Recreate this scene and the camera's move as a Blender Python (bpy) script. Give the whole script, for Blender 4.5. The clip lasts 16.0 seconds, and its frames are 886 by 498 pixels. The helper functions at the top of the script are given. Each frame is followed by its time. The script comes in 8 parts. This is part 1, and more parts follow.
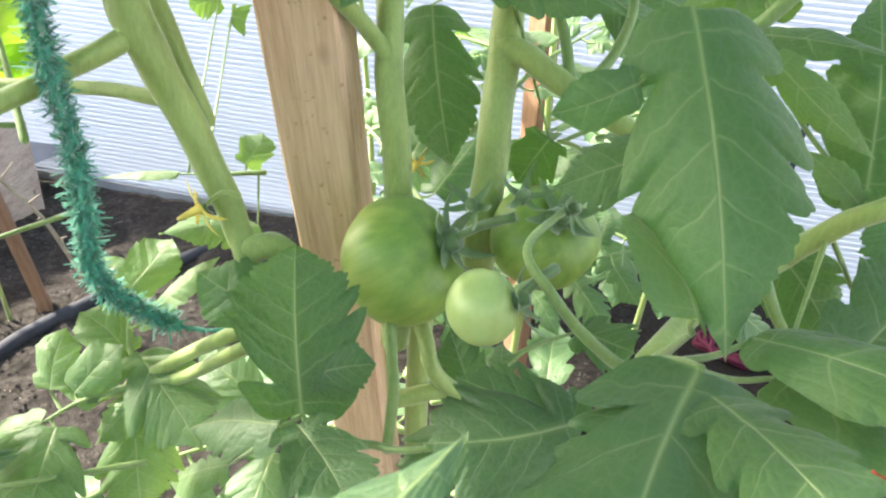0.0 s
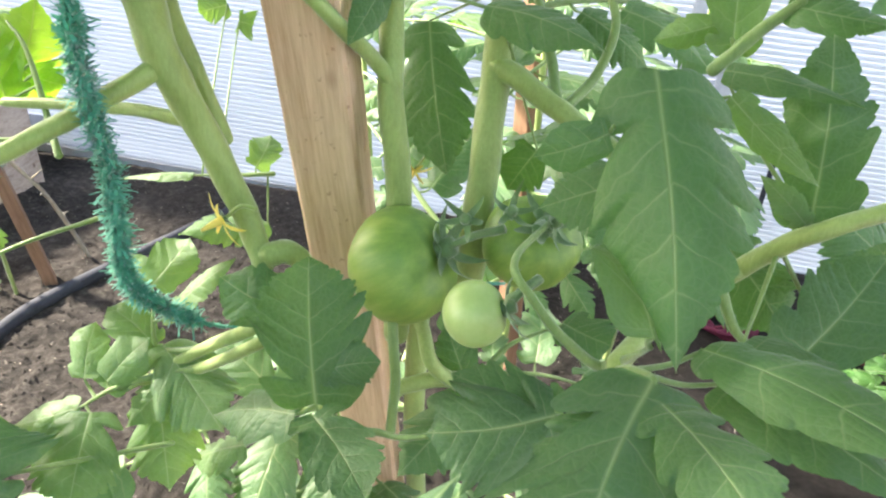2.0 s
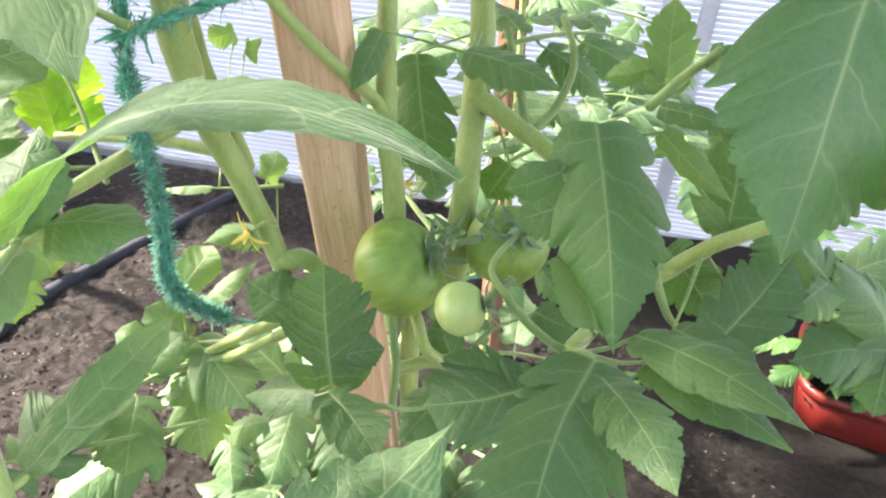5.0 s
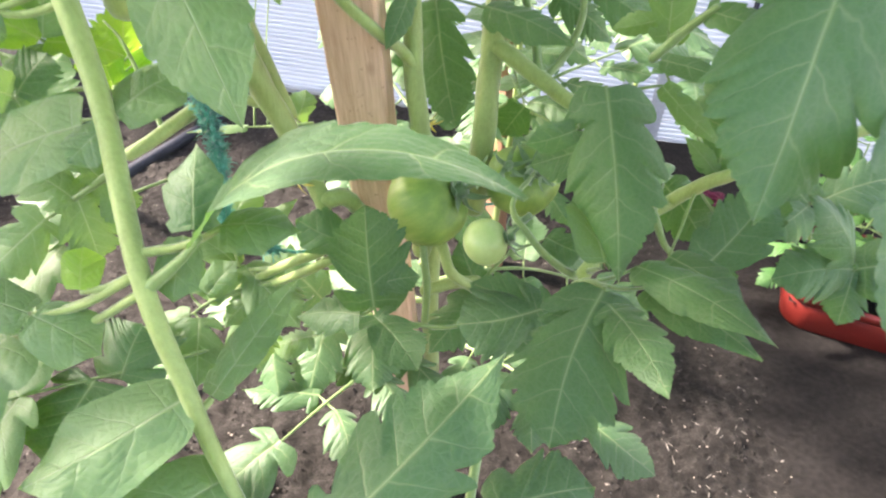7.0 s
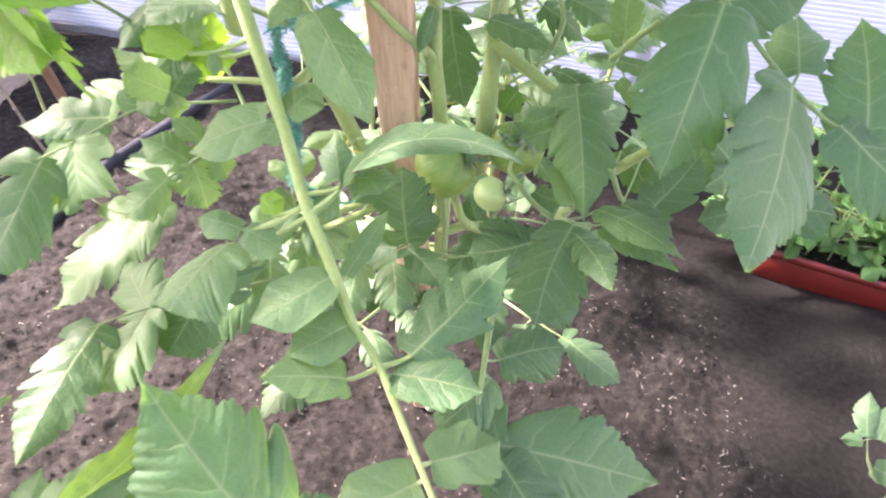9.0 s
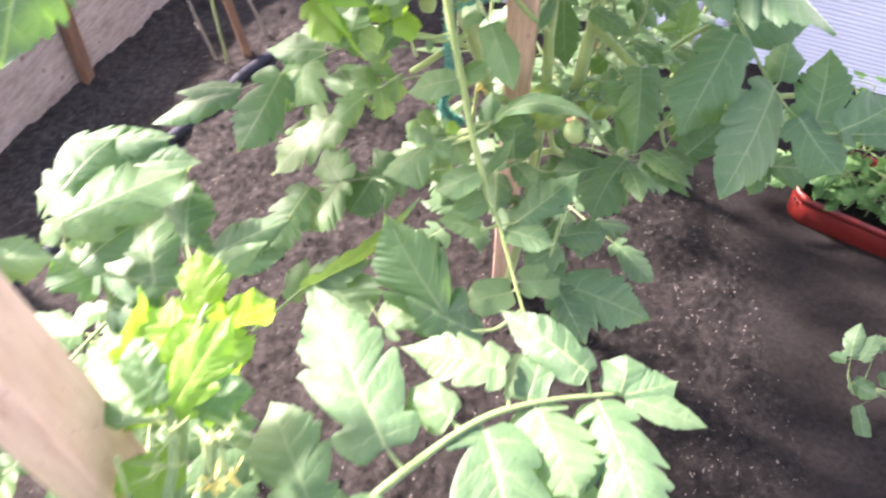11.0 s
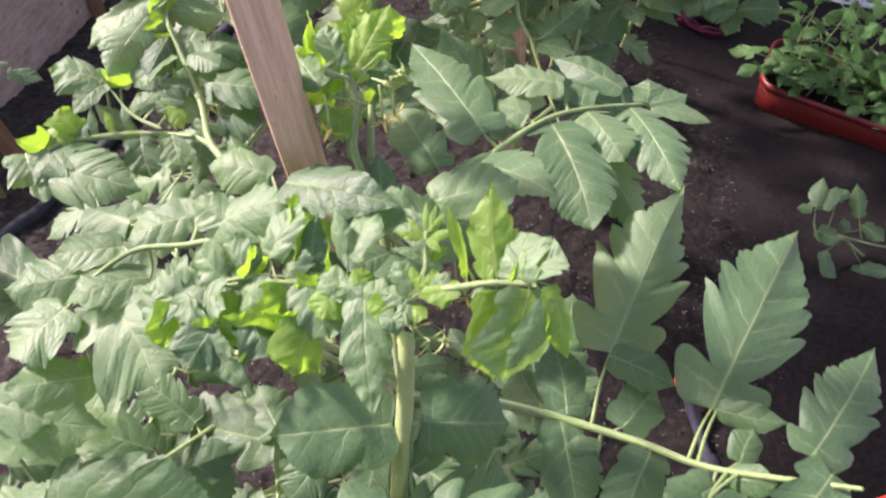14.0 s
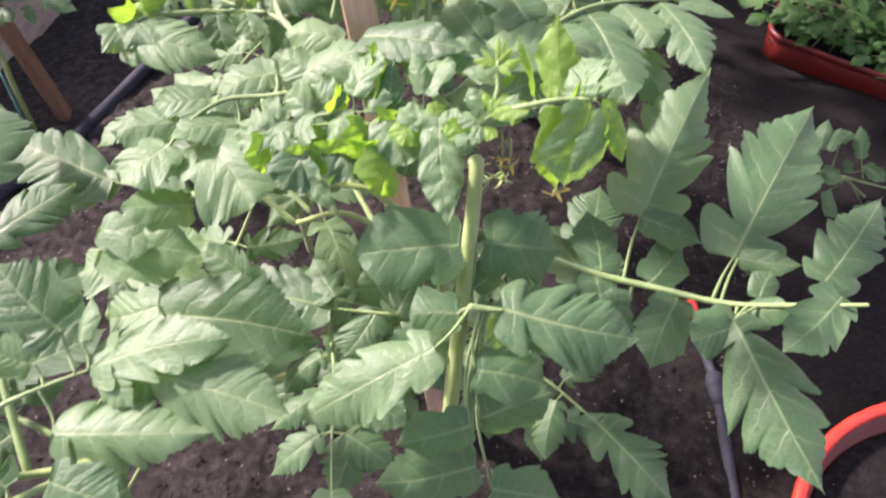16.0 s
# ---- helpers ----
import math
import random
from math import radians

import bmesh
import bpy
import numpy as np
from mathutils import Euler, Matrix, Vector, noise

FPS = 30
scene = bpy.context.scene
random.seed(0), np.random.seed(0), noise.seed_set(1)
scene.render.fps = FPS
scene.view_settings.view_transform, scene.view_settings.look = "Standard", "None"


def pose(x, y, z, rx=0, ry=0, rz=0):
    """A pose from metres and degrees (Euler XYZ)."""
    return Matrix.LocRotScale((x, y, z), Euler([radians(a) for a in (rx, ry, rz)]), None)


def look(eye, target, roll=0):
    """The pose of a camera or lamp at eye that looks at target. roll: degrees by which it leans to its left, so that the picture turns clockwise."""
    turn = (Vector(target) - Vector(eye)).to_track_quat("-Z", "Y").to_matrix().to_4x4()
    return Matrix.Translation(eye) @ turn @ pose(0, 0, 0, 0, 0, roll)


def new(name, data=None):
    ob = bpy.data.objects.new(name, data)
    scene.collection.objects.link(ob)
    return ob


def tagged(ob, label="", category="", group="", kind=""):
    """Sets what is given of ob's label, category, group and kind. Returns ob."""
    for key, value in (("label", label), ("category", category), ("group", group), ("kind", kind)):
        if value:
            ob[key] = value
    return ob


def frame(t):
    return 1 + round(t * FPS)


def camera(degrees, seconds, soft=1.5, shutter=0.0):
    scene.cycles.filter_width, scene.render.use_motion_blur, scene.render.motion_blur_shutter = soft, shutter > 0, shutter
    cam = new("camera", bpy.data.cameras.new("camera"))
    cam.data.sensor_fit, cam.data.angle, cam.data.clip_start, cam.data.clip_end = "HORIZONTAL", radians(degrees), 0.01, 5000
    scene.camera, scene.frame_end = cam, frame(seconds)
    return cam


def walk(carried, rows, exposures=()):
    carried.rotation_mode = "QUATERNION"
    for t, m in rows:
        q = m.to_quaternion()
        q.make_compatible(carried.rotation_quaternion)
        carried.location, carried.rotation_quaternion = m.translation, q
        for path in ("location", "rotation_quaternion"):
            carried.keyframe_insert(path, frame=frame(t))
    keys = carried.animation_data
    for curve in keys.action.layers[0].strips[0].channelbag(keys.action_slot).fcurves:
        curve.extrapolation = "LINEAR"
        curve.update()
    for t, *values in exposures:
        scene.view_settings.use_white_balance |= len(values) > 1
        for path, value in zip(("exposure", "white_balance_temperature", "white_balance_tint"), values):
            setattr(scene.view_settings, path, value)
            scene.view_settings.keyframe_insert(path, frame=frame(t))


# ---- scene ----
cam = camera(62.9, 16.0, 2.2, 0.5)
EXPOSURES = [(0.0, 2.54, 7000, 8), (3.0, 2.58, 7000, 11), (4.1, 2.64, 7000, 19), (6.2, 2.48, 7000, 13), (7.0, 2.54, 6920, 17), (8.0, 2.72, 6750, 27), (10.5, 2.54, 6600, 32), (11.5, 2.12, 6550, 34), (12.0, 1.56, 6560, 37), (12.5, 1.34, 6550, 38), (13.5, 1.14, 6550, 38), (14.5, 0.98, 6520, 37), (16.0, 1.13, 6500, 36)]
PATH = [
    (0, (-0.001, 0.008, 0.742), (0.042, 1.752, -0.237), 4.4),
    (0.5, (-0.003, 0.008, 0.754), (0.057, 1.745, -0.237), 4.1),
    (1, (-0.001, -0.001, 0.768), (0.064, 1.715, -0.257), 3.9),
    (1.5, (-0.006, -0.007, 0.778), (0.069, 1.697, -0.266), 4.8),
    (2, (-0.004, -0.013, 0.777), (0.059, 1.682, -0.283), 4.8),
    (2.5, (-0.001, -0.024, 0.787), (0.064, 1.668, -0.277), 4.4),
    (3, (0.001, -0.035, 0.800), (0.066, 1.657, -0.265), 5.0),
    (3.5, (0.007, -0.044, 0.799), (0.086, 1.628, -0.295), 4.4),
    (4, (-0.003, -0.056, 0.811), (0.102, 1.614, -0.285), 4.6),
    (6.5, (-0.018, -0.080, 0.853), (0.098, 1.480, -0.393), 4.5),
    (7, (-0.033, -0.098, 0.878), (0.095, 1.398, -0.444), 4.1),
    (7.5, (-0.031, -0.123, 0.906), (0.129, 1.374, -0.410), 4.4),
    (8, (-0.037, -0.147, 0.916), (0.131, 1.315, -0.438), 4.8),
    (10.5, (-0.106, -0.393, 1.143), (-0.026, 0.949, -0.338), 5.7),
    (11, (-0.112, -0.451, 1.188), (-0.133, 0.794, -0.377), 6.6),
    (11.5, (-0.130, -0.517, 1.204), (-0.237, 0.676, -0.398), 6.6),
    (12, (-0.133, -0.541, 1.206), (-0.325, 0.560, -0.452), 4.8),
    (12.5, (-0.134, -0.568, 1.219), (-0.396, 0.489, -0.459), 2.8),
    (13, (-0.148, -0.612, 1.229), (-0.368, 0.506, -0.414), -2.4),
    (13.5, (-0.163, -0.662, 1.212), (-0.193, 0.525, -0.397), 2.8),
    (14, (-0.179, -0.708, 1.194), (-0.119, 0.488, -0.408), 6.4),
    (14.5, (-0.189, -0.731, 1.192), (-0.061, 0.471, -0.402), 8.9),
    (15, (-0.195, -0.747, 1.188), (-0.031, 0.456, -0.401), 10.8),
    (15.5, (-0.214, -0.781, 1.190), (-0.085, 0.396, -0.421), 9.2),
    (16, (-0.216, -0.816, 1.186), (-0.144, 0.326, -0.454), 7.6),
]
walk(cam, [(t, look(eye, target, roll)) for t, eye, target, roll in PATH], EXPOSURES)

# ---- light ----
SUN_EL, SUN_AZ = radians(37), radians(-66)
world = bpy.data.worlds.new("world")
scene.world = world
world.use_nodes = True
wn = world.node_tree
sky = wn.nodes.new("ShaderNodeTexSky")
sky.sky_type, sky.sun_disc = "NISHITA", False
sky.sun_elevation, sky.sun_rotation = SUN_EL, SUN_AZ
sky.air_density, sky.dust_density = 1.0, 3.0
wn.links.new(sky.outputs[0], wn.nodes["Background"].inputs[0])
wn.nodes["Background"].inputs[1].default_value = 0.15
sun = new("sun", bpy.data.lights.new("sun", "SUN"))
sun.data.energy, sun.data.angle, sun.data.color = 5.0, radians(5), (1.0, 0.95, 0.86)
to_sun = Vector((math.sin(SUN_AZ) * math.cos(SUN_EL), math.cos(SUN_AZ) * math.cos(SUN_EL), math.sin(SUN_EL)))
sun.matrix_world = look(to_sun * 5, (0, 0, 0))


# ---- materials ----
def material(name):
    m = bpy.data.materials.new(name)
    m.use_nodes = True
    return m, m.node_tree.nodes, m.node_tree.links, m.node_tree.nodes["Principled BSDF"]


def node(nodes, kind, **values):
    n = nodes.new(kind)
    for key, value in values.items():
        n.inputs[key].default_value = value
    return n


def ramp(nodes, links, source, stops):
    r = nodes.new("ShaderNodeValToRGB")
    while len(r.color_ramp.elements) < len(stops):
        r.color_ramp.elements.new(0.5)
    for e, (at, colour) in zip(r.color_ramp.elements, stops):
        e.position, e.color = at, (*colour, 1)
    links.new(source, r.inputs[0])
    return r.outputs[0]


def calc(nodes, links, op, a, b=None, clamp=False):
    n = nodes.new("ShaderNodeMath")
    n.operation, n.use_clamp = op, clamp
    for i, v in enumerate((a, b)):
        if v is None:
            continue
        if isinstance(v, (int, float)):
            n.inputs[i].default_value = v
        else:
            links.new(v, n.inputs[i])
    return n.outputs[0]


def mix(nodes, links, fac, a, b, blend="MIX"):
    n = nodes.new("ShaderNodeMix")
    n.data_type, n.blend_type = "RGBA", blend
    for socket, v in ((n.inputs[0], fac), (n.inputs[6], a), (n.inputs[7], b)):
        if isinstance(v, (int, float)):
            socket.default_value = v
        elif isinstance(v, tuple):
            socket.default_value = (*v, 1)
        else:
            links.new(v, socket)
    return n.outputs[2]


def bump(nodes, links, bsdf, height, strength, distance):
    b = node(nodes, "ShaderNodeBump", Strength=strength, Distance=distance)
    links.new(height, b.inputs["Height"])
    links.new(b.outputs[0], bsdf.inputs["Normal"])
    return b.outputs[0]


def noise_tex(nodes, links, scale, detail=4.0, rough=0.6, vector=None):
    n = node(nodes, "ShaderNodeTexNoise", Scale=scale, Detail=detail, Roughness=rough)
    if vector is not None:
        links.new(vector, n.inputs["Vector"])
    return n.outputs[0]


def leaf_material(name, dark, light, vein, through_colour, passing):
    """Leaf blade: mottled green, a tapering pale midrib, side veins that run into the lobes and fork, and light shining through."""
    m, nodes, links, bsdf = material(name)

    def c(op, a, b=None, clamp=False):
        return calc(nodes, links, op, a, b, clamp)

    def line_at(distance, width):
        return c("SUBTRACT", 1.0, c("DIVIDE", distance, width), True)

    uv = nodes.new("ShaderNodeUVMap")
    uv.uv_map = "leaf"
    sep = nodes.new("ShaderNodeSeparateXYZ")
    links.new(uv.outputs[0], sep.inputs[0])
    uv = nodes.new("ShaderNodeUVMap")
    uv.uv_map = "rib"
    rib = nodes.new("ShaderNodeSeparateXYZ")
    links.new(uv.outputs[0], rib.inputs[0])
    co = nodes.new("ShaderNodeTexCoord")
    info = nodes.new("ShaderNodeObjectInfo")
    pos = co.outputs["Object"]
    coarse = noise_tex(nodes, links, 38.0, 3.0, 0.6, pos)
    fine = noise_tex(nodes, links, 700.0, 4.0, 0.65, pos)
    blend = c("ADD", c("MULTIPLY", coarse, 0.5), c("MULTIPLY", info.outputs["Random"], 0.5))
    base = ramp(nodes, links, blend, [(0.22, dark), (0.78, light)])
    base = mix(nodes, links, 0.28, base, ramp(nodes, links, fine, [(0.3, dark), (0.7, light)]))
    across = c("ABSOLUTE", sep.outputs[0])
    # Midrib: broad at the base, fine at the tip, with a soft pale border.
    from_rib = c("ABSOLUTE", rib.outputs[0])
    wide = c("SUBTRACT", 0.032, c("MULTIPLY", rib.outputs[1], 0.026))
    mid = c("MAXIMUM", line_at(from_rib, wide), c("MULTIPLY", line_at(from_rib, c("MULTIPLY", wide, 2.6)), 0.28))
    # Side veins, one into each lobe, wavering a little.
    waver = c("MULTIPLY", c("SUBTRACT", noise_tex(nodes, links, 90.0, 2.0, 0.5, pos), 0.5), 0.34)
    lobe = c("FRACT", c("ADD", sep.outputs[1], waver))
    off = c("ABSOLUTE", c("SUBTRACT", lobe, 0.52))
    thick = c("SUBTRACT", 0.062, c("MULTIPLY", across, 0.042))
    fade = c("SUBTRACT", 0.62, c("MULTIPLY", across, 0.40))
    side = c("MULTIPLY", c("MAXIMUM", line_at(off, thick), c("MULTIPLY", line_at(off, c("MULTIPLY", thick, 2.6)), 0.22)), fade)
    # Small veins fork from the side veins.
    fork = c("FRACT", c("ADD", c("SUBTRACT", c("MULTIPLY", across, 4.2), c("MULTIPLY", off, 2.4)), c("MULTIPLY", waver, 2.2)))
    fork_off = c("ABSOLUTE", c("SUBTRACT", fork, 0.5))
    small = c("MULTIPLY", line_at(fork_off, 0.14), c("SUBTRACT", 0.17, c("MULTIPLY", off, 0.18)))
    net = node(nodes, "ShaderNodeTexVoronoi", Scale=260.0)
    net.feature = "DISTANCE_TO_EDGE"
    links.new(pos, net.inputs["Vector"])
    web = c("MULTIPLY", line_at(net.outputs[0], 0.13), 0.11)
    lines = c("MAXIMUM", c("MAXIMUM", mid, side), c("MAXIMUM", small, web))
    colour = mix(nodes, links, lines, base, vein)
    links.new(colour, bsdf.inputs["Base Color"])
    links.new(c("ADD", 0.38, c("MULTIPLY", coarse, 0.24)), bsdf.inputs["Roughness"])
    bsdf.inputs["Specular IOR Level"].default_value = 0.58
    bsdf.inputs["Sheen Weight"].default_value = 0.24
    bsdf.inputs["Sheen Roughness"].default_value = 0.4
    swollen = c("ADD", c("MULTIPLY", c("MINIMUM", off, 0.3), 0.95), c("MULTIPLY", c("MINIMUM", fork_off, 0.4), 0.28))
    height = c("SUBTRACT", c("ADD", c("MULTIPLY", fine, 0.30), swollen), c("MULTIPLY", lines, 0.55))
    height = c("ADD", height, c("MULTIPLY", c("MINIMUM", net.outputs[0], 0.35), 0.4))
    normal = bump(nodes, links, bsdf, height, 0.46, 0.0015)
    trans = node(nodes, "ShaderNodeBsdfTranslucent")
    links.new(mix(nodes, links, c("MULTIPLY", lines, 0.8), mix(nodes, links, 0.75, base, through_colour), vein), trans.inputs[0])
    links.new(normal, trans.inputs["Normal"])
    both = node(nodes, "ShaderNodeMixShader")
    both.inputs[0].default_value = passing
    links.new(bsdf.outputs[0], both.inputs[1])
    links.new(trans.outputs[0], both.inputs[2])
    links.new(both.outputs[0], nodes["Material Output"].inputs[0])
    return m


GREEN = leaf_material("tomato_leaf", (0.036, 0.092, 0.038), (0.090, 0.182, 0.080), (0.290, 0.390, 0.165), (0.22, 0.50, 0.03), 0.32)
# Paler copy of the leaf; on many sunward leaflets it stands in for sunlight.
PALE_LIT = leaf_material("tomato_leaf_pale_lit", (0.078, 0.158, 0.070), (0.160, 0.270, 0.124), (0.330, 0.430, 0.200), (0.36, 0.64, 0.04), 0.36)
YOUNG = leaf_material("tomato_leaf_young", (0.130, 0.260, 0.040), (0.250, 0.410, 0.075), (0.430, 0.550, 0.150), (0.45, 0.82, 0.030), 0.54)
SEEDLING = leaf_material("seedling_leaf", (0.030, 0.095, 0.022), (0.070, 0.175, 0.040), (0.150, 0.270, 0.080), (0.20, 0.48, 0.04), 0.26)
SEEDLING.node_tree.nodes["Principled BSDF"].inputs["Sheen Weight"].default_value = 0.03
SEEDLING.node_tree.nodes["Principled BSDF"].inputs["Specular IOR Level"].default_value = 0.40


def plain(name, dark, light, scale, rough, bump_strength=0.2, bump_size=0.001, stretch=(1, 1, 1), metal=0.0, sheen=0.0, shine=0.5):
    """Two tones mixed by noise at two scales, with fine relief."""
    m, nodes, links, bsdf = material(name)
    geo = nodes.new("ShaderNodeTexCoord")
    mapping = node(nodes, "ShaderNodeMapping", Scale=stretch)
    links.new(geo.outputs["Object"], mapping.inputs[0])
    a = noise_tex(nodes, links, scale, 5.0, 0.65, mapping.outputs[0])
    b = noise_tex(nodes, links, scale * 9, 4.0, 0.65, mapping.outputs[0])
    tone = calc(nodes, links, "ADD", calc(nodes, links, "MULTIPLY", a, 0.6), calc(nodes, links, "MULTIPLY", b, 0.4))
    links.new(ramp(nodes, links, tone, [(0.32, dark), (0.68, light)]), bsdf.inputs["Base Color"])
    bsdf.inputs["Roughness"].default_value, bsdf.inputs["Metallic"].default_value = rough, metal
    bsdf.inputs["Sheen Weight"].default_value = sheen
    bsdf.inputs["Specular IOR Level"].default_value = shine
    bump(nodes, links, bsdf, tone, bump_strength, bump_size)
    return m


STEM = plain("stem_skin", (0.190, 0.262, 0.064), (0.325, 0.425, 0.130), 75, 0.5, 0.5, 0.0016, (1, 1, 0.3), 0, 0.35)
STALK = plain("leaf_stalk_skin", (0.115, 0.195, 0.052), (0.225, 0.330, 0.105), 75, 0.5, 0.5, 0.0016, (1, 1, 0.3), 0, 0.3)
SEPAL = plain("sepal", (0.060, 0.130, 0.045), (0.130, 0.220, 0.080), 120, 0.55, 0.3, 0.001, (1, 1, 1), 0, 0.5)
PETAL = plain("petal", (0.740, 0.560, 0.090), (0.880, 0.740, 0.210), 150, 0.5)
DEAD = plain("dry_stalk", (0.200, 0.170, 0.130), (0.380, 0.340, 0.270), 80, 0.8)
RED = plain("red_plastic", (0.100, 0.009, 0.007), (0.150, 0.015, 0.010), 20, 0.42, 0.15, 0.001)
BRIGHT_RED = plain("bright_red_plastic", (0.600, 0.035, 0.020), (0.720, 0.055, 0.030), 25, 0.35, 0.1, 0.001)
BLACK = plain("black_hose_plastic", (0.018, 0.020, 0.028), (0.046, 0.048, 0.062), 30, 0.7, 0.3, 0.001, shine=0.3)
TEAL = plain("teal_plastic", (0.010, 0.060, 0.055), (0.020, 0.100, 0.090), 25, 0.4)
MAGENTA = plain("magenta_yarn", (0.055, 0.004, 0.018), (0.115, 0.008, 0.036), 200, 0.9)
TWINE = plain("green_twine", (0.020, 0.190, 0.125), (0.090, 0.420, 0.300), 160, 0.7, 0.4, 0.001, (1, 1, 1), 0, 0.4)
FILM = plain("grey_film", (0.055, 0.063, 0.080), (0.110, 0.122, 0.150), 6, 0.4, 0.3, 0.004)
CORD = plain("grey_cord", (0.07, 0.07, 0.075), (0.13, 0.13, 0.135), 60, 0.7)


def wood_material(name, dark, light, knot, axis_scale):
    m, nodes, links, bsdf = material(name)
    co = nodes.new("ShaderNodeTexCoord")
    mapping = node(nodes, "ShaderNodeMapping", Scale=axis_scale)
    links.new(co.outputs["Object"], mapping.inputs[0])
    grain = noise_tex(nodes, links, 95.0, 6.0, 0.7, mapping.outputs[0])
    fibre = noise_tex(nodes, links, 520.0, 5.0, 0.7, mapping.outputs[0])
    blotch = noise_tex(nodes, links, 14.0, 3.0, 0.6, co.outputs["Object"])
    speck = noise_tex(nodes, links, 240.0, 2.0, 0.5, co.outputs["Object"])
    tone = calc(nodes, links, "ADD", calc(nodes, links, "MULTIPLY", grain, 0.6), calc(nodes, links, "MULTIPLY", fibre, 0.4))
    colour = ramp(nodes, links, tone, [(0.38, dark), (0.62, light)])
    colour = mix(nodes, links, ramp(nodes, links, blotch, [(0.55, (0, 0, 0)), (0.8, (0.45, 0.45, 0.45))]), colour, knot)
    colour = mix(nodes, links, ramp(nodes, links, speck, [(0.66, (0, 0, 0)), (0.76, (0.5, 0.5, 0.5))]), colour, knot)
    spot = node(nodes, "ShaderNodeMapping", Scale=(1, 1, 0.55))
    links.new(co.outputs["Object"], spot.inputs[0])
    knots = node(nodes, "ShaderNodeTexVoronoi", Scale=24.0)
    links.new(spot.outputs[0], knots.inputs["Vector"])
    ring = ramp(nodes, links, knots.outputs["Distance"], [(0.05, (0.85, 0.85, 0.85)), (0.13, (0.0, 0.0, 0.0))])
    colour = mix(nodes, links, ring, colour, knot)
    links.new(colour, bsdf.inputs["Base Color"])
    bsdf.inputs["Roughness"].default_value = 0.75
    bump(nodes, links, bsdf, tone, 0.7, 0.0020)
    return m


WOOD = wood_material("sawn_pine", (0.505, 0.315, 0.195), (0.755, 0.540, 0.380), (0.260, 0.110, 0.060), (1, 1, 0.06))
OLD_WOOD = wood_material("weathered_stake", (0.170, 0.085, 0.045), (0.300, 0.170, 0.105), (0.090, 0.045, 0.030), (1, 1, 0.07))
PAINTED = wood_material("scuffed_white_board", (0.360, 0.270, 0.225), (0.620, 0.530, 0.470), (0.120, 0.055, 0.035), (0.6, 0.10, 0.6))


def soil_material():
    """Dark humus: clods, crumbs, pale bits of perlite and straw; sunlight and shade are put into its colour across the
    bed.
    """
    m, nodes, links, bsdf = material("soil")
    geo = nodes.new("ShaderNodeNewGeometry")
    pos = geo.outputs["Position"]
    big = noise_tex(nodes, links, 5.0, 4.0, 0.6, pos)
    clod = noise_tex(nodes, links, 60.0, 8.0, 0.75, pos)
    crumb = noise_tex(nodes, links, 420.0, 4.0, 0.7, pos)
    tone = calc(nodes, links, "ADD", calc(nodes, links, "MULTIPLY", clod, 0.6), calc(nodes, links, "MULTIPLY", crumb, 0.4))
    colour = ramp(nodes, links, tone, [(0.34, (0.0058, 0.0051, 0.0047)), (0.50, (0.025, 0.0218, 0.0198)), (0.68, (0.086, 0.077, 0.070))])
    colour = mix(nodes, links, ramp(nodes, links, big, [(0.35, (0.0, 0.0, 0.0)), (0.65, (0.3, 0.3, 0.3))]), colour, (0.031, 0.0268, 0.0245))
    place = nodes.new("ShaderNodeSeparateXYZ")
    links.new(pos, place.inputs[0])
    # Sunlit left and shaded right, put into the soil colour by x.
    sunny_left = calc(nodes, links, "SUBTRACT", calc(nodes, links, "MULTIPLY", big, 0.9), calc(nodes, links, "MULTIPLY", place.outputs[0], 0.9))
    # Extra lift at the far left, to offset the board's shadow.
    far = ramp(nodes, links, calc(nodes, links, "MULTIPLY", sunny_left, 0.5), [(0.60, (1, 1, 1)), (0.72, (1.7, 1.7, 1.7))])
    sunny_left = ramp(nodes, links, sunny_left, [(0.30, (0, 0, 0)), (1.0, (1, 1, 1))])
    colour = mix(nodes, links, sunny_left, mix(nodes, links, 1.0, colour, (0.78, 0.78, 0.79), "MULTIPLY"), mix(nodes, links, 1.0, colour, (1.5, 1.5, 1.5), "MULTIPLY"))
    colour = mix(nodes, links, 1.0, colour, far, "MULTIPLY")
    bits = node(nodes, "ShaderNodeTexVoronoi", Scale=95.0)
    links.new(pos, bits.inputs["Vector"])
    pale = calc(nodes, links, "MULTIPLY", calc(nodes, links, "LESS_THAN", bits.outputs["Distance"], 0.17), calc(nodes, links, "GREATER_THAN", noise_tex(nodes, links, 38.0, 2.0, 0.5, pos), 0.60))
    colour = mix(nodes, links, calc(nodes, links, "MULTIPLY", pale, 0.75), colour, (0.360, 0.310, 0.270))
    links.new(colour, bsdf.inputs["Base Color"])
    bsdf.inputs["Roughness"].default_value = 0.9
    bsdf.inputs["Specular IOR Level"].default_value = 0.1
    bump(nodes, links, bsdf, tone, 1.0, 0.010)
    return m


SOIL = soil_material()
PATH_SOIL = plain("trodden_soil", (0.0074, 0.0063, 0.0059), (0.0350, 0.0305, 0.0288), 90, 0.9, 1.0, 0.012, shine=0.12)
CHIP = plain("pale_chip", (0.075, 0.064, 0.055), (0.190, 0.170, 0.150), 90, 0.8)


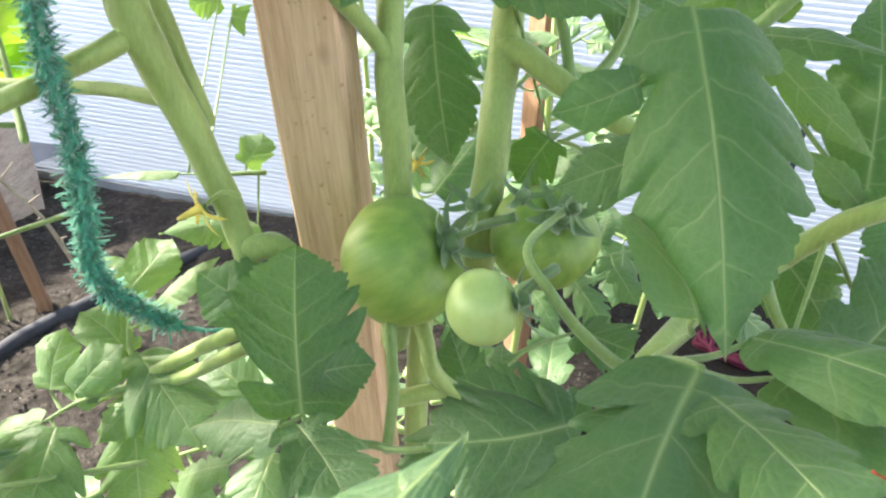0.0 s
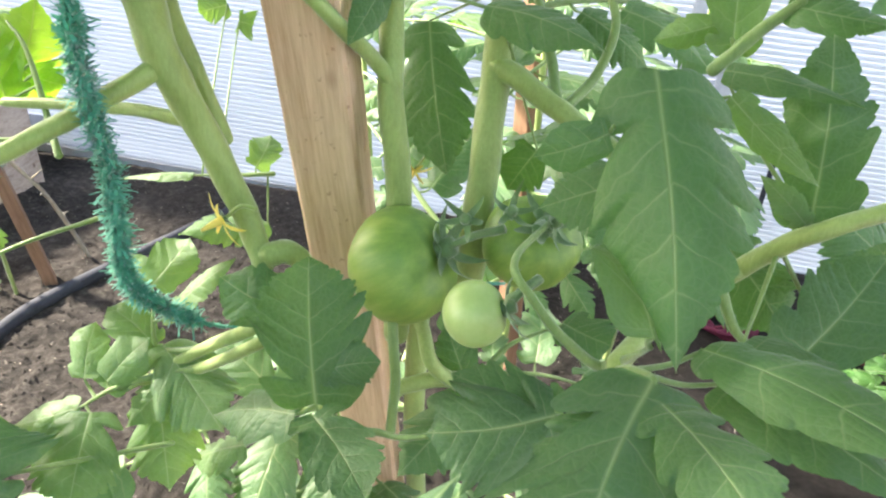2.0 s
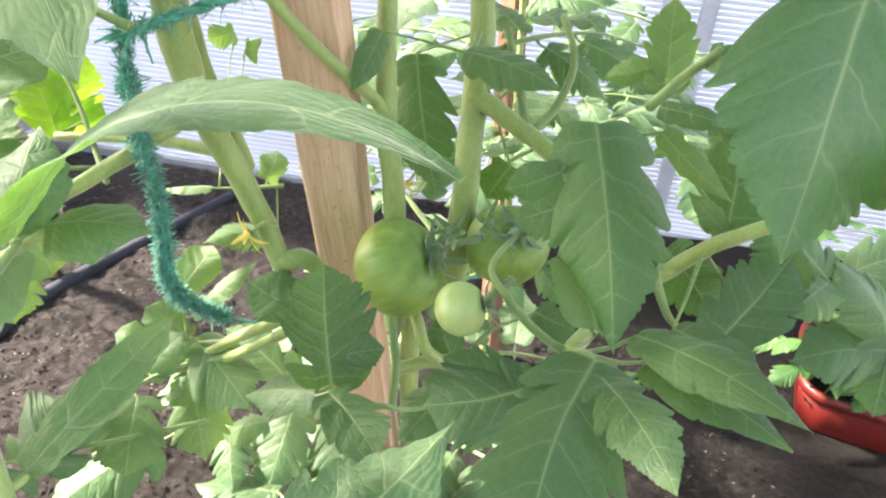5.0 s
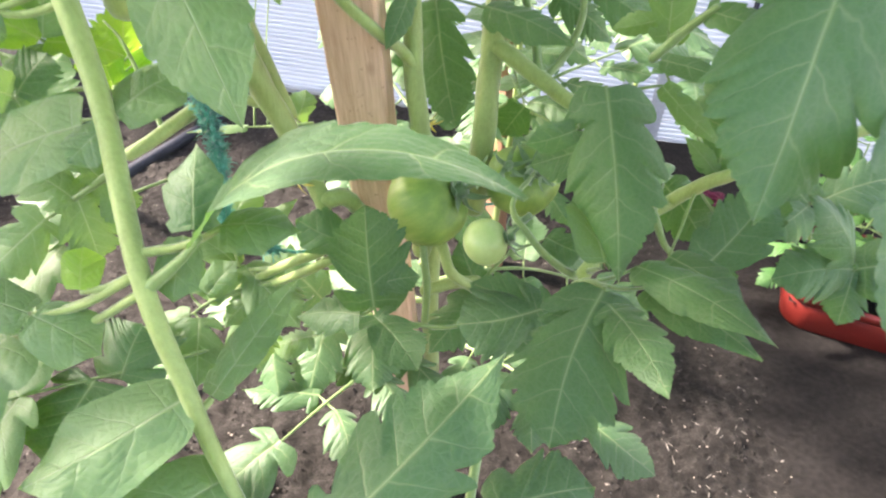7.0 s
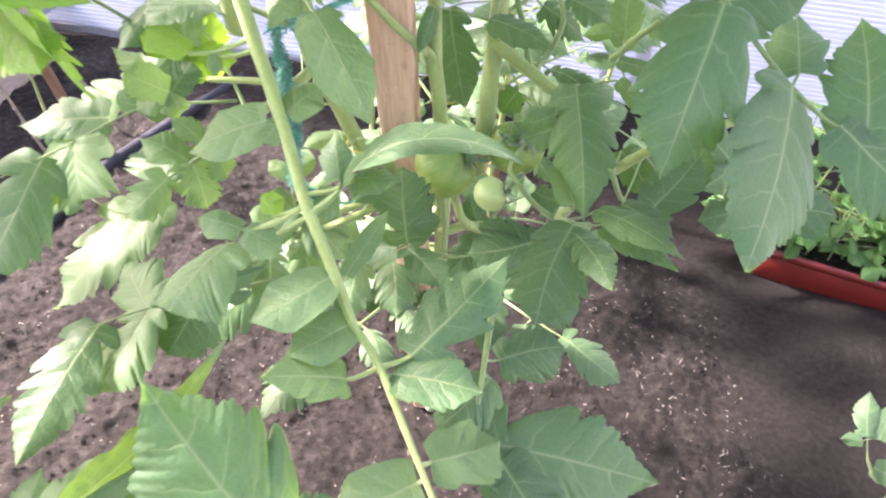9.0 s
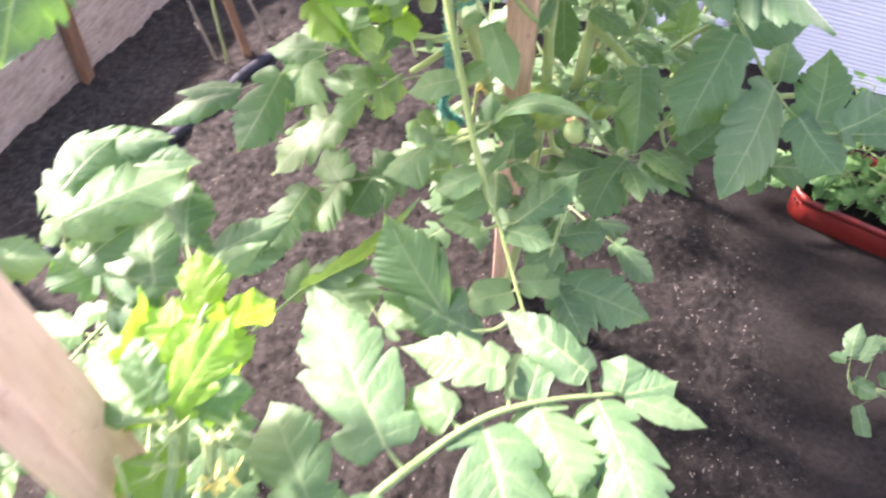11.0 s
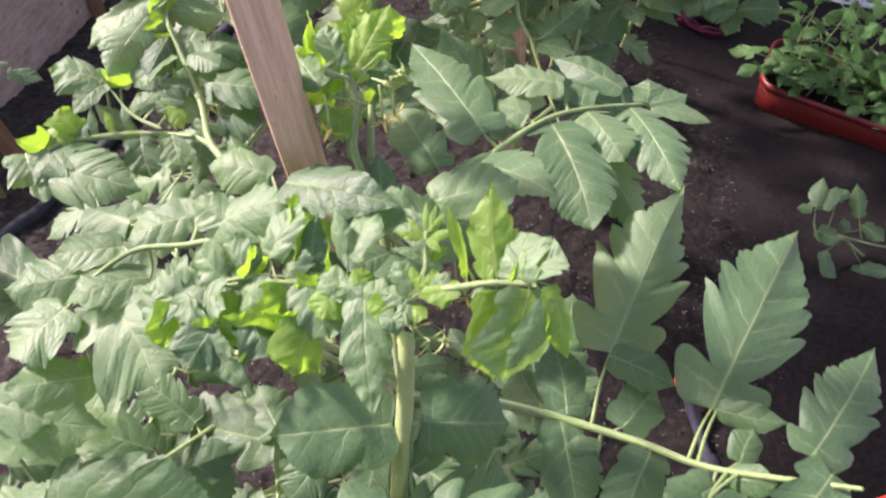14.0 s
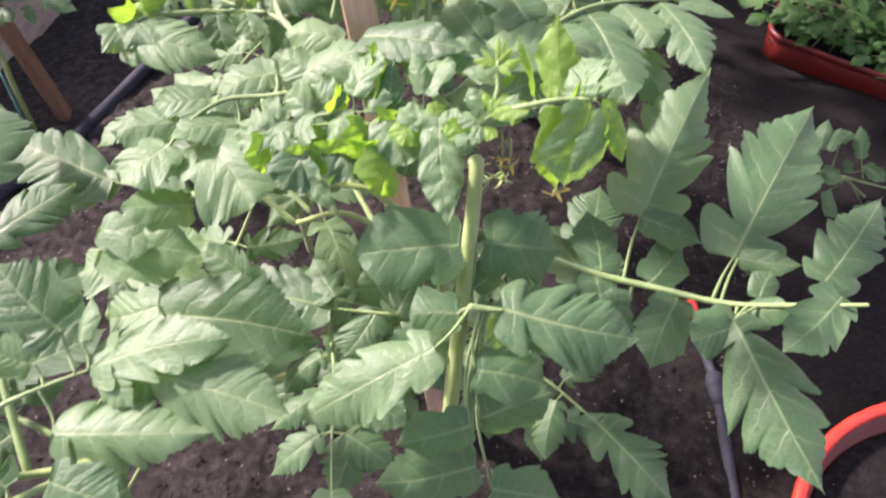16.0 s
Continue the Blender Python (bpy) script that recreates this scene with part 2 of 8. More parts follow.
def sheet_material():
    """Twin-wall polycarbonate: milky, with fine level flutes."""
    m, nodes, links, bsdf = material("fluted_polycarbonate")
    co = nodes.new("ShaderNodeTexCoord")
    sep = nodes.new("ShaderNodeSeparateXYZ")
    links.new(co.outputs["Object"], sep.inputs[0])
    wave = calc(nodes, links, "FRACT", calc(nodes, links, "MULTIPLY", sep.outputs[2], 1 / 0.0135))
    web = ramp(nodes, links, wave, [(0.0, (0.33, 0.38, 0.46)), (0.34, (0.50, 0.54, 0.61)), (0.70, (0.54, 0.58, 0.64)), (1.0, (0.33, 0.38, 0.46))])
    haze = noise_tex(nodes, links, 3.0, 3.0, 0.5, co.outputs["Object"])
    colour = mix(nodes, links, calc(nodes, links, "MULTIPLY", haze, 0.35), web, (0.36, 0.42, 0.50))
    links.new(colour, bsdf.inputs["Base Color"])
    bsdf.inputs["Roughness"].default_value = 0.3
    trans = node(nodes, "ShaderNodeBsdfTranslucent")
    links.new(colour, trans.inputs[0])
    both = node(nodes, "ShaderNodeMixShader")
    both.inputs[0].default_value = 0.34
    links.new(bsdf.outputs[0], both.inputs[1])
    links.new(trans.outputs[0], both.inputs[2])
    links.new(both.outputs[0], nodes["Material Output"].inputs[0])
    return m


SHEET = sheet_material()


def fruit_material():
    m, nodes, links, bsdf = material("green_tomato_skin")
    co = nodes.new("ShaderNodeTexCoord")
    sep = nodes.new("ShaderNodeSeparateXYZ")
    links.new(co.outputs["Generated"], sep.inputs[0])
    mapping = node(nodes, "ShaderNodeMapping", Scale=(1, 1, 0.25))
    links.new(co.outputs["Generated"], mapping.inputs[0])
    streak = noise_tex(nodes, links, 9.0, 5.0, 0.6, mapping.outputs[0])
    fleck = noise_tex(nodes, links, 90.0, 3.0, 0.6, co.outputs["Generated"])
    tone = calc(nodes, links, "ADD", calc(nodes, links, "MULTIPLY", sep.outputs[2], 0.38), calc(nodes, links, "MULTIPLY", streak, 0.75))
    colour = ramp(nodes, links, tone, [(0.28, (0.400, 0.460, 0.150)), (0.50, (0.270, 0.380, 0.080)), (0.66, (0.190, 0.310, 0.055)), (0.85, (0.115, 0.230, 0.040))])
    colour = mix(nodes, links, calc(nodes, links, "MULTIPLY", fleck, 0.25), colour, (0.330, 0.420, 0.150))
    links.new(colour, bsdf.inputs["Base Color"])
    bsdf.inputs["Roughness"].default_value = 0.40
    bsdf.inputs["Subsurface Weight"].default_value = 0.15
    bsdf.inputs["Subsurface Radius"].default_value = (0.006, 0.008, 0.002)
    bsdf.inputs["Subsurface Scale"].default_value = 1.0
    return m


FRUIT = fruit_material()
YOUNG_FRUIT = plain("small_tomato_skin", (0.330, 0.450, 0.150), (0.450, 0.560, 0.230), 30, 0.3, 0.05, 0.001)


# ---- mesh helpers ----
def mesh_object(name, verts, faces, mat, uvs=None, smooth=True):
    me = bpy.data.meshes.new(name)
    me.from_pydata([tuple(v) for v in verts], [], faces)
    if smooth:
        me.polygons.foreach_set("use_smooth", [True] * len(me.polygons))
    me.materials.append(mat)
    for key, uv in (uvs or {}).items():
        layer = me.uv_layers.new(name=key)
        index = np.zeros(len(me.loops), dtype=int)
        me.loops.foreach_get("vertex_index", index)
        layer.data.foreach_set("uv", np.asarray(uv, dtype=float)[index].ravel())
    return new(name, me)


def thing(name, at, label, category, group="", kind=""):
    ob = new(name)
    ob.location = at
    ob.empty_display_size = 0.02
    return tagged(ob, label, category, group, kind)


def under(ob, parent, m=None):
    """Hangs ob under parent; its world pose is m. Parents only ever carry a shift."""
    root = parent
    while root.parent:
        root = root.parent
    ob.parent = parent
    shift = Matrix.Translation(-root.location)
    own = shift @ (m if m is not None else Matrix.Identity(4))
    up = parent
    chain = Matrix.Identity(4)
    while up.parent:
        chain = up.matrix_basis @ chain
        up = up.parent
    ob.matrix_basis = chain.inverted() @ own
    return ob


def smooth_line(points, steps=6):
    """A Catmull-Rom line through the points."""
    p = [Vector(q) for q in points]
    if len(p) == 2:
        return [p[0].lerp(p[1], i / steps) for i in range(steps + 1)]
    p = [2 * p[0] - p[1]] + p + [2 * p[-1] - p[-2]]
    line = []
    for i in range(1, len(p) - 2):
        a, b, c, d = p[i - 1 : i + 3]
        for k in range(steps):
            t = k / steps
            line.append(0.5 * (2 * b + (c - a) * t + (2 * a - 5 * b + 4 * c - d) * t * t + (3 * b - a - 3 * c + d) * t**3))
    return line + [p[-2]]


def tube(line, radii, sides=8, uneven=0.0, rounded=False):
    if rounded:
        first, last = (line[0] - line[1]).normalized(), (line[-1] - line[-2]).normalized()
        line = [line[0] + first * radii[0] * 0.8, line[0] + first * radii[0] * 0.5] + list(line) + [line[-1] + last * radii[-1] * 0.5, line[-1] + last * radii[-1] * 0.8]
        radii = [radii[0] * 0.35, radii[0] * 0.8] + list(radii) + [radii[-1] * 0.8, radii[-1] * 0.35]
    verts, faces = [], []
    side = None
    for i, q in enumerate(line):
        way = (line[min(i + 1, len(line) - 1)] - line[max(i - 1, 0)]).normalized()
        if side is None:
            side = way.orthogonal().normalized()
        side = (side - way * side.dot(way)).normalized()
        other = way.cross(side)
        for k in range(sides):
            a = 2 * math.pi * k / sides
            r = radii[i] * (1 + uneven * math.sin(3 * a + i * 0.7) * 0.5)
            verts.append(q + (side * math.cos(a) + other * math.sin(a)) * r)
    for i in range(len(line) - 1):
        for k in range(sides):
            a, b = i * sides + k, i * sides + (k + 1) % sides
            faces.append((a, b, b + sides, a + sides))
    faces.append(tuple(range(sides))[::-1])
    faces.append(tuple(range(len(verts) - sides, len(verts))))
    return verts, faces


def tapered(points, r0, r1, steps=6, sides=8, uneven=0.0):
    line = smooth_line(points, steps)
    n = len(line) - 1
    return tube(line, [r0 + (r1 - r0) * i / n for i in range(n + 1)], sides, uneven)


def merged(pieces):
    verts, faces = [], []
    for v, f in pieces:
        k = len(verts)
        verts += list(v)
        faces += [tuple(i + k for i in face) for face in f]
    return verts, faces


def box(a, b, c, at=(0, 0, 0), bevel=0.0):
    """A box of the given full sizes with chamfered upright edges."""
    bm = bmesh.new()
    bmesh.ops.create_cube(bm, size=1.0)
    bmesh.ops.scale(bm, vec=(a, b, c), verts=bm.verts)
    if bevel:
        bmesh.ops.bevel(bm, geom=list(bm.edges), offset=bevel, segments=2, affect="EDGES")
    bmesh.ops.translate(bm, vec=at, verts=bm.verts)
    bm.verts.index_update()
    data = [v.co.copy() for v in bm.verts], [tuple(v.index for v in f.verts) for f in bm.faces]
    bm.free()
    return data


# ---- tomato leaves ----
HALF = (0.05, 0.18, 0.38, 0.60, 0.80, 0.93, 1.0)
COLUMNS = tuple(-c for c in HALF[::-1]) + (0.0,) + HALF


def margin(rnd, depth):
    """One side of a leaflet: the clefts that part its lobes, from base to tip, and how many teeth each lobe bears."""
    count = rnd.choice((4, 5, 5)) if depth > 0.16 else rnd.choice((3, 4))
    marks, at = [0.0], rnd.uniform(0.10, 0.17)
    step = (0.94 - at) / (count - 0.35)
    while at < 0.93:
        marks.append(at)
        at += step * rnd.uniform(0.8, 1.15)
    marks.append(1.0)
    deep = []
    for s in marks:
        d = depth * (2.7 * (1 - s) ** 2.2 + 0.22) * rnd.uniform(0.6, 1.25)
        deep.append(min(0.74, d) if depth > 0.07 else 0.02)
    deep[0] *= 0.3
    deep[-1] = 0.1
    return marks, deep, [rnd.choice((2, 3, 3)) for _ in marks], [rnd.uniform(0.3, 1.6) for _ in marks]


def blade(length, width, depth, curl, rnd, crumple=0.0):
    """A leaflet along +y with its face to +z: forward-leaning lobes parted by clefts, deep at the base and shallow at the tip,
    fine teeth, the blade puckered between its veins and arched by curl (radians)."""
    rows = 80 if length > 0.058 else 46 if length > 0.034 else 26
    columns = COLUMNS if length > 0.034 else COLUMNS[::2] if len(COLUMNS[::2]) % 2 else COLUMNS
    sweep = rnd.uniform(0.95, 1.25)
    bulge, wave, turn = rnd.uniform(0.30, 0.42), rnd.uniform(0.4, 1.2), rnd.uniform(-0.22, 0.22)
    ending = rnd.uniform(0.95, 1.25)
    fold = rnd.uniform(-0.08, 0.30)
    roll, twist = rnd.uniform(-0.04, 0.16), rnd.uniform(-0.7, 0.7)
    sides = [margin(rnd, depth), margin(rnd, depth)]
    top = bulge / (bulge + ending)
    peak = (top ** bulge) * ((1 - top) ** ending)
    verts, uvs, ribs = [], [], []
    p0, p1 = rnd.uniform(0, 6), rnd.uniform(0, 60)
    toothed = 0.0 if rows < 40 else min(1.0, depth * 5)
    for i in range(rows + 1):
        s = i / rows
        env = (s ** bulge) * ((1 - s) ** ending) / peak
        half = []
        for marks, deep, teeth, swell in sides:
            k = 0
            while k < len(marks) - 2 and s >= marks[k + 1]:
                k += 1
            u = min(1.0, (s - marks[k]) / (marks[k + 1] - marks[k]))
            d = deep[k] * (1 - u) + deep[k + 1] * u
            arch = (u / 0.66) ** 0.62 if u < 0.66 else max(0.0, (1 - u) / 0.34) ** 0.6
            g = (u * teeth[k]) % 1.0
            saw = 1 - math.sin(math.pi * g ** 1.3) ** 0.6
            half.append((0.63 * width * env * (1 - d * (1 - arch)) * (1 - 0.085 * toothed * saw * (0.6 + 0.6 * s)), k + u, swell[k]))
        for v in columns:
            span, ph, swell = half[0 if v < 0 else 1]
            edge, f = abs(v), ph - math.floor(ph)
            x = v * span
            forward = sweep * min(1.0, 0.25 + s * 3.0) * (1.0 - 0.35 * s) * (0.82 + 0.18 * edge)
            y = s * length * (1 - 0.05 * edge * env) + forward * abs(x) - 0.30 * width * edge * max(0, 1 - s * 4) * min(1, env * 1.3)
            near = min(1, env)
            z = -fold * abs(x) * 1.1 - roll * width * edge ** 3 * near - 0.010 * width * max(0.0, 1 - edge * 5) * near
            z += twist * x * (s - 0.3)
            z -= 0.009 * swell * width * near * edge * (1.2 - edge) * math.cos(2 * math.pi * (f - 0.5))
            z += 0.050 * width * math.sin(p0 + s * 8 * wave + (2 if v < 0 else 0)) * edge * edge
            q = Vector((x / width * 3.2 + p1, y / width * 3.2, p0))
            z += width * near * (0.050 * noise.noise(q) + 0.022 * noise.noise(q * 2.7)) * (0.3 + 0.7 * edge)
            z += crumple * width * (math.sin(p1 + s * 13 + v * 3) * 0.5 + 1.6 * noise.noise(q * 1.5)) * (0.3 + edge)
            ribs.append((x / width, s))
            x += turn * width * math.sin(math.pi * s) * 0.35
            verts.append([x, y, z])
            uvs.append((v, ph))
    if abs(curl) > 0.01:
        radius = length / curl
        for q in verts:
            a = q[1] / radius
            q[1], q[2] = (radius + q[2]) * math.sin(a), (radius + q[2]) * math.cos(a) - radius
    n = len(columns)
    tip = verts[-1 - n // 2]
    a, k = -math.atan2(tip[2], tip[1]), length / math.hypot(tip[1], tip[2])
    for q in verts:
        q[1], q[2] = k * (q[1] * math.cos(a) - q[2] * math.sin(a)), k * (q[1] * math.sin(a) + q[2] * math.cos(a))
    faces = [(i * n + k, i * n + k + 1, i * n + n + k + 1, i * n + n + k) for i in range(rows) for k in range(n - 1)]
    return verts, faces, {"leaf": uvs, "rib": ribs}


def facing(base, tip, normal):
    y = (tip - base).normalized()
    z = (normal - y * normal.dot(y))
    z = z.normalized() if z.length > 1e-4 else y.orthogonal().normalized()
    x = y.cross(z)
    return Matrix(((x.x, y.x, z.x, base.x), (x.y, y.y, z.y, base.y), (x.z, y.z, z.z, base.z), (0, 0, 0, 1)))


leaf_count = [0]


def leaf(plant, rachis, leaflets, radius, mat, crumple=0.0, label=""):
    """A compound leaf: its stalk is one mesh, each leaflet one more under it. Leaflets: base, tip, width, normal, lobe depth, curl and, where it differs, material."""
    leaf_count[0] += 1
    rnd = random.Random(leaf_count[0] * 7 + 3)
    rachis = [Vector(q) for q in rachis]
    for base, tip, width, normal, depth, curl, *own in leaflets:
        if (Vector(base) - rachis[-1]).length < radius * 5:
            rachis[-1] = Vector(base) - Vector(normal).normalized() * radius * 0.9
            break
    line = smooth_line(rachis, 8)
    n = len(line) - 1
    pieces = [tube(line, [radius * (1.25 - 0.85 * i / n) for i in range(n + 1)], 8, 0.1, True)]
    for base, tip, width, normal, depth, curl, *own in leaflets:
        thin = min(0.0016, radius * 0.6)
        base = Vector(base) - Vector(normal).normalized() * thin * 0.8
        near = min(line, key=lambda q: (q - base).length)
        if (near - base).length > radius * 0.8:
            sag = (near - base).length * 0.12
            pieces.append(tapered([near, near.lerp(base, 0.55) - Vector(normal).normalized() * sag, base], thin, min(0.0010, radius * 0.35), 5, 6))
    v, f = merged(pieces)
    stalk = mesh_object("leaf", v, f, STALK if radius < 0.0035 else STEM)
    under(stalk, plant)
    if label:
        stalk["label"] = label
    for base, tip, width, normal, depth, curl, *own in leaflets:
        base, tip = Vector(base), Vector(tip)
        v, f, uv = blade((tip - base).length, width, depth, curl, rnd, crumple)
        ob = mesh_object("leaflet", v, f, own[0] if own else mat, uv)
        under(ob, stalk, facing(base, tip, Vector(normal)))
    return stalk


def stem(plant, points, r0, r1, name="stem", mat=None):
    line = smooth_line(points, 8)
    n = len(line) - 1
    v, f = tube(line, [r0 + (r1 - r0) * i / n for i in range(n + 1)], 12, 0.12, True)
    if max(r0, r1) > 0.0021:
        # Short pale down all along the stem.
        rnd = random.Random(n * 31 + int(abs(line[0].x) * 1e4))
        for i in range(n):
            gap = (line[i + 1] - line[i]).length
            way = (line[i + 1] - line[i]).normalized()
            for _ in range(int(gap / 0.00022)):
                a = rnd.uniform(0, 2 * math.pi)
                side = way.orthogonal().normalized()
                out = side * math.cos(a) + way.cross(side) * math.sin(a)
                k = (i + rnd.random()) / n
                foot = line[i].lerp(line[i + 1], k * n - i) + out * (r0 + (r1 - r0) * k) * 0.97
                end = foot + (out + way * rnd.uniform(-0.5, 0.5)).normalized() * rnd.uniform(0.0008, 0.0019)
                m = len(v)
                v += [foot - way * 0.00006, foot + way * 0.00006, end]
                f.append((m, m + 1, m + 2))
    return under(mesh_object(name, v, f, mat or (STALK if r0 < 0.0035 else STEM)), plant)


def wild_leaf(plant, base, way, length, rnd, mat, pairs=3, droop=0.6, size=1.0, crumple=0.0):
    """A leaf grown by chance: a drooping stalk with pairs of leaflets and one at its end."""
    base, way = Vector(base), Vector(way).normalized()
    pts, q, d = [base], base.copy(), way.copy()
    for _ in range(4):
        d = (d + Vector((rnd.uniform(-0.15, 0.15), rnd.uniform(-0.15, 0.15), -droop * 0.25))).normalized()
        q = q + d * length / 4
        pts.append(q.copy())
    line = smooth_line(pts, 6)
    rows = []
    up = Vector((rnd.uniform(-0.3, 0.3), rnd.uniform(-0.5, 0.1), 1.0))
    for k in range(pairs):
        i = int(len(line) * (0.30 + 0.55 * k / max(1, pairs - 0.4)))
        i = min(i, len(line) - 2)
        ahead = (line[i + 1] - line[i]).normalized()
        out = ahead.cross(up).normalized()
        for s in (-1, 1):
            big = size * length * rnd.uniform(0.28, 0.42) * (0.75 + 0.25 * math.sin(math.pi * (k + 0.7) / pairs))
            b = line[i] + out * s * 0.012 * size + ahead * rnd.uniform(-0.004, 0.006)
            way2 = (out * s + ahead * rnd.uniform(0.25, 0.7) + Vector((0, 0, rnd.uniform(-0.7, 0.0)))).normalized()
            rows.append((b, b + way2 * big, big * rnd.uniform(0.46, 0.62), up + out * s * 0.3, rnd.uniform(0.18, 0.4), rnd.uniform(0.3, 1.0)))
    ahead = (line[-1] - line[-3]).normalized()
    big = size * length * rnd.uniform(0.40, 0.52)
    rows.append((line[-1], line[-1] + (ahead + Vector((0, 0, -0.25))).normalized() * big, big * rnd.uniform(0.5, 0.62), up, rnd.uniform(0.25, 0.45), rnd.uniform(0.3, 1.0)))
    return leaf(plant, pts, rows, max(0.0010, length * 0.011), mat, crumple)


# ---- the place ----
def ground_z(x, y):
    """The bed's own lie, with low clods and a slightly lower trodden path at its side."""
    z = -0.11 * max(-1.6, min(1.95, y))
    path = min(1, max(0, (x - 0.42 - 0.05 * math.sin(y * 3)) / 0.14))
    rough = noise.fractal(Vector((x * 9, y * 9, 0.3)), 1.0, 2.1, 4) * 0.014 + noise.fractal(Vector((x * 34, y * 34, 1.7)), 1.0, 2.2, 4) * 0.005
    if -1.3 < x < 0.8 and -0.9 < y < 1.7:
        rough += 0.0022 * (0.45 - noise.noise(Vector((x * 38 + y * 3, y * 38, 0.5)), noise_basis="VORONOI_F1")) + 0.0016 * (0.45 - noise.noise(Vector((x * 85, y * 85 - x * 7, 2.5)), noise_basis="VORONOI_F1"))
    away = max(-1.25 - x, x - 0.8, -0.8 - y, y - 1.7, 0)
    rough *= max(0.0, 1 - away / 0.5)
    return z + rough * (1 - 0.75 * path) - 0.012 * path


def ground_sheet():
    """One sheet, fine about the bed and coarse to the horizon."""
    def lines(lo, hi, step, far):
        inner = list(np.arange(lo, hi + 1e-6, step))
        reach = [far, far * 0.3, far * 0.1, far * 0.03, 4.0, 2.0]
        return [-r for r in reach] + inner + reach[::-1]
    xs, ys = lines(-1.3, 0.85, 0.0052, 400.0), lines(-0.85, 1.75, 0.0052, 400.0)
    verts = [(x, y, ground_z(x, y)) for y in ys for x in xs]
    n = len(xs)
    faces = [(j * n + i, j * n + i + 1, j * n + n + i + 1, j * n + n + i) for j in range(len(ys) - 1) for i in range(n - 1)]
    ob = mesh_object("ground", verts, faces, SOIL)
    return tagged(ob, "dark brown crumbly garden soil with pale crumbs", "soil", kind="structure")


ground_sheet()

# The trodden strip beside the bed lies on the soil as a thin crust.
verts, faces = [], []
for j in range(60):
    y = -0.95 + j * 0.045
    left = 0.46 + 0.05 * math.sin(y * 3) + 0.03 * math.sin(y * 11)
    for i in range(14):
        x = left + (1.6 - left) * i / 13
        verts.append((x, y, ground_z(x, y) + (0.004 if i else -0.012) + 0.004 * noise.fractal(Vector((x * 22, y * 22, 4)), 1.0, 2.0, 3)))
for j in range(59):
    for i in range(13):
        a = j * 14 + i
        faces.append((a, a + 1, a + 15, a + 14))
tagged(mesh_object("path", verts, faces, PATH_SOIL), "damp dark trodden earth path beside the bed", "path", kind="structure")

# Greenhouse walls: fluted sheet on a frame, the far one slightly aslant to the bed.
def sheet_wall(name, a, b, z0, z1, label):
    a, b = Vector(a), Vector(b)
    mid, run = (a + b) / 2, (b - a)
    root = thing(name, (mid.x, mid.y, z0), label, "greenhouse wall", kind="structure")
    turn = Matrix.Translation((mid.x, mid.y, 0)) @ Matrix.Rotation(math.atan2(run.y, run.x), 4, "Z")
    v, f = [], []
    flute, count = 0.0135, int((z1 - z0 - 0.03) / 0.0135)
    for k in range(count):
        for dz, dy in ((0.0, 0.0015), (0.003, -0.0008), (0.0105, -0.0008)):
            z = z0 + 0.03 + k * flute + dz
            v += [(-run.length / 2, dy, z), (run.length / 2, dy, z)]
    rows = len(v) // 2
    f = [(2 * i, 2 * i + 1, 2 * i + 3, 2 * i + 2) for i in range(rows - 1)]
    under(mesh_object("panel", v, f, SHEET, smooth=False), root, turn)
    v, f = box(run.length, 0.03, 0.05, (0, 0.024, z0 + 0.02), 0.003)
    under(mesh_object("bottom_rail", v, f, RAIL, smooth=False), root, turn)
    return root, turn


RAIL = plain("grey_steel_rail", (0.30, 0.32, 0.36), (0.46, 0.48, 0.52), 12, 0.5)
north, north_turn = sheet_wall("wall_north", (-2.2, 2.20), (1.8, 1.31), -0.21, 2.1, "milky fluted polycarbonate greenhouse wall standing on the soil")
for at, wide, name in ((0.78, 0.026, "post"), (0.87, 0.036, "post"), (1.027, 0.010, "sheet_joint")):
    v, f = box(wide, 0.018, 2.2 if name == "post" else 0.42, (at, -0.014, 0.94 if name == "post" else 0.06), 0.003)
    under(mesh_object(name, v, f, RAIL if name == "post" else BLACK, smooth=False), north, north_turn)
sheet_wall("wall_west", (-2.2, -2.6), (-2.2, 2.20), -0.21, 0.45, "milky fluted polycarbonate greenhouse side wall")
sheet_wall("wall_east", (1.8, 1.31), (1.8, -2.6), -0.16, 2.1, "milky fluted polycarbonate greenhouse side wall")
sheet_wall("wall_south", (1.8, -2.6), (-2.2, -2.6), 0.0, 2.1, "milky fluted polycarbonate greenhouse wall behind the beds")

def board_x(y):
    """Where the edging board stands."""
    return -1.294 + 0.1417 * y


# Film over the next path, beyond the bed's edging board.
v, f = [], []
for j in range(40):
    for i in range(12):
        y = -1.6 + j * 0.092
        x = -2.17 + (board_x(y) - 0.02 + 2.17) * i / 11
        v.append((x, y, 0.12 - 0.11 * y + 0.014 * noise.fractal(Vector((x * 4, y * 4, 8)), 1.0, 2.0, 3)))
f = [(j * 12 + i, j * 12 + i + 1, j * 12 + i + 13, j * 12 + i + 12) for j in range(39) for i in range(11)]
tagged(mesh_object("path_film", v, f, FILM), "creased blue-grey plastic film over the next path", "plastic film", kind="structure")


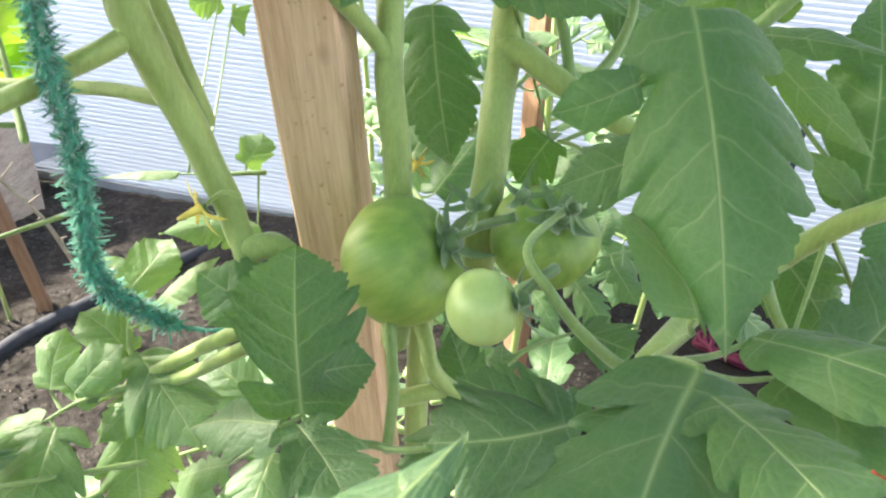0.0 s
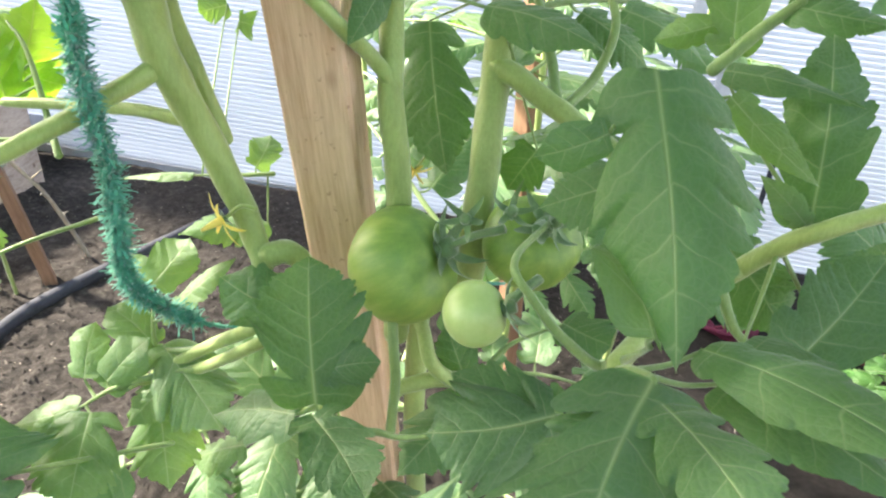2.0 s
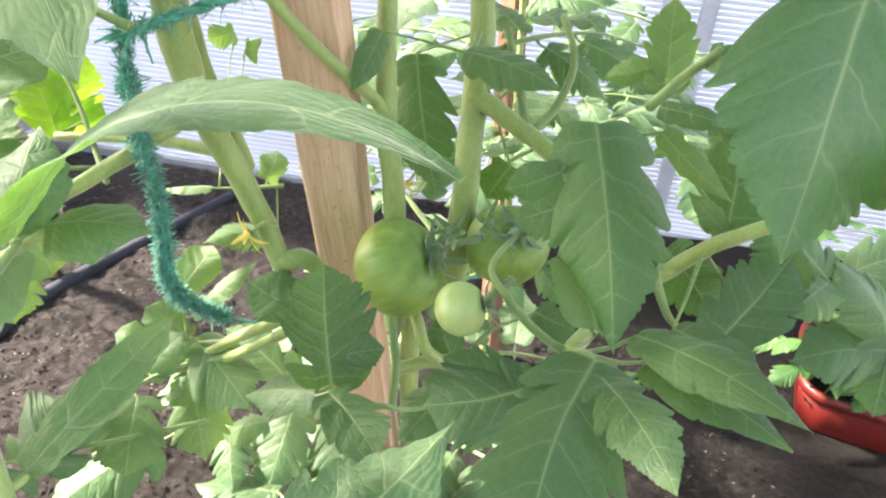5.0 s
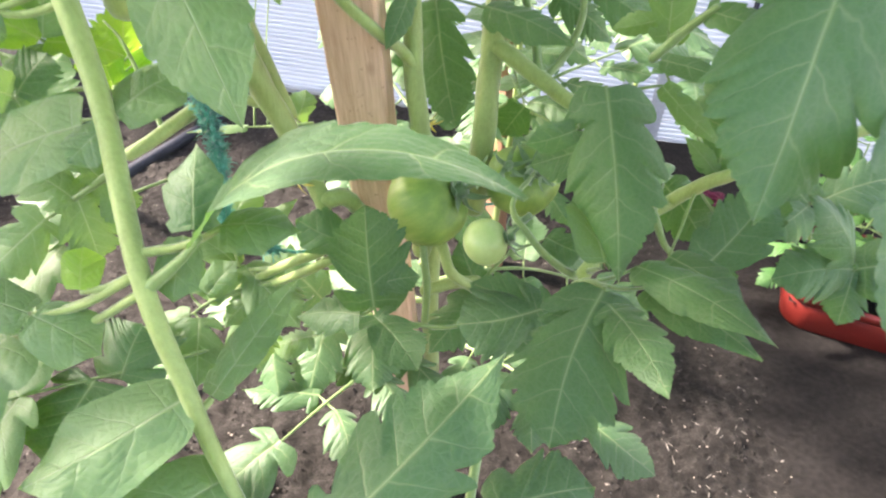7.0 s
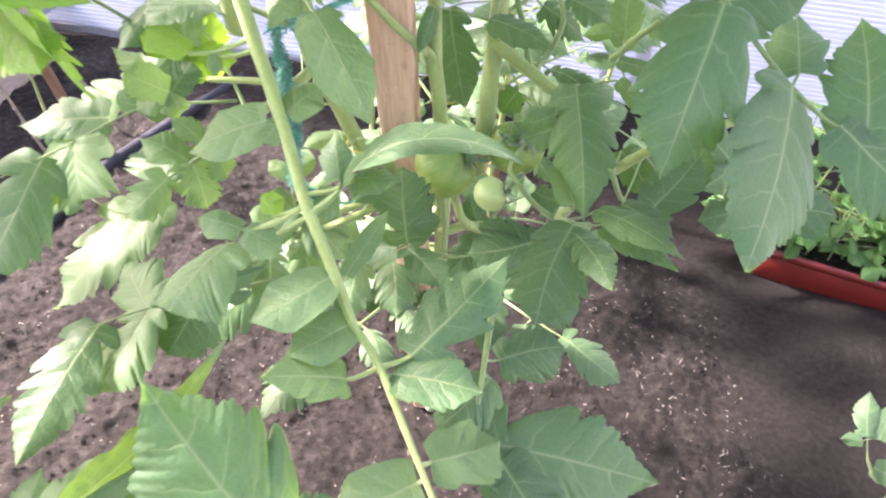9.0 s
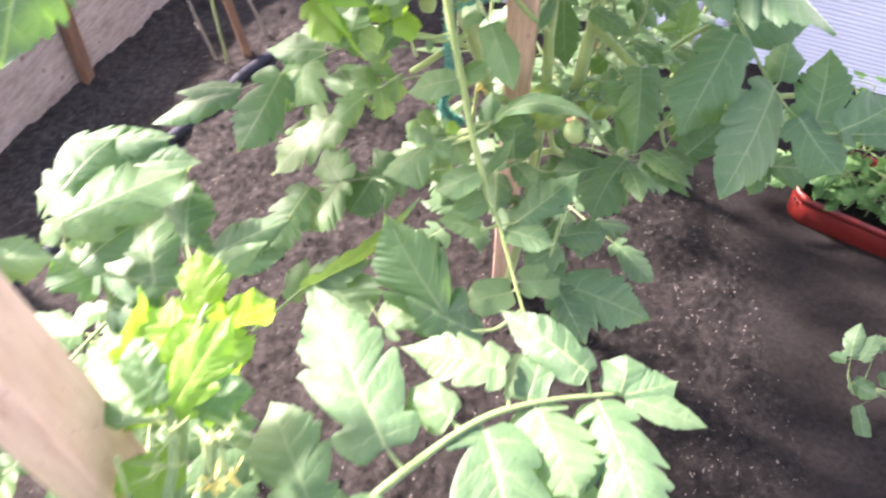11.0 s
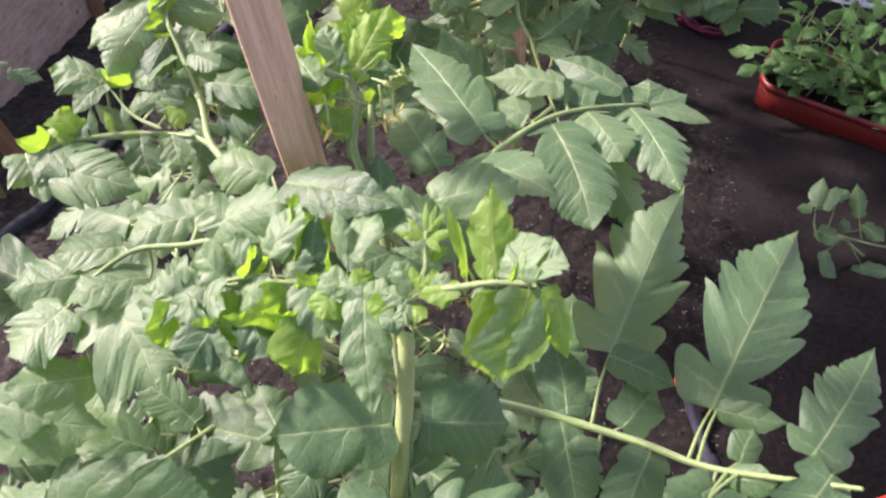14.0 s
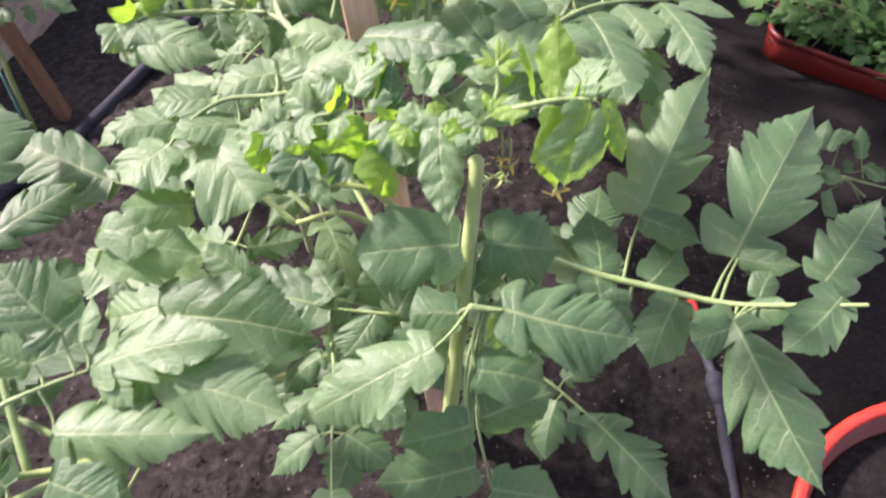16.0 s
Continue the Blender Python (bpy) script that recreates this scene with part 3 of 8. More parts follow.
def edging_board(a, b, z0, z1, thick):
    """A long scuffed board on edge, with ragged top and bottom."""
    a, b = Vector(a), Vector(b)
    run, rnd = b - a, random.Random(5)
    way = run.normalized()
    side = Vector((-way.y, way.x, 0)) * thick / 2
    verts, faces, n = [], [], 40
    for i in range(n + 1):
        q = a + run * (i / n)
        low, top = z0 - 0.11 * q.y + rnd.uniform(-0.006, 0.006), z1 - 0.11 * q.y + rnd.uniform(-0.003, 0.003)
        for s, z in ((1, low), (1, top - 0.004), (0.7, top), (-0.7, top), (-1, top - 0.004), (-1, low)):
            verts.append((q.x + side.x * s, q.y + side.y * s, z + 0.0))
    for i in range(n):
        for k in range(6):
            p, r = i * 6 + k, i * 6 + (k + 1) % 6
            faces.append((p, r, r + 6, p + 6))
    faces += [tuple(range(6)), tuple(range(n * 6, n * 6 + 6))[::-1]]
    ob = mesh_object("edging_board", verts, faces, PAINTED, smooth=False)
    return tagged(ob, "scuffed pinkish-white wooden board edging the bed", "board")


edging_board((board_x(1.75), 1.75, 0), (board_x(-0.85), -0.85, 0), -0.06, 0.25, 0.022)


def stake(foot, head, wide, deep, turn, mat, name, label, chips=6):
    """A sawn square stake: slightly uneven arrises, a few splinters, pushed into the soil."""
    foot, head = Vector(foot), Vector(head)
    way = (head - foot).normalized()
    foot = foot - way * 0.08
    length = (head - foot).length
    rnd = random.Random(int(wide * 1e5) + int(abs(foot.x) * 1000))
    n = 36
    verts, faces = [], []
    c = min(wide, deep) * 0.06
    ring = [(-wide / 2 + c, -deep / 2), (wide / 2 - c, -deep / 2), (wide / 2, -deep / 2 + c), (wide / 2, deep / 2 - c), (wide / 2 - c, deep / 2), (-wide / 2 + c, deep / 2), (-wide / 2, deep / 2 - c), (-wide / 2, -deep / 2 + c)]
    for i in range(n + 1):
        z = length * i / n
        k = 1.0 + 0.015 * math.sin(i * 0.6 + foot.x * 9)
        for x, y in ring:
            verts.append((x * k + rnd.uniform(-1, 1) * 0.0003, y * k + rnd.uniform(-1, 1) * 0.0003, z))
    for i in range(n):
        for k in range(8):
            a, b = i * 8 + k, i * 8 + (k + 1) % 8
            faces.append((a, b, b + 8, a + 8))
    faces += [tuple(range(8))[::-1], tuple(range(n * 8, n * 8 + 8))]
    root = thing(name, foot, label, "stake", "plant stakes")
    stand = Matrix.Translation(foot) @ way.to_track_quat("Z", "Y").to_matrix().to_4x4() @ Matrix.Rotation(radians(turn), 4, "Z")
    under(mesh_object("shaft", verts, faces, mat, smooth=False), root, stand)
    for _ in range(chips):
        z, s = rnd.uniform(0.45, 0.85) * length, rnd.choice((-1, 1))
        q = Vector((s * wide / 2, rnd.uniform(-0.4, 0.4) * deep, z))
        v, f = tapered([q, q + Vector((s * 0.0015, 0, 0.010)), q + Vector((s * 0.004, -0.001, 0.022))], 0.0006, 0.0001, 3, 4)
        under(mesh_object("splinter", v, f, mat), root, stand)
    return root


STAKE_A = (Vector((-0.001, 0.446, 0.012)), Vector((-0.058, 0.337, 0.647)))
way_a = (STAKE_A[1] - STAKE_A[0]).normalized()
stake(STAKE_A[0], STAKE_A[1] + way_a * 0.45, 0.036, 0.028, 20, WOOD, "wooden_stake", "pale sawn pine stake leaning beside the fruiting plant")
STAKE_B = (Vector((-0.150, -0.365, 0.0)), Vector((-0.305, -0.315, 0.985)))
way_b = (STAKE_B[1] - STAKE_B[0]).normalized()
stake(STAKE_B[0], STAKE_B[1] + way_b * 0.25, 0.039, 0.026, 28, WOOD, "wooden_stake", "pale sawn pine stake among curled tomato tops")
stake((-0.758, 1.21, -0.13), (-0.875, 1.20, 0.52), 0.040, 0.022, 25, OLD_WOOD, "wooden_stake", "brown weathered stake in bare soil near the board")
stake((-1.02, 0.31, -0.03), (-1.12, 0.33, 0.58), 0.034, 0.022, 20, OLD_WOOD, "wooden_stake", "brown weathered stake beside the edging board")
stake((board_x(1.0) + 0.026, 1.0, -0.11), (board_x(1.0) + 0.030, 1.0, 0.13), 0.045, 0.02, 5, OLD_WOOD, "wooden_peg", "short brown peg holding the edging board", 0)
stake((0.161, 0.968, -0.12), (0.111, 0.948, 0.95), 0.034, 0.026, 12, OLD_WOOD, "wooden_stake", "brown weathered stake among plants near the wall")


# ---- the fruiting plant by the leaning stake ----
plant_a = thing("tomato_plant", (0.03, 0.50, -0.03), "tall staked tomato plant bearing green fruit and a few yellow flowers", "tomato plant", "tomato plants")
stem(plant_a, [(0.010, 0.423, -0.015), (0.010, 0.410, 0.184), (-0.000, 0.378, 0.376), (-0.003, 0.370, 0.518)], 0.0085, 0.0075, 'main_stem')
stem(plant_a, [(-0.014, 0.302, 0.523), (-0.016, 0.318, 0.594), (-0.023, 0.331, 0.647), (-0.025, 0.348, 0.680), (-0.026, 0.369, 0.724)], 0.0072, 0.006, 'stem')
stem(plant_a, [(-0.024, 0.332, 0.657), (-0.032, 0.331, 0.667), (-0.046, 0.312, 0.687), (-0.065, 0.303, 0.709), (-0.081, 0.297, 0.730)], 0.0042, 0.0032, 'side_shoot')
stem(plant_a, [(-0.060, 0.298, 0.564), (-0.063, 0.294, 0.572), (-0.069, 0.293, 0.578), (-0.080, 0.293, 0.576)], 0.005, 0.0064, 'side_shoot')
stem(plant_a, [(-0.082, 0.291, 0.570), (-0.088, 0.298, 0.585), (-0.099, 0.303, 0.611), (-0.114, 0.305, 0.645), (-0.123, 0.303, 0.669), (-0.131, 0.310, 0.693), (-0.138, 0.322, 0.723)], 0.0056, 0.0098, 'stem')
stem(plant_a, [(-0.102, 0.315, 0.627), (-0.112, 0.318, 0.654), (-0.124, 0.325, 0.682), (-0.132, 0.335, 0.707)], 0.0035, 0.0045, 'side_shoot')
stem(plant_a, [(-0.127, 0.298, 0.665), (-0.146, 0.282, 0.655), (-0.164, 0.267, 0.646), (-0.185, 0.251, 0.637)], 0.0048, 0.0038, 'leaf_stalk')
stem(plant_a, [(-0.119, 0.314, 0.636), (-0.151, 0.325, 0.635), (-0.190, 0.335, 0.631), (-0.221, 0.340, 0.628)], 0.0036, 0.0026, 'leaf_stalk')
stem(plant_a, [(0.025, 0.333, 0.541), (0.026, 0.330, 0.581), (0.028, 0.344, 0.621), (0.030, 0.361, 0.658), (0.032, 0.372, 0.695), (0.031, 0.385, 0.725)], 0.0088, 0.0075, 'stem')
stem(plant_a, [(0.030, 0.359, 0.659), (0.042, 0.352, 0.655), (0.065, 0.339, 0.643), (0.082, 0.328, 0.635), (0.095, 0.320, 0.630)], 0.0065, 0.005, 'side_shoot')
stem(plant_a, [(0.061, 0.342, 0.648), (0.058, 0.364, 0.665), (0.049, 0.392, 0.693)], 0.003, 0.0025, 'leaf_stalk')
stem(plant_a, [(0.065, 0.342, 0.644), (0.083, 0.359, 0.659), (0.091, 0.373, 0.682), (0.083, 0.386, 0.704)], 0.0028, 0.0022, 'leaf_stalk')
stem(plant_a, [(0.054, 0.277, 0.613), (0.036, 0.243, 0.613), (0.044, 0.230, 0.603), (0.060, 0.223, 0.587), (0.078, 0.225, 0.573), (0.088, 0.231, 0.573)], 0.0014, 0.0028, 'fruit_stalk')
stem(plant_a, [(-0.015, 0.289, 0.565), (-0.015, 0.268, 0.554), (-0.012, 0.253, 0.534), (-0.013, 0.243, 0.507)], 0.0028, 0.0025, 'leaf_stalk')
stem(plant_a, [(-0.007, 0.311, 0.547), (0.001, 0.291, 0.532), (0.008, 0.281, 0.518), (0.028, 0.286, 0.499)], 0.004, 0.004, 'side_shoot')
stem(plant_a, [(-0.012, 0.279, 0.504), (0.005, 0.282, 0.508), (0.027, 0.290, 0.504)], 0.0045, 0.0045, 'side_shoot')
stem(plant_a, [(0.138, 0.255, 0.609), (0.147, 0.247, 0.626), (0.158, 0.240, 0.639), (0.177, 0.240, 0.648), (0.202, 0.241, 0.660), (0.236, 0.242, 0.674), (0.266, 0.240, 0.682)], 0.0045, 0.003, 'leaf_stalk')
stem(plant_a, [(0.077, 0.208, 0.589), (0.108, 0.243, 0.596), (0.138, 0.255, 0.609)], 0.0045, 0.0045, 'leaf_stalk')
stem(plant_a, [(0.118, 0.296, 0.684), (0.135, 0.300, 0.701), (0.150, 0.302, 0.714)], 0.003, 0.0025, 'leaf_stalk')
leaf(plant_a, [(0.095, 0.320, 0.630), (0.090, 0.276, 0.668), (0.077, 0.239, 0.693), (0.071, 0.223, 0.704)], [
    ((0.069, 0.219, 0.706), (0.079, 0.160, 0.628), 0.043, (-0.30, -0.88, 0.38), 0.22, 0.35),
    ((0.056, 0.211, 0.686), (0.033, 0.217, 0.673), 0.014, (-0.17, -0.94, 0.31), 0.12, 0.30),
    ((0.115, 0.263, 0.684), (0.154, 0.247, 0.655), 0.013, (-0.41, -0.88, 0.25), 0.15, 0.40, PALE_LIT),
    ((0.075, 0.249, 0.650), (0.045, 0.256, 0.632), 0.024, (-0.11, -0.55, 0.83), 0.20, 0.30),
], 0.0022, GREEN)
leaf(plant_a, [(0.078, 0.225, 0.573), (0.079, 0.202, 0.598), (0.073, 0.171, 0.629)], [
    ((0.071, 0.165, 0.638), (0.064, 0.205, 0.649), 0.027, (0.55, -0.60, 0.35), 0.06, 0.35),
], 0.002, PALE_LIT)
leaf(plant_a, [(0.068, 0.192, 0.596), (0.069, 0.173, 0.617), (0.071, 0.157, 0.628), (0.069, 0.148, 0.626)], [
    ((0.070, 0.155, 0.629), (0.034, 0.077, 0.609), 0.050, (-0.14, -0.32, 0.94), 0.34, 0.30),
    ((0.071, 0.146, 0.628), (0.080, 0.081, 0.640), 0.024, (-0.18, -0.32, 0.93), 0.22, 0.30),
    ((0.067, 0.154, 0.625), (0.025, 0.119, 0.601), 0.025, (-0.12, -0.34, 0.93), 0.25, 0.40),
    ((0.094, 0.178, 0.624), (0.135, 0.106, 0.643), 0.022, (-0.22, -0.35, 0.91), 0.12, 0.50),
    ((0.100, 0.170, 0.617), (0.141, 0.118, 0.619), 0.024, (-0.15, -0.22, 0.96), 0.10, 0.40),
], 0.0022, GREEN)
leaf(plant_a, [(0.120, 0.234, 0.614), (0.133, 0.225, 0.593), (0.159, 0.223, 0.584)], [
    ((0.159, 0.224, 0.584), (0.200, 0.254, 0.621), 0.037, (-0.43, -0.80, 0.42), 0.22, 0.30),
    ((0.138, 0.273, 0.609), (0.172, 0.259, 0.570), 0.030, (-0.35, -0.83, 0.43), 0.20, 0.40),
], 0.0022, GREEN)
leaf(plant_a, [(-0.036, 0.217, 0.535), (-0.019, 0.213, 0.539), (0.001, 0.205, 0.546), (0.057, 0.203, 0.563)], [
    ((0.056, 0.205, 0.563), (0.002, 0.196, 0.558), 0.043, (-0.06, -0.41, 0.91), 0.30, 0.30),
    ((0.060, 0.208, 0.561), (0.013, 0.227, 0.563), 0.028, (-0.07, -0.43, 0.90), 0.30, 0.30),
], 0.0018, GREEN)
leaf(plant_a, [(-0.045, 0.298, 0.515), (-0.040, 0.223, 0.527), (-0.044, 0.224, 0.533), (-0.047, 0.229, 0.539)], [
    ((-0.047, 0.229, 0.538), (-0.053, 0.257, 0.600), 0.046, (0.15, -0.80, 0.58), 0.30, 0.25),
    ((-0.046, 0.236, 0.551), (-0.018, 0.233, 0.562), 0.018, (0.09, -0.78, 0.62), 0.30, 0.40),
    ((-0.061, 0.262, 0.562), (-0.099, 0.275, 0.573), 0.028, (0.23, -0.81, 0.54), 0.15, 0.30),
    ((-0.047, 0.220, 0.540), (-0.019, 0.178, 0.537), 0.029, (0.05, -0.38, 0.92), 0.25, 0.40),
    ((-0.056, 0.227, 0.533), (-0.101, 0.247, 0.509), 0.026, (0.11, -0.39, 0.91), 0.20, 0.30),
], 0.0022, GREEN)
stem(plant_a, [(-0.058, 0.303, 0.541), (-0.086, 0.285, 0.536), (-0.121, 0.296, 0.508), (-0.149, 0.296, 0.488)], 0.0042, 0.0032, 'leaf_stalk')
stem(plant_a, [(-0.056, 0.299, 0.533), (-0.086, 0.280, 0.528), (-0.121, 0.291, 0.499), (-0.155, 0.291, 0.487)], 0.0036, 0.003, 'leaf_stalk')
leaf(plant_a, [(-0.121, 0.296, 0.508), (-0.143, 0.303, 0.500), (-0.152, 0.309, 0.503), (-0.160, 0.335, 0.518)], [
    ((-0.146, 0.305, 0.502), (-0.101, 0.259, 0.483), 0.039, (0.16, -0.40, 0.90), 0.25, 0.30),
    ((-0.146, 0.289, 0.476), (-0.134, 0.255, 0.440), 0.036, (0.16, -0.36, 0.92), 0.30, 0.40),
    ((-0.152, 0.307, 0.500), (-0.182, 0.323, 0.513), 0.023, (0.21, -0.42, 0.88), 0.15, 0.30),
    ((-0.160, 0.336, 0.521), (-0.143, 0.360, 0.540), 0.024, (0.19, -0.46, 0.87), 0.10, 0.30),
    ((-0.161, 0.339, 0.522), (-0.182, 0.355, 0.528), 0.017, (0.22, -0.45, 0.87), 0.10, 0.30),
    ((-0.149, 0.317, 0.512), (-0.105, 0.323, 0.552), 0.016, (0.11, -0.30, 0.95), 0.20, 0.30),
    ((-0.136, 0.288, 0.493), (-0.161, 0.274, 0.467), 0.019, (0.18, -0.38, 0.91), 0.20, 0.30),
], 0.002, PALE_LIT)
leaf(plant_a, [(-0.121, 0.291, 0.499), (-0.155, 0.287, 0.491), (-0.170, 0.280, 0.488), (-0.181, 0.271, 0.480)], [
    ((-0.183, 0.272, 0.483), (-0.228, 0.273, 0.462), 0.019, (0.24, -0.35, 0.90), 0.15, 0.40),
    ((-0.176, 0.270, 0.482), (-0.170, 0.222, 0.464), 0.036, (0.21, -0.34, 0.92), 0.25, 0.40),
    ((-0.183, 0.284, 0.493), (-0.184, 0.311, 0.511), 0.018, (0.23, -0.40, 0.89), 0.12, 0.30),
    ((-0.171, 0.284, 0.492), (-0.149, 0.300, 0.512), 0.021, (0.20, -0.40, 0.89), 0.10, 0.30),
    ((-0.184, 0.270, 0.480), (-0.207, 0.253, 0.449), 0.017, (0.23, -0.34, 0.91), 0.15, 0.30),
    ((-0.160, 0.284, 0.486), (-0.187, 0.305, 0.499), 0.016, (0.21, -0.39, 0.89), 0.10, 0.30),
], 0.0018, PALE_LIT)
leaf(plant_a, [(-0.058, 0.238, 0.524), (-0.078, 0.260, 0.485), (-0.096, 0.274, 0.454)], [
    ((-0.096, 0.276, 0.457), (-0.131, 0.284, 0.432), 0.023, (0.09, -0.24, 0.97), 0.30, 0.50),
], 0.0015, PALE_LIT)
leaf(plant_a, [(-0.199, 0.266, 0.618), (-0.217, 0.256, 0.608), (-0.244, 0.249, 0.591)], [
    ((-0.244, 0.249, 0.591), (-0.278, 0.226, 0.565), 0.032, (0.38, -0.36, 0.85), 0.30, 0.40),
    ((-0.227, 0.254, 0.604), (-0.267, 0.270, 0.614), 0.029, (0.38, -0.41, 0.83), 0.20, 0.40),
    ((-0.224, 0.254, 0.603), (-0.214, 0.237, 0.567), 0.030, (0.34, -0.39, 0.85), 0.25, 0.40),
    ((-0.210, 0.262, 0.611), (-0.243, 0.285, 0.625), 0.020, (0.36, -0.44, 0.82), 0.20, 0.40),
    ((-0.207, 0.262, 0.612), (-0.198, 0.256, 0.586), 0.022, (0.33, -0.43, 0.84), 0.20, 0.40),
], 0.0024, PALE_LIT)
leaf(plant_a, [(-0.240, 0.359, 0.618), (-0.267, 0.367, 0.610), (-0.302, 0.372, 0.597)], [
    ((-0.302, 0.372, 0.597), (-0.361, 0.367, 0.561), 0.039, (0.38, -0.43, 0.82), 0.25, 0.40),
    ((-0.273, 0.366, 0.608), (-0.320, 0.396, 0.625), 0.026, (0.36, -0.47, 0.80), 0.20, 0.40),
    ((-0.270, 0.366, 0.608), (-0.282, 0.359, 0.569), 0.025, (0.34, -0.46, 0.82), 0.20, 0.40),
], 0.0018, PALE_LIT)
leaf(plant_a, [(0.278, 0.234, 0.540), (0.268, 0.235, 0.563), (0.261, 0.232, 0.574)], [
    ((0.260, 0.230, 0.574), (0.251, 0.209, 0.546), 0.025, (-0.31, -0.35, 0.89), 0.28, 0.81),
    ((0.259, 0.231, 0.575), (0.204, 0.225, 0.571), 0.033, (-0.85, -0.40, 0.33), 0.22, 1.06),
    ((0.260, 0.233, 0.576), (0.219, 0.247, 0.622), 0.034, (-0.20, -0.25, 0.95), 0.25, 1.13),
    ((0.263, 0.232, 0.575), (0.316, 0.210, 0.592), 0.047, (-0.23, -0.23, 0.95), 0.26, 0.70),
], 0.0018, GREEN)
leaf(plant_a, [(0.292, 0.324, 0.522), (0.284, 0.325, 0.545), (0.278, 0.322, 0.557)], [
    ((0.276, 0.323, 0.558), (0.231, 0.355, 0.590), 0.045, (-0.27, -0.43, 0.86), 0.26, 0.51),
    ((0.280, 0.322, 0.558), (0.348, 0.329, 0.578), 0.043, (-0.21, -0.27, 0.94), 0.26, 0.98),
    ((0.276, 0.321, 0.557), (0.235, 0.296, 0.545), 0.033, (-0.28, -0.40, 0.87), 0.22, 0.88),
], 0.0016, GREEN)
leaf(plant_a, [(0.147, 0.247, 0.626), (0.151, 0.245, 0.633), (0.155, 0.247, 0.638)], [
    ((0.156, 0.247, 0.638), (0.177, 0.322, 0.703), 0.034, (-0.45, -0.87, 0.21), 0.22, 0.35),
    ((0.155, 0.247, 0.637), (0.137, 0.264, 0.651), 0.011, (-0.43, -0.85, 0.31), 0.20, 0.30, PALE_LIT),
    ((0.121, 0.291, 0.686), (0.166, 0.257, 0.685), 0.012, (-0.27, -0.58, 0.77), 0.10, 0.40),
    ((0.190, 0.256, 0.568), (0.213, 0.275, 0.617), 0.031, (-0.51, -0.76, 0.39), 0.20, 0.30),
    ((0.127, 0.213, 0.600), (0.157, 0.169, 0.603), 0.023, (-0.18, -0.27, 0.94), 0.15, 0.30),
], 0.002, GREEN)
leaf(plant_a, [(0.135, 0.300, 0.701), (0.130, 0.307, 0.693), (0.129, 0.310, 0.689)], [
    ((0.130, 0.310, 0.688), (0.129, 0.327, 0.734), 0.025, (-0.33, -0.94, 0.09), 0.30, 0.30, PALE_LIT),
    ((0.126, 0.317, 0.700), (0.100, 0.331, 0.686), 0.013, (-0.28, -0.95, 0.14), 0.20, 0.30, PALE_LIT),
    ((0.145, 0.303, 0.712), (0.179, 0.278, 0.712), 0.018, (-0.30, -0.60, 0.74), 0.20, 0.30),
], 0.002, GREEN)
leaf(plant_a, [(0.030, 0.367, 0.697), (0.026, 0.349, 0.694), (0.022, 0.338, 0.694)], [
    ((0.020, 0.340, 0.694), (0.072, 0.300, 0.687), 0.022, (-0.07, -0.64, 0.76), 0.15, 0.50),
    ((-0.027, 0.335, 0.704), (-0.041, 0.300, 0.682), 0.014, (0.13, -0.98, 0.18), 0.10, 0.30),
    ((-0.007, 0.420, 0.664), (0.008, 0.348, 0.600), 0.040, (0.02, -0.96, 0.27), 0.30, 0.30),
    ((0.057, 0.355, 0.615), (0.044, 0.360, 0.587), 0.025, (-0.11, -0.93, 0.35), 0.20, 0.30),
], 0.0018, GREEN)
leaf(plant_a, [(-0.187, 0.317, 0.611), (-0.216, 0.362, 0.647), (-0.233, 0.379, 0.658)], [
    ((-0.224, 0.350, 0.628), (-0.224, 0.396, 0.667), 0.036, (0.51, -0.82, 0.24), 0.30, 0.30),
    ((-0.218, 0.357, 0.639), (-0.204, 0.371, 0.627), 0.018, (0.49, -0.82, 0.28), 0.30, 0.30),
    ((-0.223, 0.344, 0.626), (-0.247, 0.370, 0.659), 0.029, (0.54, -0.80, 0.26), 0.30, 0.30),
], 0.0016, YOUNG)
leaf(plant_a, [(-0.103, 0.415, 0.559), (-0.133, 0.414, 0.556), (-0.158, 0.414, 0.556)], [
    ((-0.155, 0.414, 0.556), (-0.204, 0.412, 0.549), 0.012, (0.00, 0.00, 1.00), 0.10, 0.30),
    ((-0.115, 0.417, 0.562), (-0.110, 0.445, 0.573), 0.019, (0.24, -0.90, 0.36), 0.20, 0.30),
    ((-0.105, 0.398, 0.531), (-0.147, 0.353, 0.546), 0.024, (0.11, -0.32, 0.94), 0.20, 0.40),
    ((-0.153, 0.519, 0.639), (-0.176, 0.525, 0.630), 0.019, (0.32, -0.93, 0.19), 0.30, 0.30),
    ((-0.144, 0.513, 0.629), (-0.134, 0.512, 0.627), 0.018, (0.28, -0.94, 0.21), 0.30, 0.30),
], 0.0014, PALE_LIT)
leaf(plant_a, [(0.028, 0.286, 0.499), (0.048, 0.299, 0.521), (0.078, 0.306, 0.534)], [
    ((0.078, 0.306, 0.534), (0.100, 0.285, 0.537), 0.027, (-0.13, -0.47, 0.88), 0.25, 0.30),
    ((0.028, 0.286, 0.499), (0.013, 0.306, 0.529), 0.022, (-0.05, -0.81, 0.59), 0.25, 0.30),
    ((0.028, 0.283, 0.493), (-0.009, 0.247, 0.470), 0.033, (-0.02, -0.40, 0.92), 0.30, 0.30),
    ((0.036, 0.268, 0.505), (0.066, 0.220, 0.500), 0.037, (-0.08, -0.40, 0.91), 0.30, 0.30),
], 0.0018, GREEN)
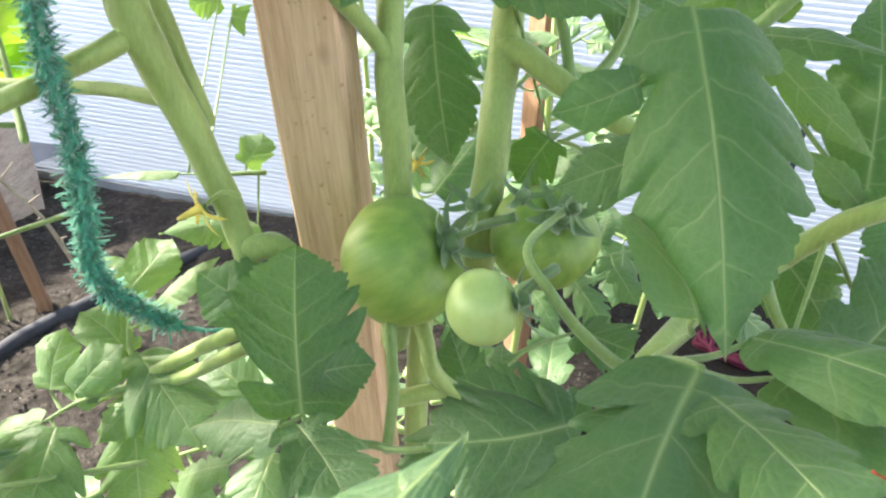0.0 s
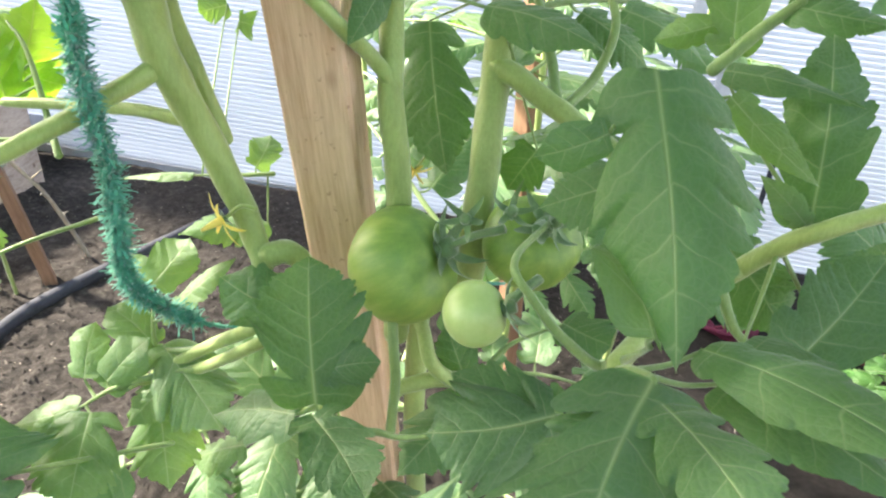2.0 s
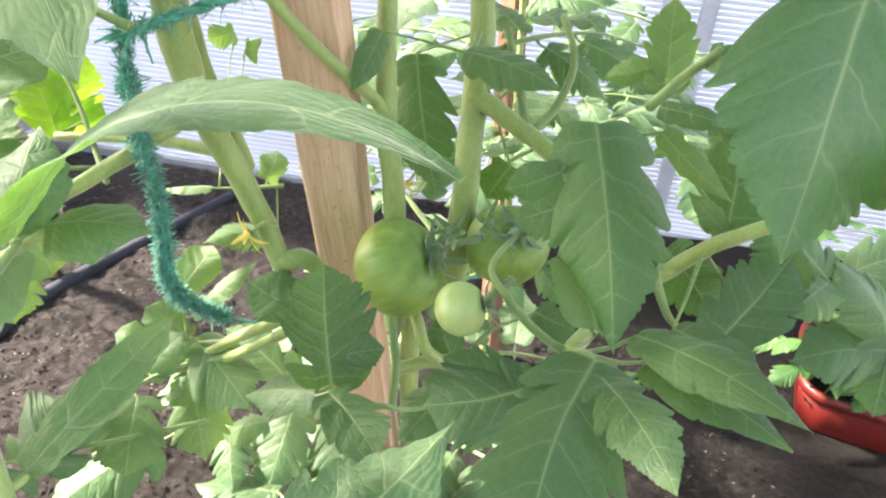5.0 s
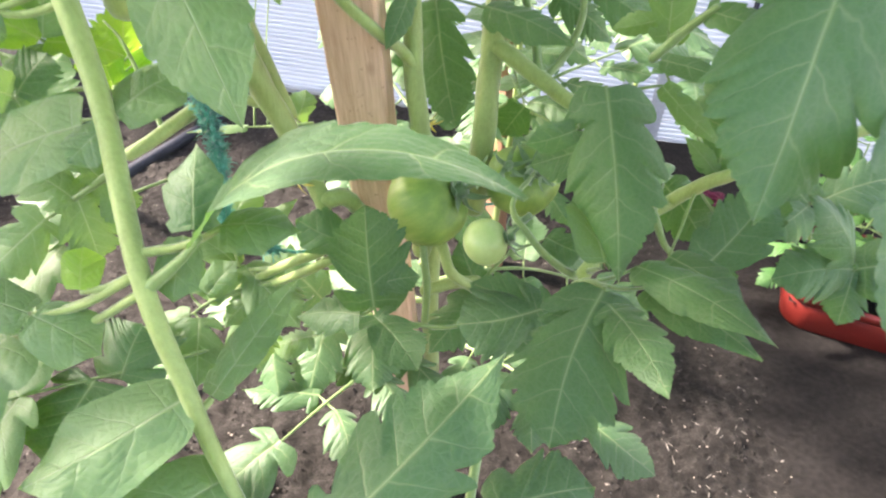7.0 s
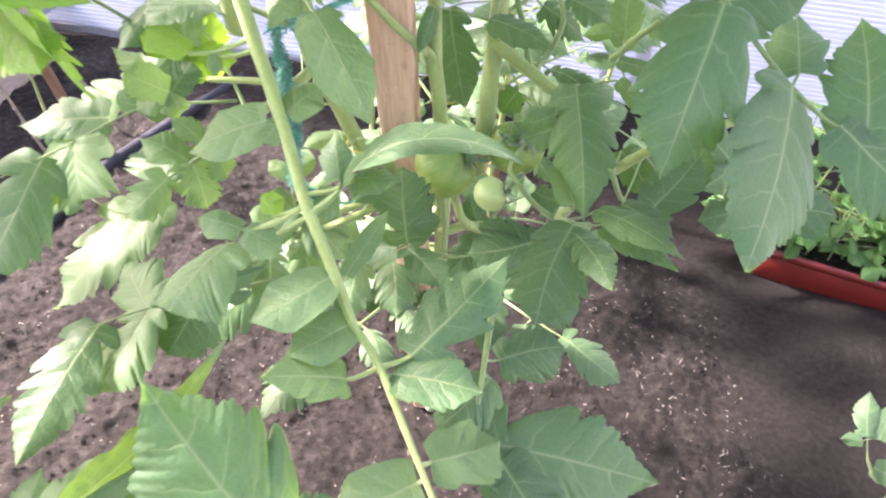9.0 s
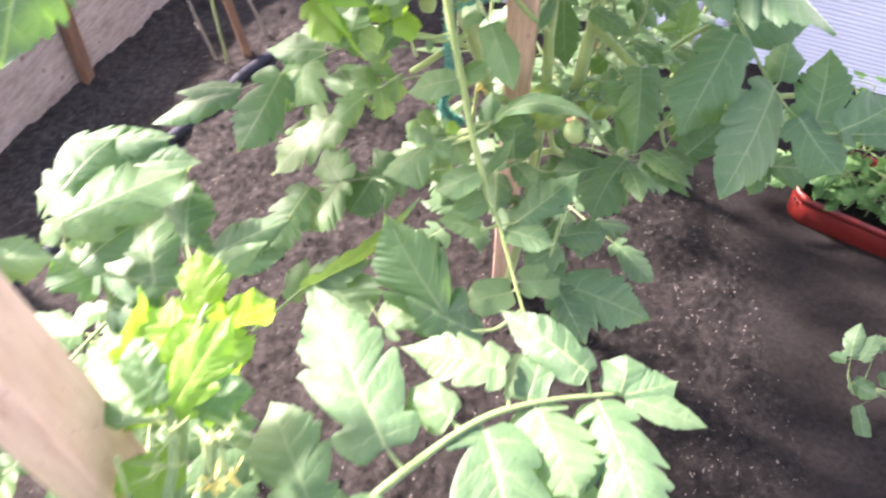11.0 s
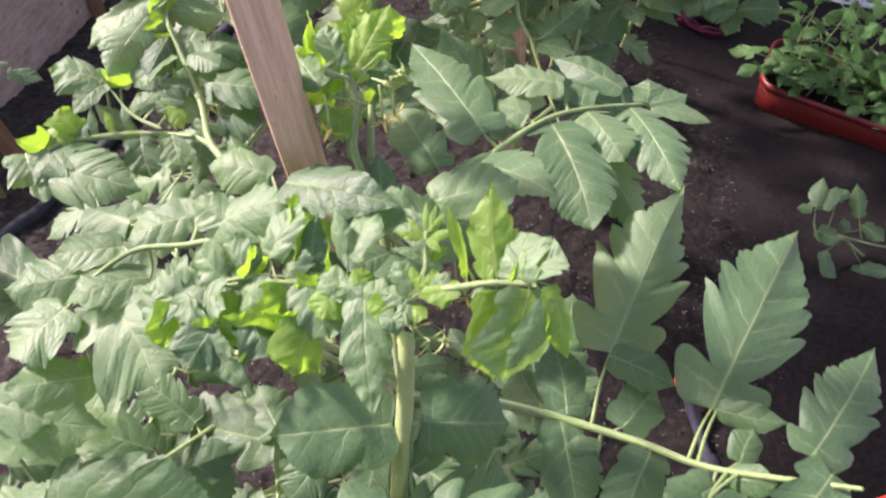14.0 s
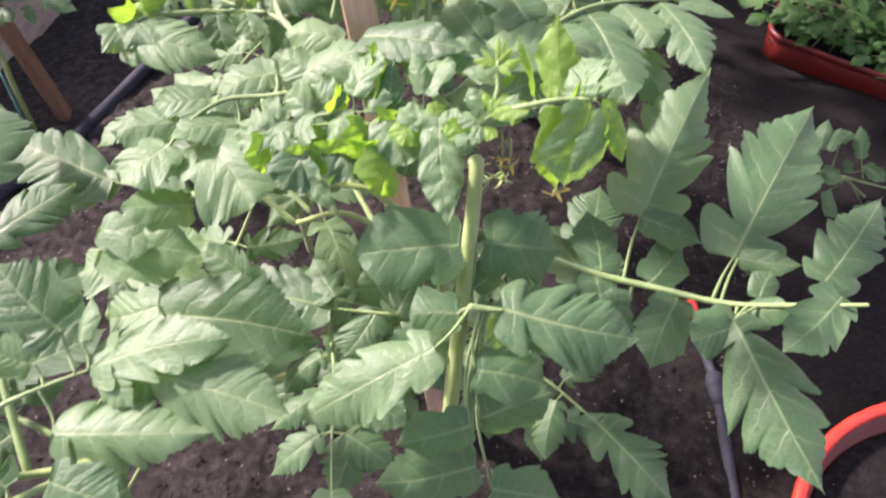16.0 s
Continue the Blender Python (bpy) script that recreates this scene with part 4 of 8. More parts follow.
leaf(plant_a, [(-0.150, 0.145, 0.830), (-0.134, 0.120, 0.783), (-0.122, 0.097, 0.756), (-0.107, 0.057, 0.730), (-0.092, 0.033, 0.702), (-0.083, 0.022, 0.677), (-0.069, 0.002, 0.666), (-0.048, -0.038, 0.635), (-0.024, -0.085, 0.606)], [
    ((-0.169, 0.118, 0.781), (-0.191, 0.128, 0.788), 0.016, (0.19, -0.36, 0.91), 0.10, 0.50, YOUNG),
    ((-0.156, 0.117, 0.781), (-0.156, 0.112, 0.771), 0.006, (0.16, -0.36, 0.92), 0.05, 0.40),
    ((-0.129, 0.096, 0.755), (-0.174, 0.097, 0.732), 0.024, (0.15, -0.32, 0.93), 0.06, 0.40),
    ((-0.119, 0.098, 0.758), (-0.100, 0.116, 0.764), 0.017, (0.10, -0.35, 0.93), 0.05, 0.40),
    ((-0.121, 0.096, 0.756), (-0.131, 0.084, 0.749), 0.012, (0.12, -0.33, 0.93), 0.05, 0.40),
    ((-0.125, 0.056, 0.724), (-0.125, 0.066, 0.732), 0.010, (0.12, -0.29, 0.95), 0.05, 0.40, YOUNG),
    ((-0.139, 0.052, 0.717), (-0.119, 0.045, 0.708), 0.016, (0.13, -0.27, 0.96), 0.06, 0.50),
] + [
    ((-0.141, 0.054, 0.716), (-0.165, 0.061, 0.717), 0.015, (0.15, -0.27, 0.95), 0.08, 0.50),
    ((-0.150, 0.052, 0.707), (-0.172, 0.011, 0.700), 0.040, (-0.42, -0.30, 0.86), 0.24, 0.50, PALE_LIT),
    ((-0.096, 0.068, 0.735), (-0.097, 0.051, 0.724), 0.011, (0.09, -0.30, 0.95), 0.06, 0.50),
    ((-0.095, 0.033, 0.702), (-0.134, 0.010, 0.693), 0.024, (0.11, -0.23, 0.97), 0.05, 0.40),
    ((-0.087, 0.036, 0.700), (-0.065, 0.074, 0.712), 0.011, (0.05, -0.28, 0.96), 0.10, 0.40, PALE_LIT),
    ((-0.085, 0.022, 0.677), (-0.118, -0.002, 0.679), 0.022, (0.09, -0.21, 0.97), 0.06, 0.40),
    ((-0.086, -0.004, 0.664), (-0.127, -0.015, 0.681), 0.024, (0.09, -0.19, 0.98), 0.12, 0.40),
] + [
    ((-0.052, 0.009, 0.667), (0.004, 0.059, 0.694), 0.035, (-0.02, -0.24, 0.97), 0.30, 0.30, GREEN),
    ((-0.062, 0.001, 0.661), (-0.014, -0.012, 0.661), 0.027, (0.00, -0.19, 0.98), 0.14, 0.40, GREEN),
    ((-0.082, 0.060, 0.746), (-0.059, 0.054, 0.749), 0.013, (0.05, -0.31, 0.95), 0.05, 0.50),
] + [
    ((-0.048, -0.038, 0.617), (-0.097, -0.056, 0.611), 0.029, (-0.03, -0.28, 0.96), 0.06, 0.30),
    ((-0.041, -0.030, 0.624), (-0.000, -0.013, 0.615), 0.031, (-0.07, -0.30, 0.95), 0.10, 0.30),
    ((-0.028, -0.086, 0.585), (-0.020, -0.129, 0.571), 0.038, (-0.07, -0.23, 0.97), 0.20, 0.40),
], 0.0035, PALE_LIT)
leaf(plant_a, [(-0.106, 0.053, 0.726), (-0.095, 0.056, 0.735), (-0.087, 0.059, 0.743)], [
    ((-0.088, 0.058, 0.744), (-0.001, 0.045, 0.768), 0.026, (0.07, -0.03, 1.00), 0.16, 1.75),
    ((-0.090, 0.060, 0.744), (-0.093, 0.087, 0.755), 0.015, (0.08, -0.33, 0.94), 0.14, 0.50),
], 0.0020, GREEN)
leaf(plant_a, [(-0.123, 0.164, 0.810), (-0.111, 0.134, 0.809), (-0.103, 0.114, 0.808)], [
    ((-0.103, 0.114, 0.808), (-0.074, 0.069, 0.772), 0.026, (0.07, -0.76, 0.65), 0.12, 0.50),
    ((-0.111, 0.133, 0.807), (-0.130, 0.135, 0.797), 0.020, (0.12, -0.40, 0.91), 0.12, 0.50),
], 0.0020, PALE_LIT)
leaf(plant_a, [(0.002, 0.071, 0.634), (-0.011, 0.013, 0.609), (-0.023, -0.020, 0.606)], [
    ((-0.005, -0.002, 0.596), (0.105, -0.015, 0.565), 0.057, (-0.12, -0.29, 0.95), 0.30, 0.30),
    ((0.006, 0.046, 0.613), (0.049, 0.057, 0.612), 0.033, (-0.11, -0.34, 0.94), 0.20, 0.30),
    ((0.001, 0.038, 0.605), (-0.037, -0.007, 0.617), 0.032, (-0.07, -0.32, 0.95), 0.20, 0.30),
    ((0.002, -0.016, 0.598), (0.034, -0.060, 0.574), 0.036, (-0.10, -0.28, 0.96), 0.20, 0.30),
], 0.0018, GREEN)
leaf(plant_a, [(-0.039, -0.063, 0.621), (-0.063, -0.083, 0.615), (-0.098, -0.091, 0.620)], [
    ((-0.098, -0.091, 0.620), (-0.175, -0.031, 0.701), 0.062, (0.02, -0.30, 0.95), 0.25, 0.30),
    ((-0.072, -0.087, 0.611), (-0.148, -0.083, 0.650), 0.037, (-0.00, -0.27, 0.96), 0.25, 0.30),
    ((-0.086, -0.099, 0.613), (-0.132, -0.050, 0.627), 0.043, (-0.00, -0.27, 0.96), 0.20, 0.30),
], 0.002, GREEN)
leaf(plant_a, [(0.079, 0.334, 0.803), (0.107, 0.280, 0.797), (0.138, 0.219, 0.788), (0.182, 0.148, 0.752), (0.218, 0.114, 0.738), (0.262, 0.105, 0.745)], [
    ((0.131, 0.167, 0.795), (0.093, 0.096, 0.720), 0.056, (-0.10, -0.80, 0.60), 0.20, 0.45),
    ((0.182, 0.147, 0.754), (0.136, 0.045, 0.695), 0.066, (0.40, -0.66, 0.64), 0.20, 0.40),
    ((0.147, 0.251, 0.761), (0.204, 0.310, 0.789), 0.052, (-0.35, -0.82, 0.45), 0.25, 0.30),
    ((0.151, 0.245, 0.756), (0.238, 0.253, 0.768), 0.046, (-0.22, -0.46, 0.86), 0.20, 0.30),
    ((0.221, 0.114, 0.738), (0.234, 0.189, 0.778), 0.045, (-0.45, -0.73, 0.52), 0.20, 0.30),
    ((0.242, 0.107, 0.744), (0.302, 0.148, 0.759), 0.042, (-0.51, -0.69, 0.52), 0.20, 0.30),
    ((0.206, 0.121, 0.743), (0.250, 0.074, 0.718), 0.045, (-0.26, -0.38, 0.89), 0.20, 0.40),
] + [
    ((0.262, 0.105, 0.745), (0.302, 0.104, 0.747), 0.025, (-0.30, -0.38, 0.88), 0.10, 0.30),
    ((0.187, 0.154, 0.758), (0.199, 0.201, 0.773), 0.032, (-0.41, -0.76, 0.51), 0.15, 0.30),
], 0.0022, GREEN)
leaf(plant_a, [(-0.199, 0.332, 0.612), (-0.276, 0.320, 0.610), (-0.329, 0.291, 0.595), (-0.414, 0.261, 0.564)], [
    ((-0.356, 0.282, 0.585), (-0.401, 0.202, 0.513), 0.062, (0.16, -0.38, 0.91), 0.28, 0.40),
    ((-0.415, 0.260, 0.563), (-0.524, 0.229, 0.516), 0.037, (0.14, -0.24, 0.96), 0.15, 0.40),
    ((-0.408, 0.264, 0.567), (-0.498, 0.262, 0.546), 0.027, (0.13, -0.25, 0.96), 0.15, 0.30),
    ((-0.329, 0.291, 0.595), (-0.320, 0.253, 0.562), 0.061, (-0.42, -0.30, 0.86), 0.25, 0.30, PALE_LIT),
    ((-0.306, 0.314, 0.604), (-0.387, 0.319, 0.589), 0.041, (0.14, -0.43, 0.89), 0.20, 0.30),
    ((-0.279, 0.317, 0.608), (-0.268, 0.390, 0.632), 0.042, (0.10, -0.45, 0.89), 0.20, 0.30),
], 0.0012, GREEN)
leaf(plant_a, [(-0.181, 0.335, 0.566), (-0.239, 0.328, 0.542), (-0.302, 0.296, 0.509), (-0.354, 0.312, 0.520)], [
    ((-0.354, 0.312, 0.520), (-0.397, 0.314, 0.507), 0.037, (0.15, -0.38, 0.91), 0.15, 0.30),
    ((-0.302, 0.296, 0.509), (-0.372, 0.233, 0.444), 0.069, (-0.42, -0.30, 0.86), 0.25, 0.30, PALE_LIT),
    ((-0.274, 0.306, 0.519), (-0.320, 0.257, 0.484), 0.051, (-0.42, -0.30, 0.86), 0.25, 0.30, PALE_LIT),
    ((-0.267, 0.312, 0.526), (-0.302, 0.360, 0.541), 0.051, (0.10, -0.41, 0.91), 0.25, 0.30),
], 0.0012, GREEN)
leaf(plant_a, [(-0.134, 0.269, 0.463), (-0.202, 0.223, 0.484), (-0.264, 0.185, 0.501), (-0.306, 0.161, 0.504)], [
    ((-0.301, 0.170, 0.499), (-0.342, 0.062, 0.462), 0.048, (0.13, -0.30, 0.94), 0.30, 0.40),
    ((-0.264, 0.185, 0.501), (-0.298, 0.124, 0.468), 0.056, (-0.42, -0.30, 0.86), 0.30, 0.30, PALE_LIT),
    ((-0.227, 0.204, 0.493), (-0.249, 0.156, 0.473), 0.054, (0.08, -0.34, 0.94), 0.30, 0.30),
    ((-0.264, 0.185, 0.501), (-0.295, 0.243, 0.499), 0.048, (-0.42, -0.30, 0.86), 0.20, 0.30, PALE_LIT),
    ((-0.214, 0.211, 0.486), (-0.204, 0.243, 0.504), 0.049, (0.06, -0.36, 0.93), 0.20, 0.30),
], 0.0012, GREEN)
leaf(plant_a, [(-0.248, 0.263, 0.722), (-0.259, 0.195, 0.781), (-0.284, 0.166, 0.808), (-0.325, 0.143, 0.812)], [
    ((-0.268, 0.169, 0.785), (-0.211, 0.088, 0.770), 0.034, (0.22, -0.94, -0.27), 0.30, 0.40),
    ((-0.283, 0.159, 0.801), (-0.228, 0.103, 0.782), 0.029, (0.25, -0.92, -0.29), 0.30, 0.40),
    ((-0.311, 0.144, 0.813), (-0.211, 0.124, 0.802), 0.026, (0.09, -0.31, 0.95), 0.20, 0.30),
    ((-0.275, 0.153, 0.783), (-0.237, 0.099, 0.778), 0.034, (0.12, -0.45, 0.88), 0.20, 0.30),
    ((-0.325, 0.143, 0.812), (-0.350, 0.161, 0.826), 0.038, (0.19, -0.47, 0.86), 0.20, 0.30),
], 0.0012, YOUNG)


# ---- the near plant with curled tops ----
plant_b = thing("tomato_plant", (-0.16, -0.36, 0.0), "bushy staked tomato plant with curled bright tops and yellow flowers", "tomato plant", "tomato plants")
stem(plant_b, [(-0.16, -0.36, -0.04), (-0.165, -0.365, 0.2), (-0.175, -0.36, 0.45)], 0.0085, 0.008, 'main_stem')
stem(plant_b, [(-0.182, -0.433, 0.595), (-0.197, -0.402, 0.698), (-0.204, -0.38, 0.748), (-0.214, -0.368, 0.786), (-0.226, -0.368, 0.811)], 0.007, 0.004, 'stem')
stem(plant_b, [(-0.216, -0.367, 0.787), (-0.231, -0.349, 0.823), (-0.231, -0.327, 0.843), (-0.239, -0.304, 0.852)], 0.003, 0.002, 'side_shoot')
stem(plant_b, [(-0.204, -0.376, 0.75), (-0.182, -0.349, 0.763), (-0.156, -0.325, 0.768)], 0.006, 0.005, 'leaf_stalk')
stem(plant_b, [(-0.201, -0.392, 0.716), (-0.252, -0.381, 0.766), (-0.292, -0.372, 0.795), (-0.338, -0.333, 0.796), (-0.358, -0.288, 0.803), (-0.389, -0.236, 0.827), (-0.418, -0.196, 0.844)], 0.003, 0.002, 'side_shoot')
stem(plant_b, [(-0.335, -0.334, 0.795), (-0.357, -0.321, 0.794), (-0.4, -0.311, 0.783), (-0.442, -0.329, 0.79)], 0.0022, 0.0015, 'leaf_stalk')
leaf(plant_b, [(-0.2, -0.367, 0.761), (-0.156, -0.325, 0.768), (-0.122, -0.291, 0.776), (-0.082, -0.255, 0.779), (-0.043, -0.236, 0.778), (0.009, -0.222, 0.776)], [
    ((-0.135, -0.281, 0.783), (-0.201, -0.174, 0.781), 0.052, (0.03, -0.32, 0.95), 0.25, 0.45),
    ((-0.069, -0.224, 0.792), (-0.137, -0.212, 0.781), 0.030, (-0.02, -0.22, 0.98), 0.20, 0.50, PALE_LIT),
    ((-0.015, -0.215, 0.784), (-0.074, -0.168, 0.774), 0.028, (-0.06, -0.22, 0.97), 0.12, 0.50),
    ((-0.098, -0.258, 0.782), (-0.127, -0.241, 0.779), 0.026, (-0.03, -0.30, 0.95), 0.15, 0.50, PALE_LIT),
    ((-0.156, -0.317, 0.779), (-0.094, -0.402, 0.849), 0.041, (-0.02, -0.23, 0.97), 0.20, 0.60, GREEN),
    ((-0.078, -0.259, 0.777), (-0.048, -0.357, 0.762), 0.054, (-0.08, -0.25, 0.96), 0.28, 0.60),
    ((-0.047, -0.241, 0.778), (-0.019, -0.292, 0.773), 0.043, (-0.10, -0.28, 0.95), 0.28, 0.60, PALE_LIT),
] + [
    ((-0.007, -0.229, 0.775), (0.023, -0.320, 0.773), 0.043, (-0.14, -0.27, 0.95), 0.36, 0.60),
    ((-0.037, -0.260, 0.760), (0.011, -0.328, 0.718), 0.038, (-0.12, -0.25, 0.96), 0.36, 0.50, PALE_LIT),
    ((0.007, -0.222, 0.777), (0.011, -0.195, 0.780), 0.026, (-0.14, -0.32, 0.94), 0.15, 0.40, GREEN),
    ((0.010, -0.222, 0.776), (0.045, -0.209, 0.779), 0.022, (-0.10, -0.21, 0.97), 0.12, 0.40),
    ((0.013, -0.223, 0.775), (0.063, -0.236, 0.772), 0.017, (-0.11, -0.20, 0.97), 0.10, 0.40, PALE_LIT),
    ((-0.052, -0.235, 0.778), (-0.044, -0.194, 0.777), 0.021, (-0.09, -0.32, 0.94), 0.10, 0.40),
    ((-0.171, -0.319, 0.780), (-0.208, -0.262, 0.784), 0.039, (0.05, -0.27, 0.96), 0.18, 0.40, PALE_LIT),
], 0.003, GREEN)
leaf(plant_b, [(-0.202, -0.386, 0.744), (-0.192, -0.392, 0.756), (-0.183, -0.395, 0.769)], [
    ((-0.184, -0.395, 0.769), (-0.115, -0.362, 0.793), 0.043, (0.01, -0.13, 0.99), 0.15, 0.50, GREEN),
    ((-0.188, -0.399, 0.769), (-0.196, -0.431, 0.774), 0.026, (0.06, -0.16, 0.99), 0.10, 0.40),
    ((-0.234, -0.378, 0.812), (-0.262, -0.345, 0.801), 0.018, (0.12, -0.22, 0.97), 0.20, 0.30, PALE_LIT),
], 0.0026, GREEN)
leaf(plant_b, [(-0.4, -0.311, 0.783), (-0.442, -0.329, 0.79), (-0.454, -0.344, 0.795)], [
    ((-0.450, -0.332, 0.790), (-0.457, -0.374, 0.789), 0.032, (-0.11, -0.19, 0.94), 0.20, 1.00, PALE_LIT),
    ((-0.462, -0.360, 0.786), (-0.385, -0.367, 0.782), 0.041, (-0.13, -0.19, 0.94), 0.22, 0.70, PALE_LIT),
    ((-0.442, -0.329, 0.790), (-0.445, -0.308, 0.792), 0.016, (-0.12, -0.23, 0.93), 0.15, 0.80, GREEN),
    ((-0.408, -0.313, 0.783), (-0.442, -0.289, 0.791), 0.015, (-0.14, -0.24, 0.93), 0.15, 0.80, PALE_LIT),
    ((-0.435, -0.276, 0.798), (-0.474, -0.278, 0.808), 0.024, (0.29, -0.26, 0.92), 0.20, 0.50, PALE_LIT),
    ((-0.424, -0.276, 0.796), (-0.423, -0.263, 0.804), 0.015, (0.26, -0.27, 0.93), 0.20, 0.50),
], 0.0026, PALE_LIT)
leaf(plant_b, [(-0.358, -0.288, 0.803), (-0.379, -0.27, 0.805), (-0.402, -0.229, 0.833)], [
    ((-0.404, -0.229, 0.834), (-0.425, -0.286, 0.814), 0.032, (0.26, -0.29, 0.92), 0.20, 0.40, PALE_LIT),
    ((-0.388, -0.240, 0.825), (-0.397, -0.282, 0.812), 0.025, (0.24, -0.29, 0.93), 0.20, 0.50, GREEN),
    ((-0.371, -0.256, 0.818), (-0.343, -0.273, 0.822), 0.019, (0.22, -0.29, 0.93), 0.20, 0.50),
    ((-0.396, -0.216, 0.829), (-0.352, -0.202, 0.818), 0.026, (0.22, -0.33, 0.92), 0.20, 0.50, PALE_LIT),
    ((-0.412, -0.202, 0.839), (-0.462, -0.193, 0.840), 0.038, (0.18, -0.22, 0.96), 0.25, 0.40),
    ((-0.358, -0.299, 0.796), (-0.391, -0.287, 0.808), 0.024, (0.23, -0.26, 0.94), 0.20, 0.50, PALE_LIT),
    ((-0.350, -0.310, 0.800), (-0.356, -0.340, 0.759), 0.024, (-0.19, -0.23, 0.95), 0.20, 0.50, GREEN),
], 0.0024, GREEN)
leaf(plant_b, [(-0.252, -0.318, 0.863), (-0.24, -0.311, 0.854), (-0.239, -0.304, 0.852)], [
    ((-0.238, -0.306, 0.851), (-0.213, -0.265, 0.884), 0.026, (0.10, -0.32, 0.94), 0.25, 0.90),
    ((-0.245, -0.306, 0.857), (-0.262, -0.278, 0.871), 0.019, (0.13, -0.31, 0.94), 0.25, 0.90, PALE_LIT),
    ((-0.238, -0.295, 0.857), (-0.234, -0.266, 0.880), 0.018, (0.11, -0.33, 0.94), 0.25, 0.90),
    ((-0.259, -0.312, 0.844), (-0.294, -0.256, 0.836), 0.023, (0.15, -0.30, 0.94), 0.15, 0.60, PALE_LIT),
    ((-0.238, -0.295, 0.851), (-0.203, -0.285, 0.841), 0.025, (0.09, -0.31, 0.95), 0.15, 0.60, GREEN),
    ((-0.233, -0.322, 0.834), (-0.255, -0.347, 0.834), 0.025, (0.08, -0.17, 0.98), 0.20, 0.60),
], 0.002, YOUNG, 0.06)
leaf(plant_b, [(-0.364, -0.179, 0.799), (-0.342, -0.189, 0.79), (-0.304, -0.189, 0.784)], [
    ((-0.359, -0.178, 0.823), (-0.302, -0.107, 0.810), 0.042, (0.11, -0.25, 0.96), 0.25, 0.50, PALE_LIT),
    ((-0.304, -0.190, 0.783), (-0.334, -0.117, 0.785), 0.034, (0.16, -0.36, 0.92), 0.25, 0.40),
    ((-0.292, -0.178, 0.765), (-0.243, -0.134, 0.773), 0.022, (0.07, -0.23, 0.97), 0.30, 0.40, PALE_LIT),
    ((-0.348, -0.194, 0.799), (-0.320, -0.157, 0.806), 0.025, (0.12, -0.23, 0.97), 0.20, 0.40, GREEN),
    ((-0.374, -0.150, 0.818), (-0.354, -0.098, 0.823), 0.037, (0.20, -0.38, 0.90), 0.20, 0.40),
], 0.002, GREEN)
leaf(plant_a, [(-0.229, 0.231, 0.667), (-0.221, 0.222, 0.685), (-0.215, 0.214, 0.694)], [
    ((-0.214, 0.213, 0.694), (-0.214, 0.215, 0.672), 0.015, (0.16, -0.29, 0.94), 0.15, 0.87, PALE_LIT),
    ((-0.216, 0.214, 0.694), (-0.239, 0.207, 0.683), 0.019, (0.17, -0.29, 0.94), 0.23, 0.53),
    ((-0.216, 0.214, 0.695), (-0.239, 0.203, 0.716), 0.023, (0.80, -0.51, 0.31), 0.19, 0.75, PALE_LIT),
    ((-0.214, 0.215, 0.695), (-0.200, 0.229, 0.710), 0.020, (0.24, -0.47, 0.85), 0.24, 0.73, GREEN),
], 0.0018, PALE_LIT)
leaf(plant_a, [(-0.225, 0.269, 0.679), (-0.217, 0.26, 0.696), (-0.212, 0.251, 0.705)], [
    ((-0.210, 0.251, 0.705), (-0.177, 0.261, 0.693), 0.023, (0.14, -0.32, 0.94), 0.22, 0.50),
    ((-0.212, 0.250, 0.704), (-0.221, 0.233, 0.694), 0.017, (0.16, -0.31, 0.94), 0.16, 1.06, PALE_LIT),
    ((-0.213, 0.251, 0.706), (-0.236, 0.242, 0.722), 0.021, (0.43, -0.81, 0.39), 0.15, 0.65),
    ((-0.212, 0.252, 0.706), (-0.211, 0.272, 0.730), 0.026, (0.16, -0.33, 0.93), 0.19, 1.18, PALE_LIT),
], 0.0018, YOUNG)
stem(plant_b, [(-0.185, -0.513, 0.849), (-0.183, -0.518, 0.846), (-0.182, -0.54, 0.792), (-0.182, -0.577, 0.728), (-0.181, -0.606, 0.658)], 0.0042, 0.0060, 'stem')
leaf(plant_b, [(-0.182, -0.538, 0.794), (-0.176, -0.538, 0.794), (-0.171, -0.536, 0.796)], [
    ((-0.189, -0.539, 0.795), (-0.261, -0.546, 0.782), 0.048, (0.51, -0.44, 0.74), 0.12, 0.50),
    ((-0.171, -0.536, 0.796), (-0.117, -0.528, 0.782), 0.045, (0.49, -0.45, 0.75), 0.18, 0.50),
    ((-0.168, -0.581, 0.751), (-0.111, -0.557, 0.748), 0.046, (0.49, -0.44, 0.75), 0.28, 0.40, GREEN),
    ((-0.176, -0.556, 0.769), (-0.161, -0.544, 0.778), 0.019, (0.49, -0.44, 0.75), 0.05, 0.30),
    ((-0.185, -0.574, 0.730), (-0.232, -0.581, 0.709), 0.033, (0.51, -0.43, 0.75), 0.20, 0.40),
], 0.0024, GREEN)
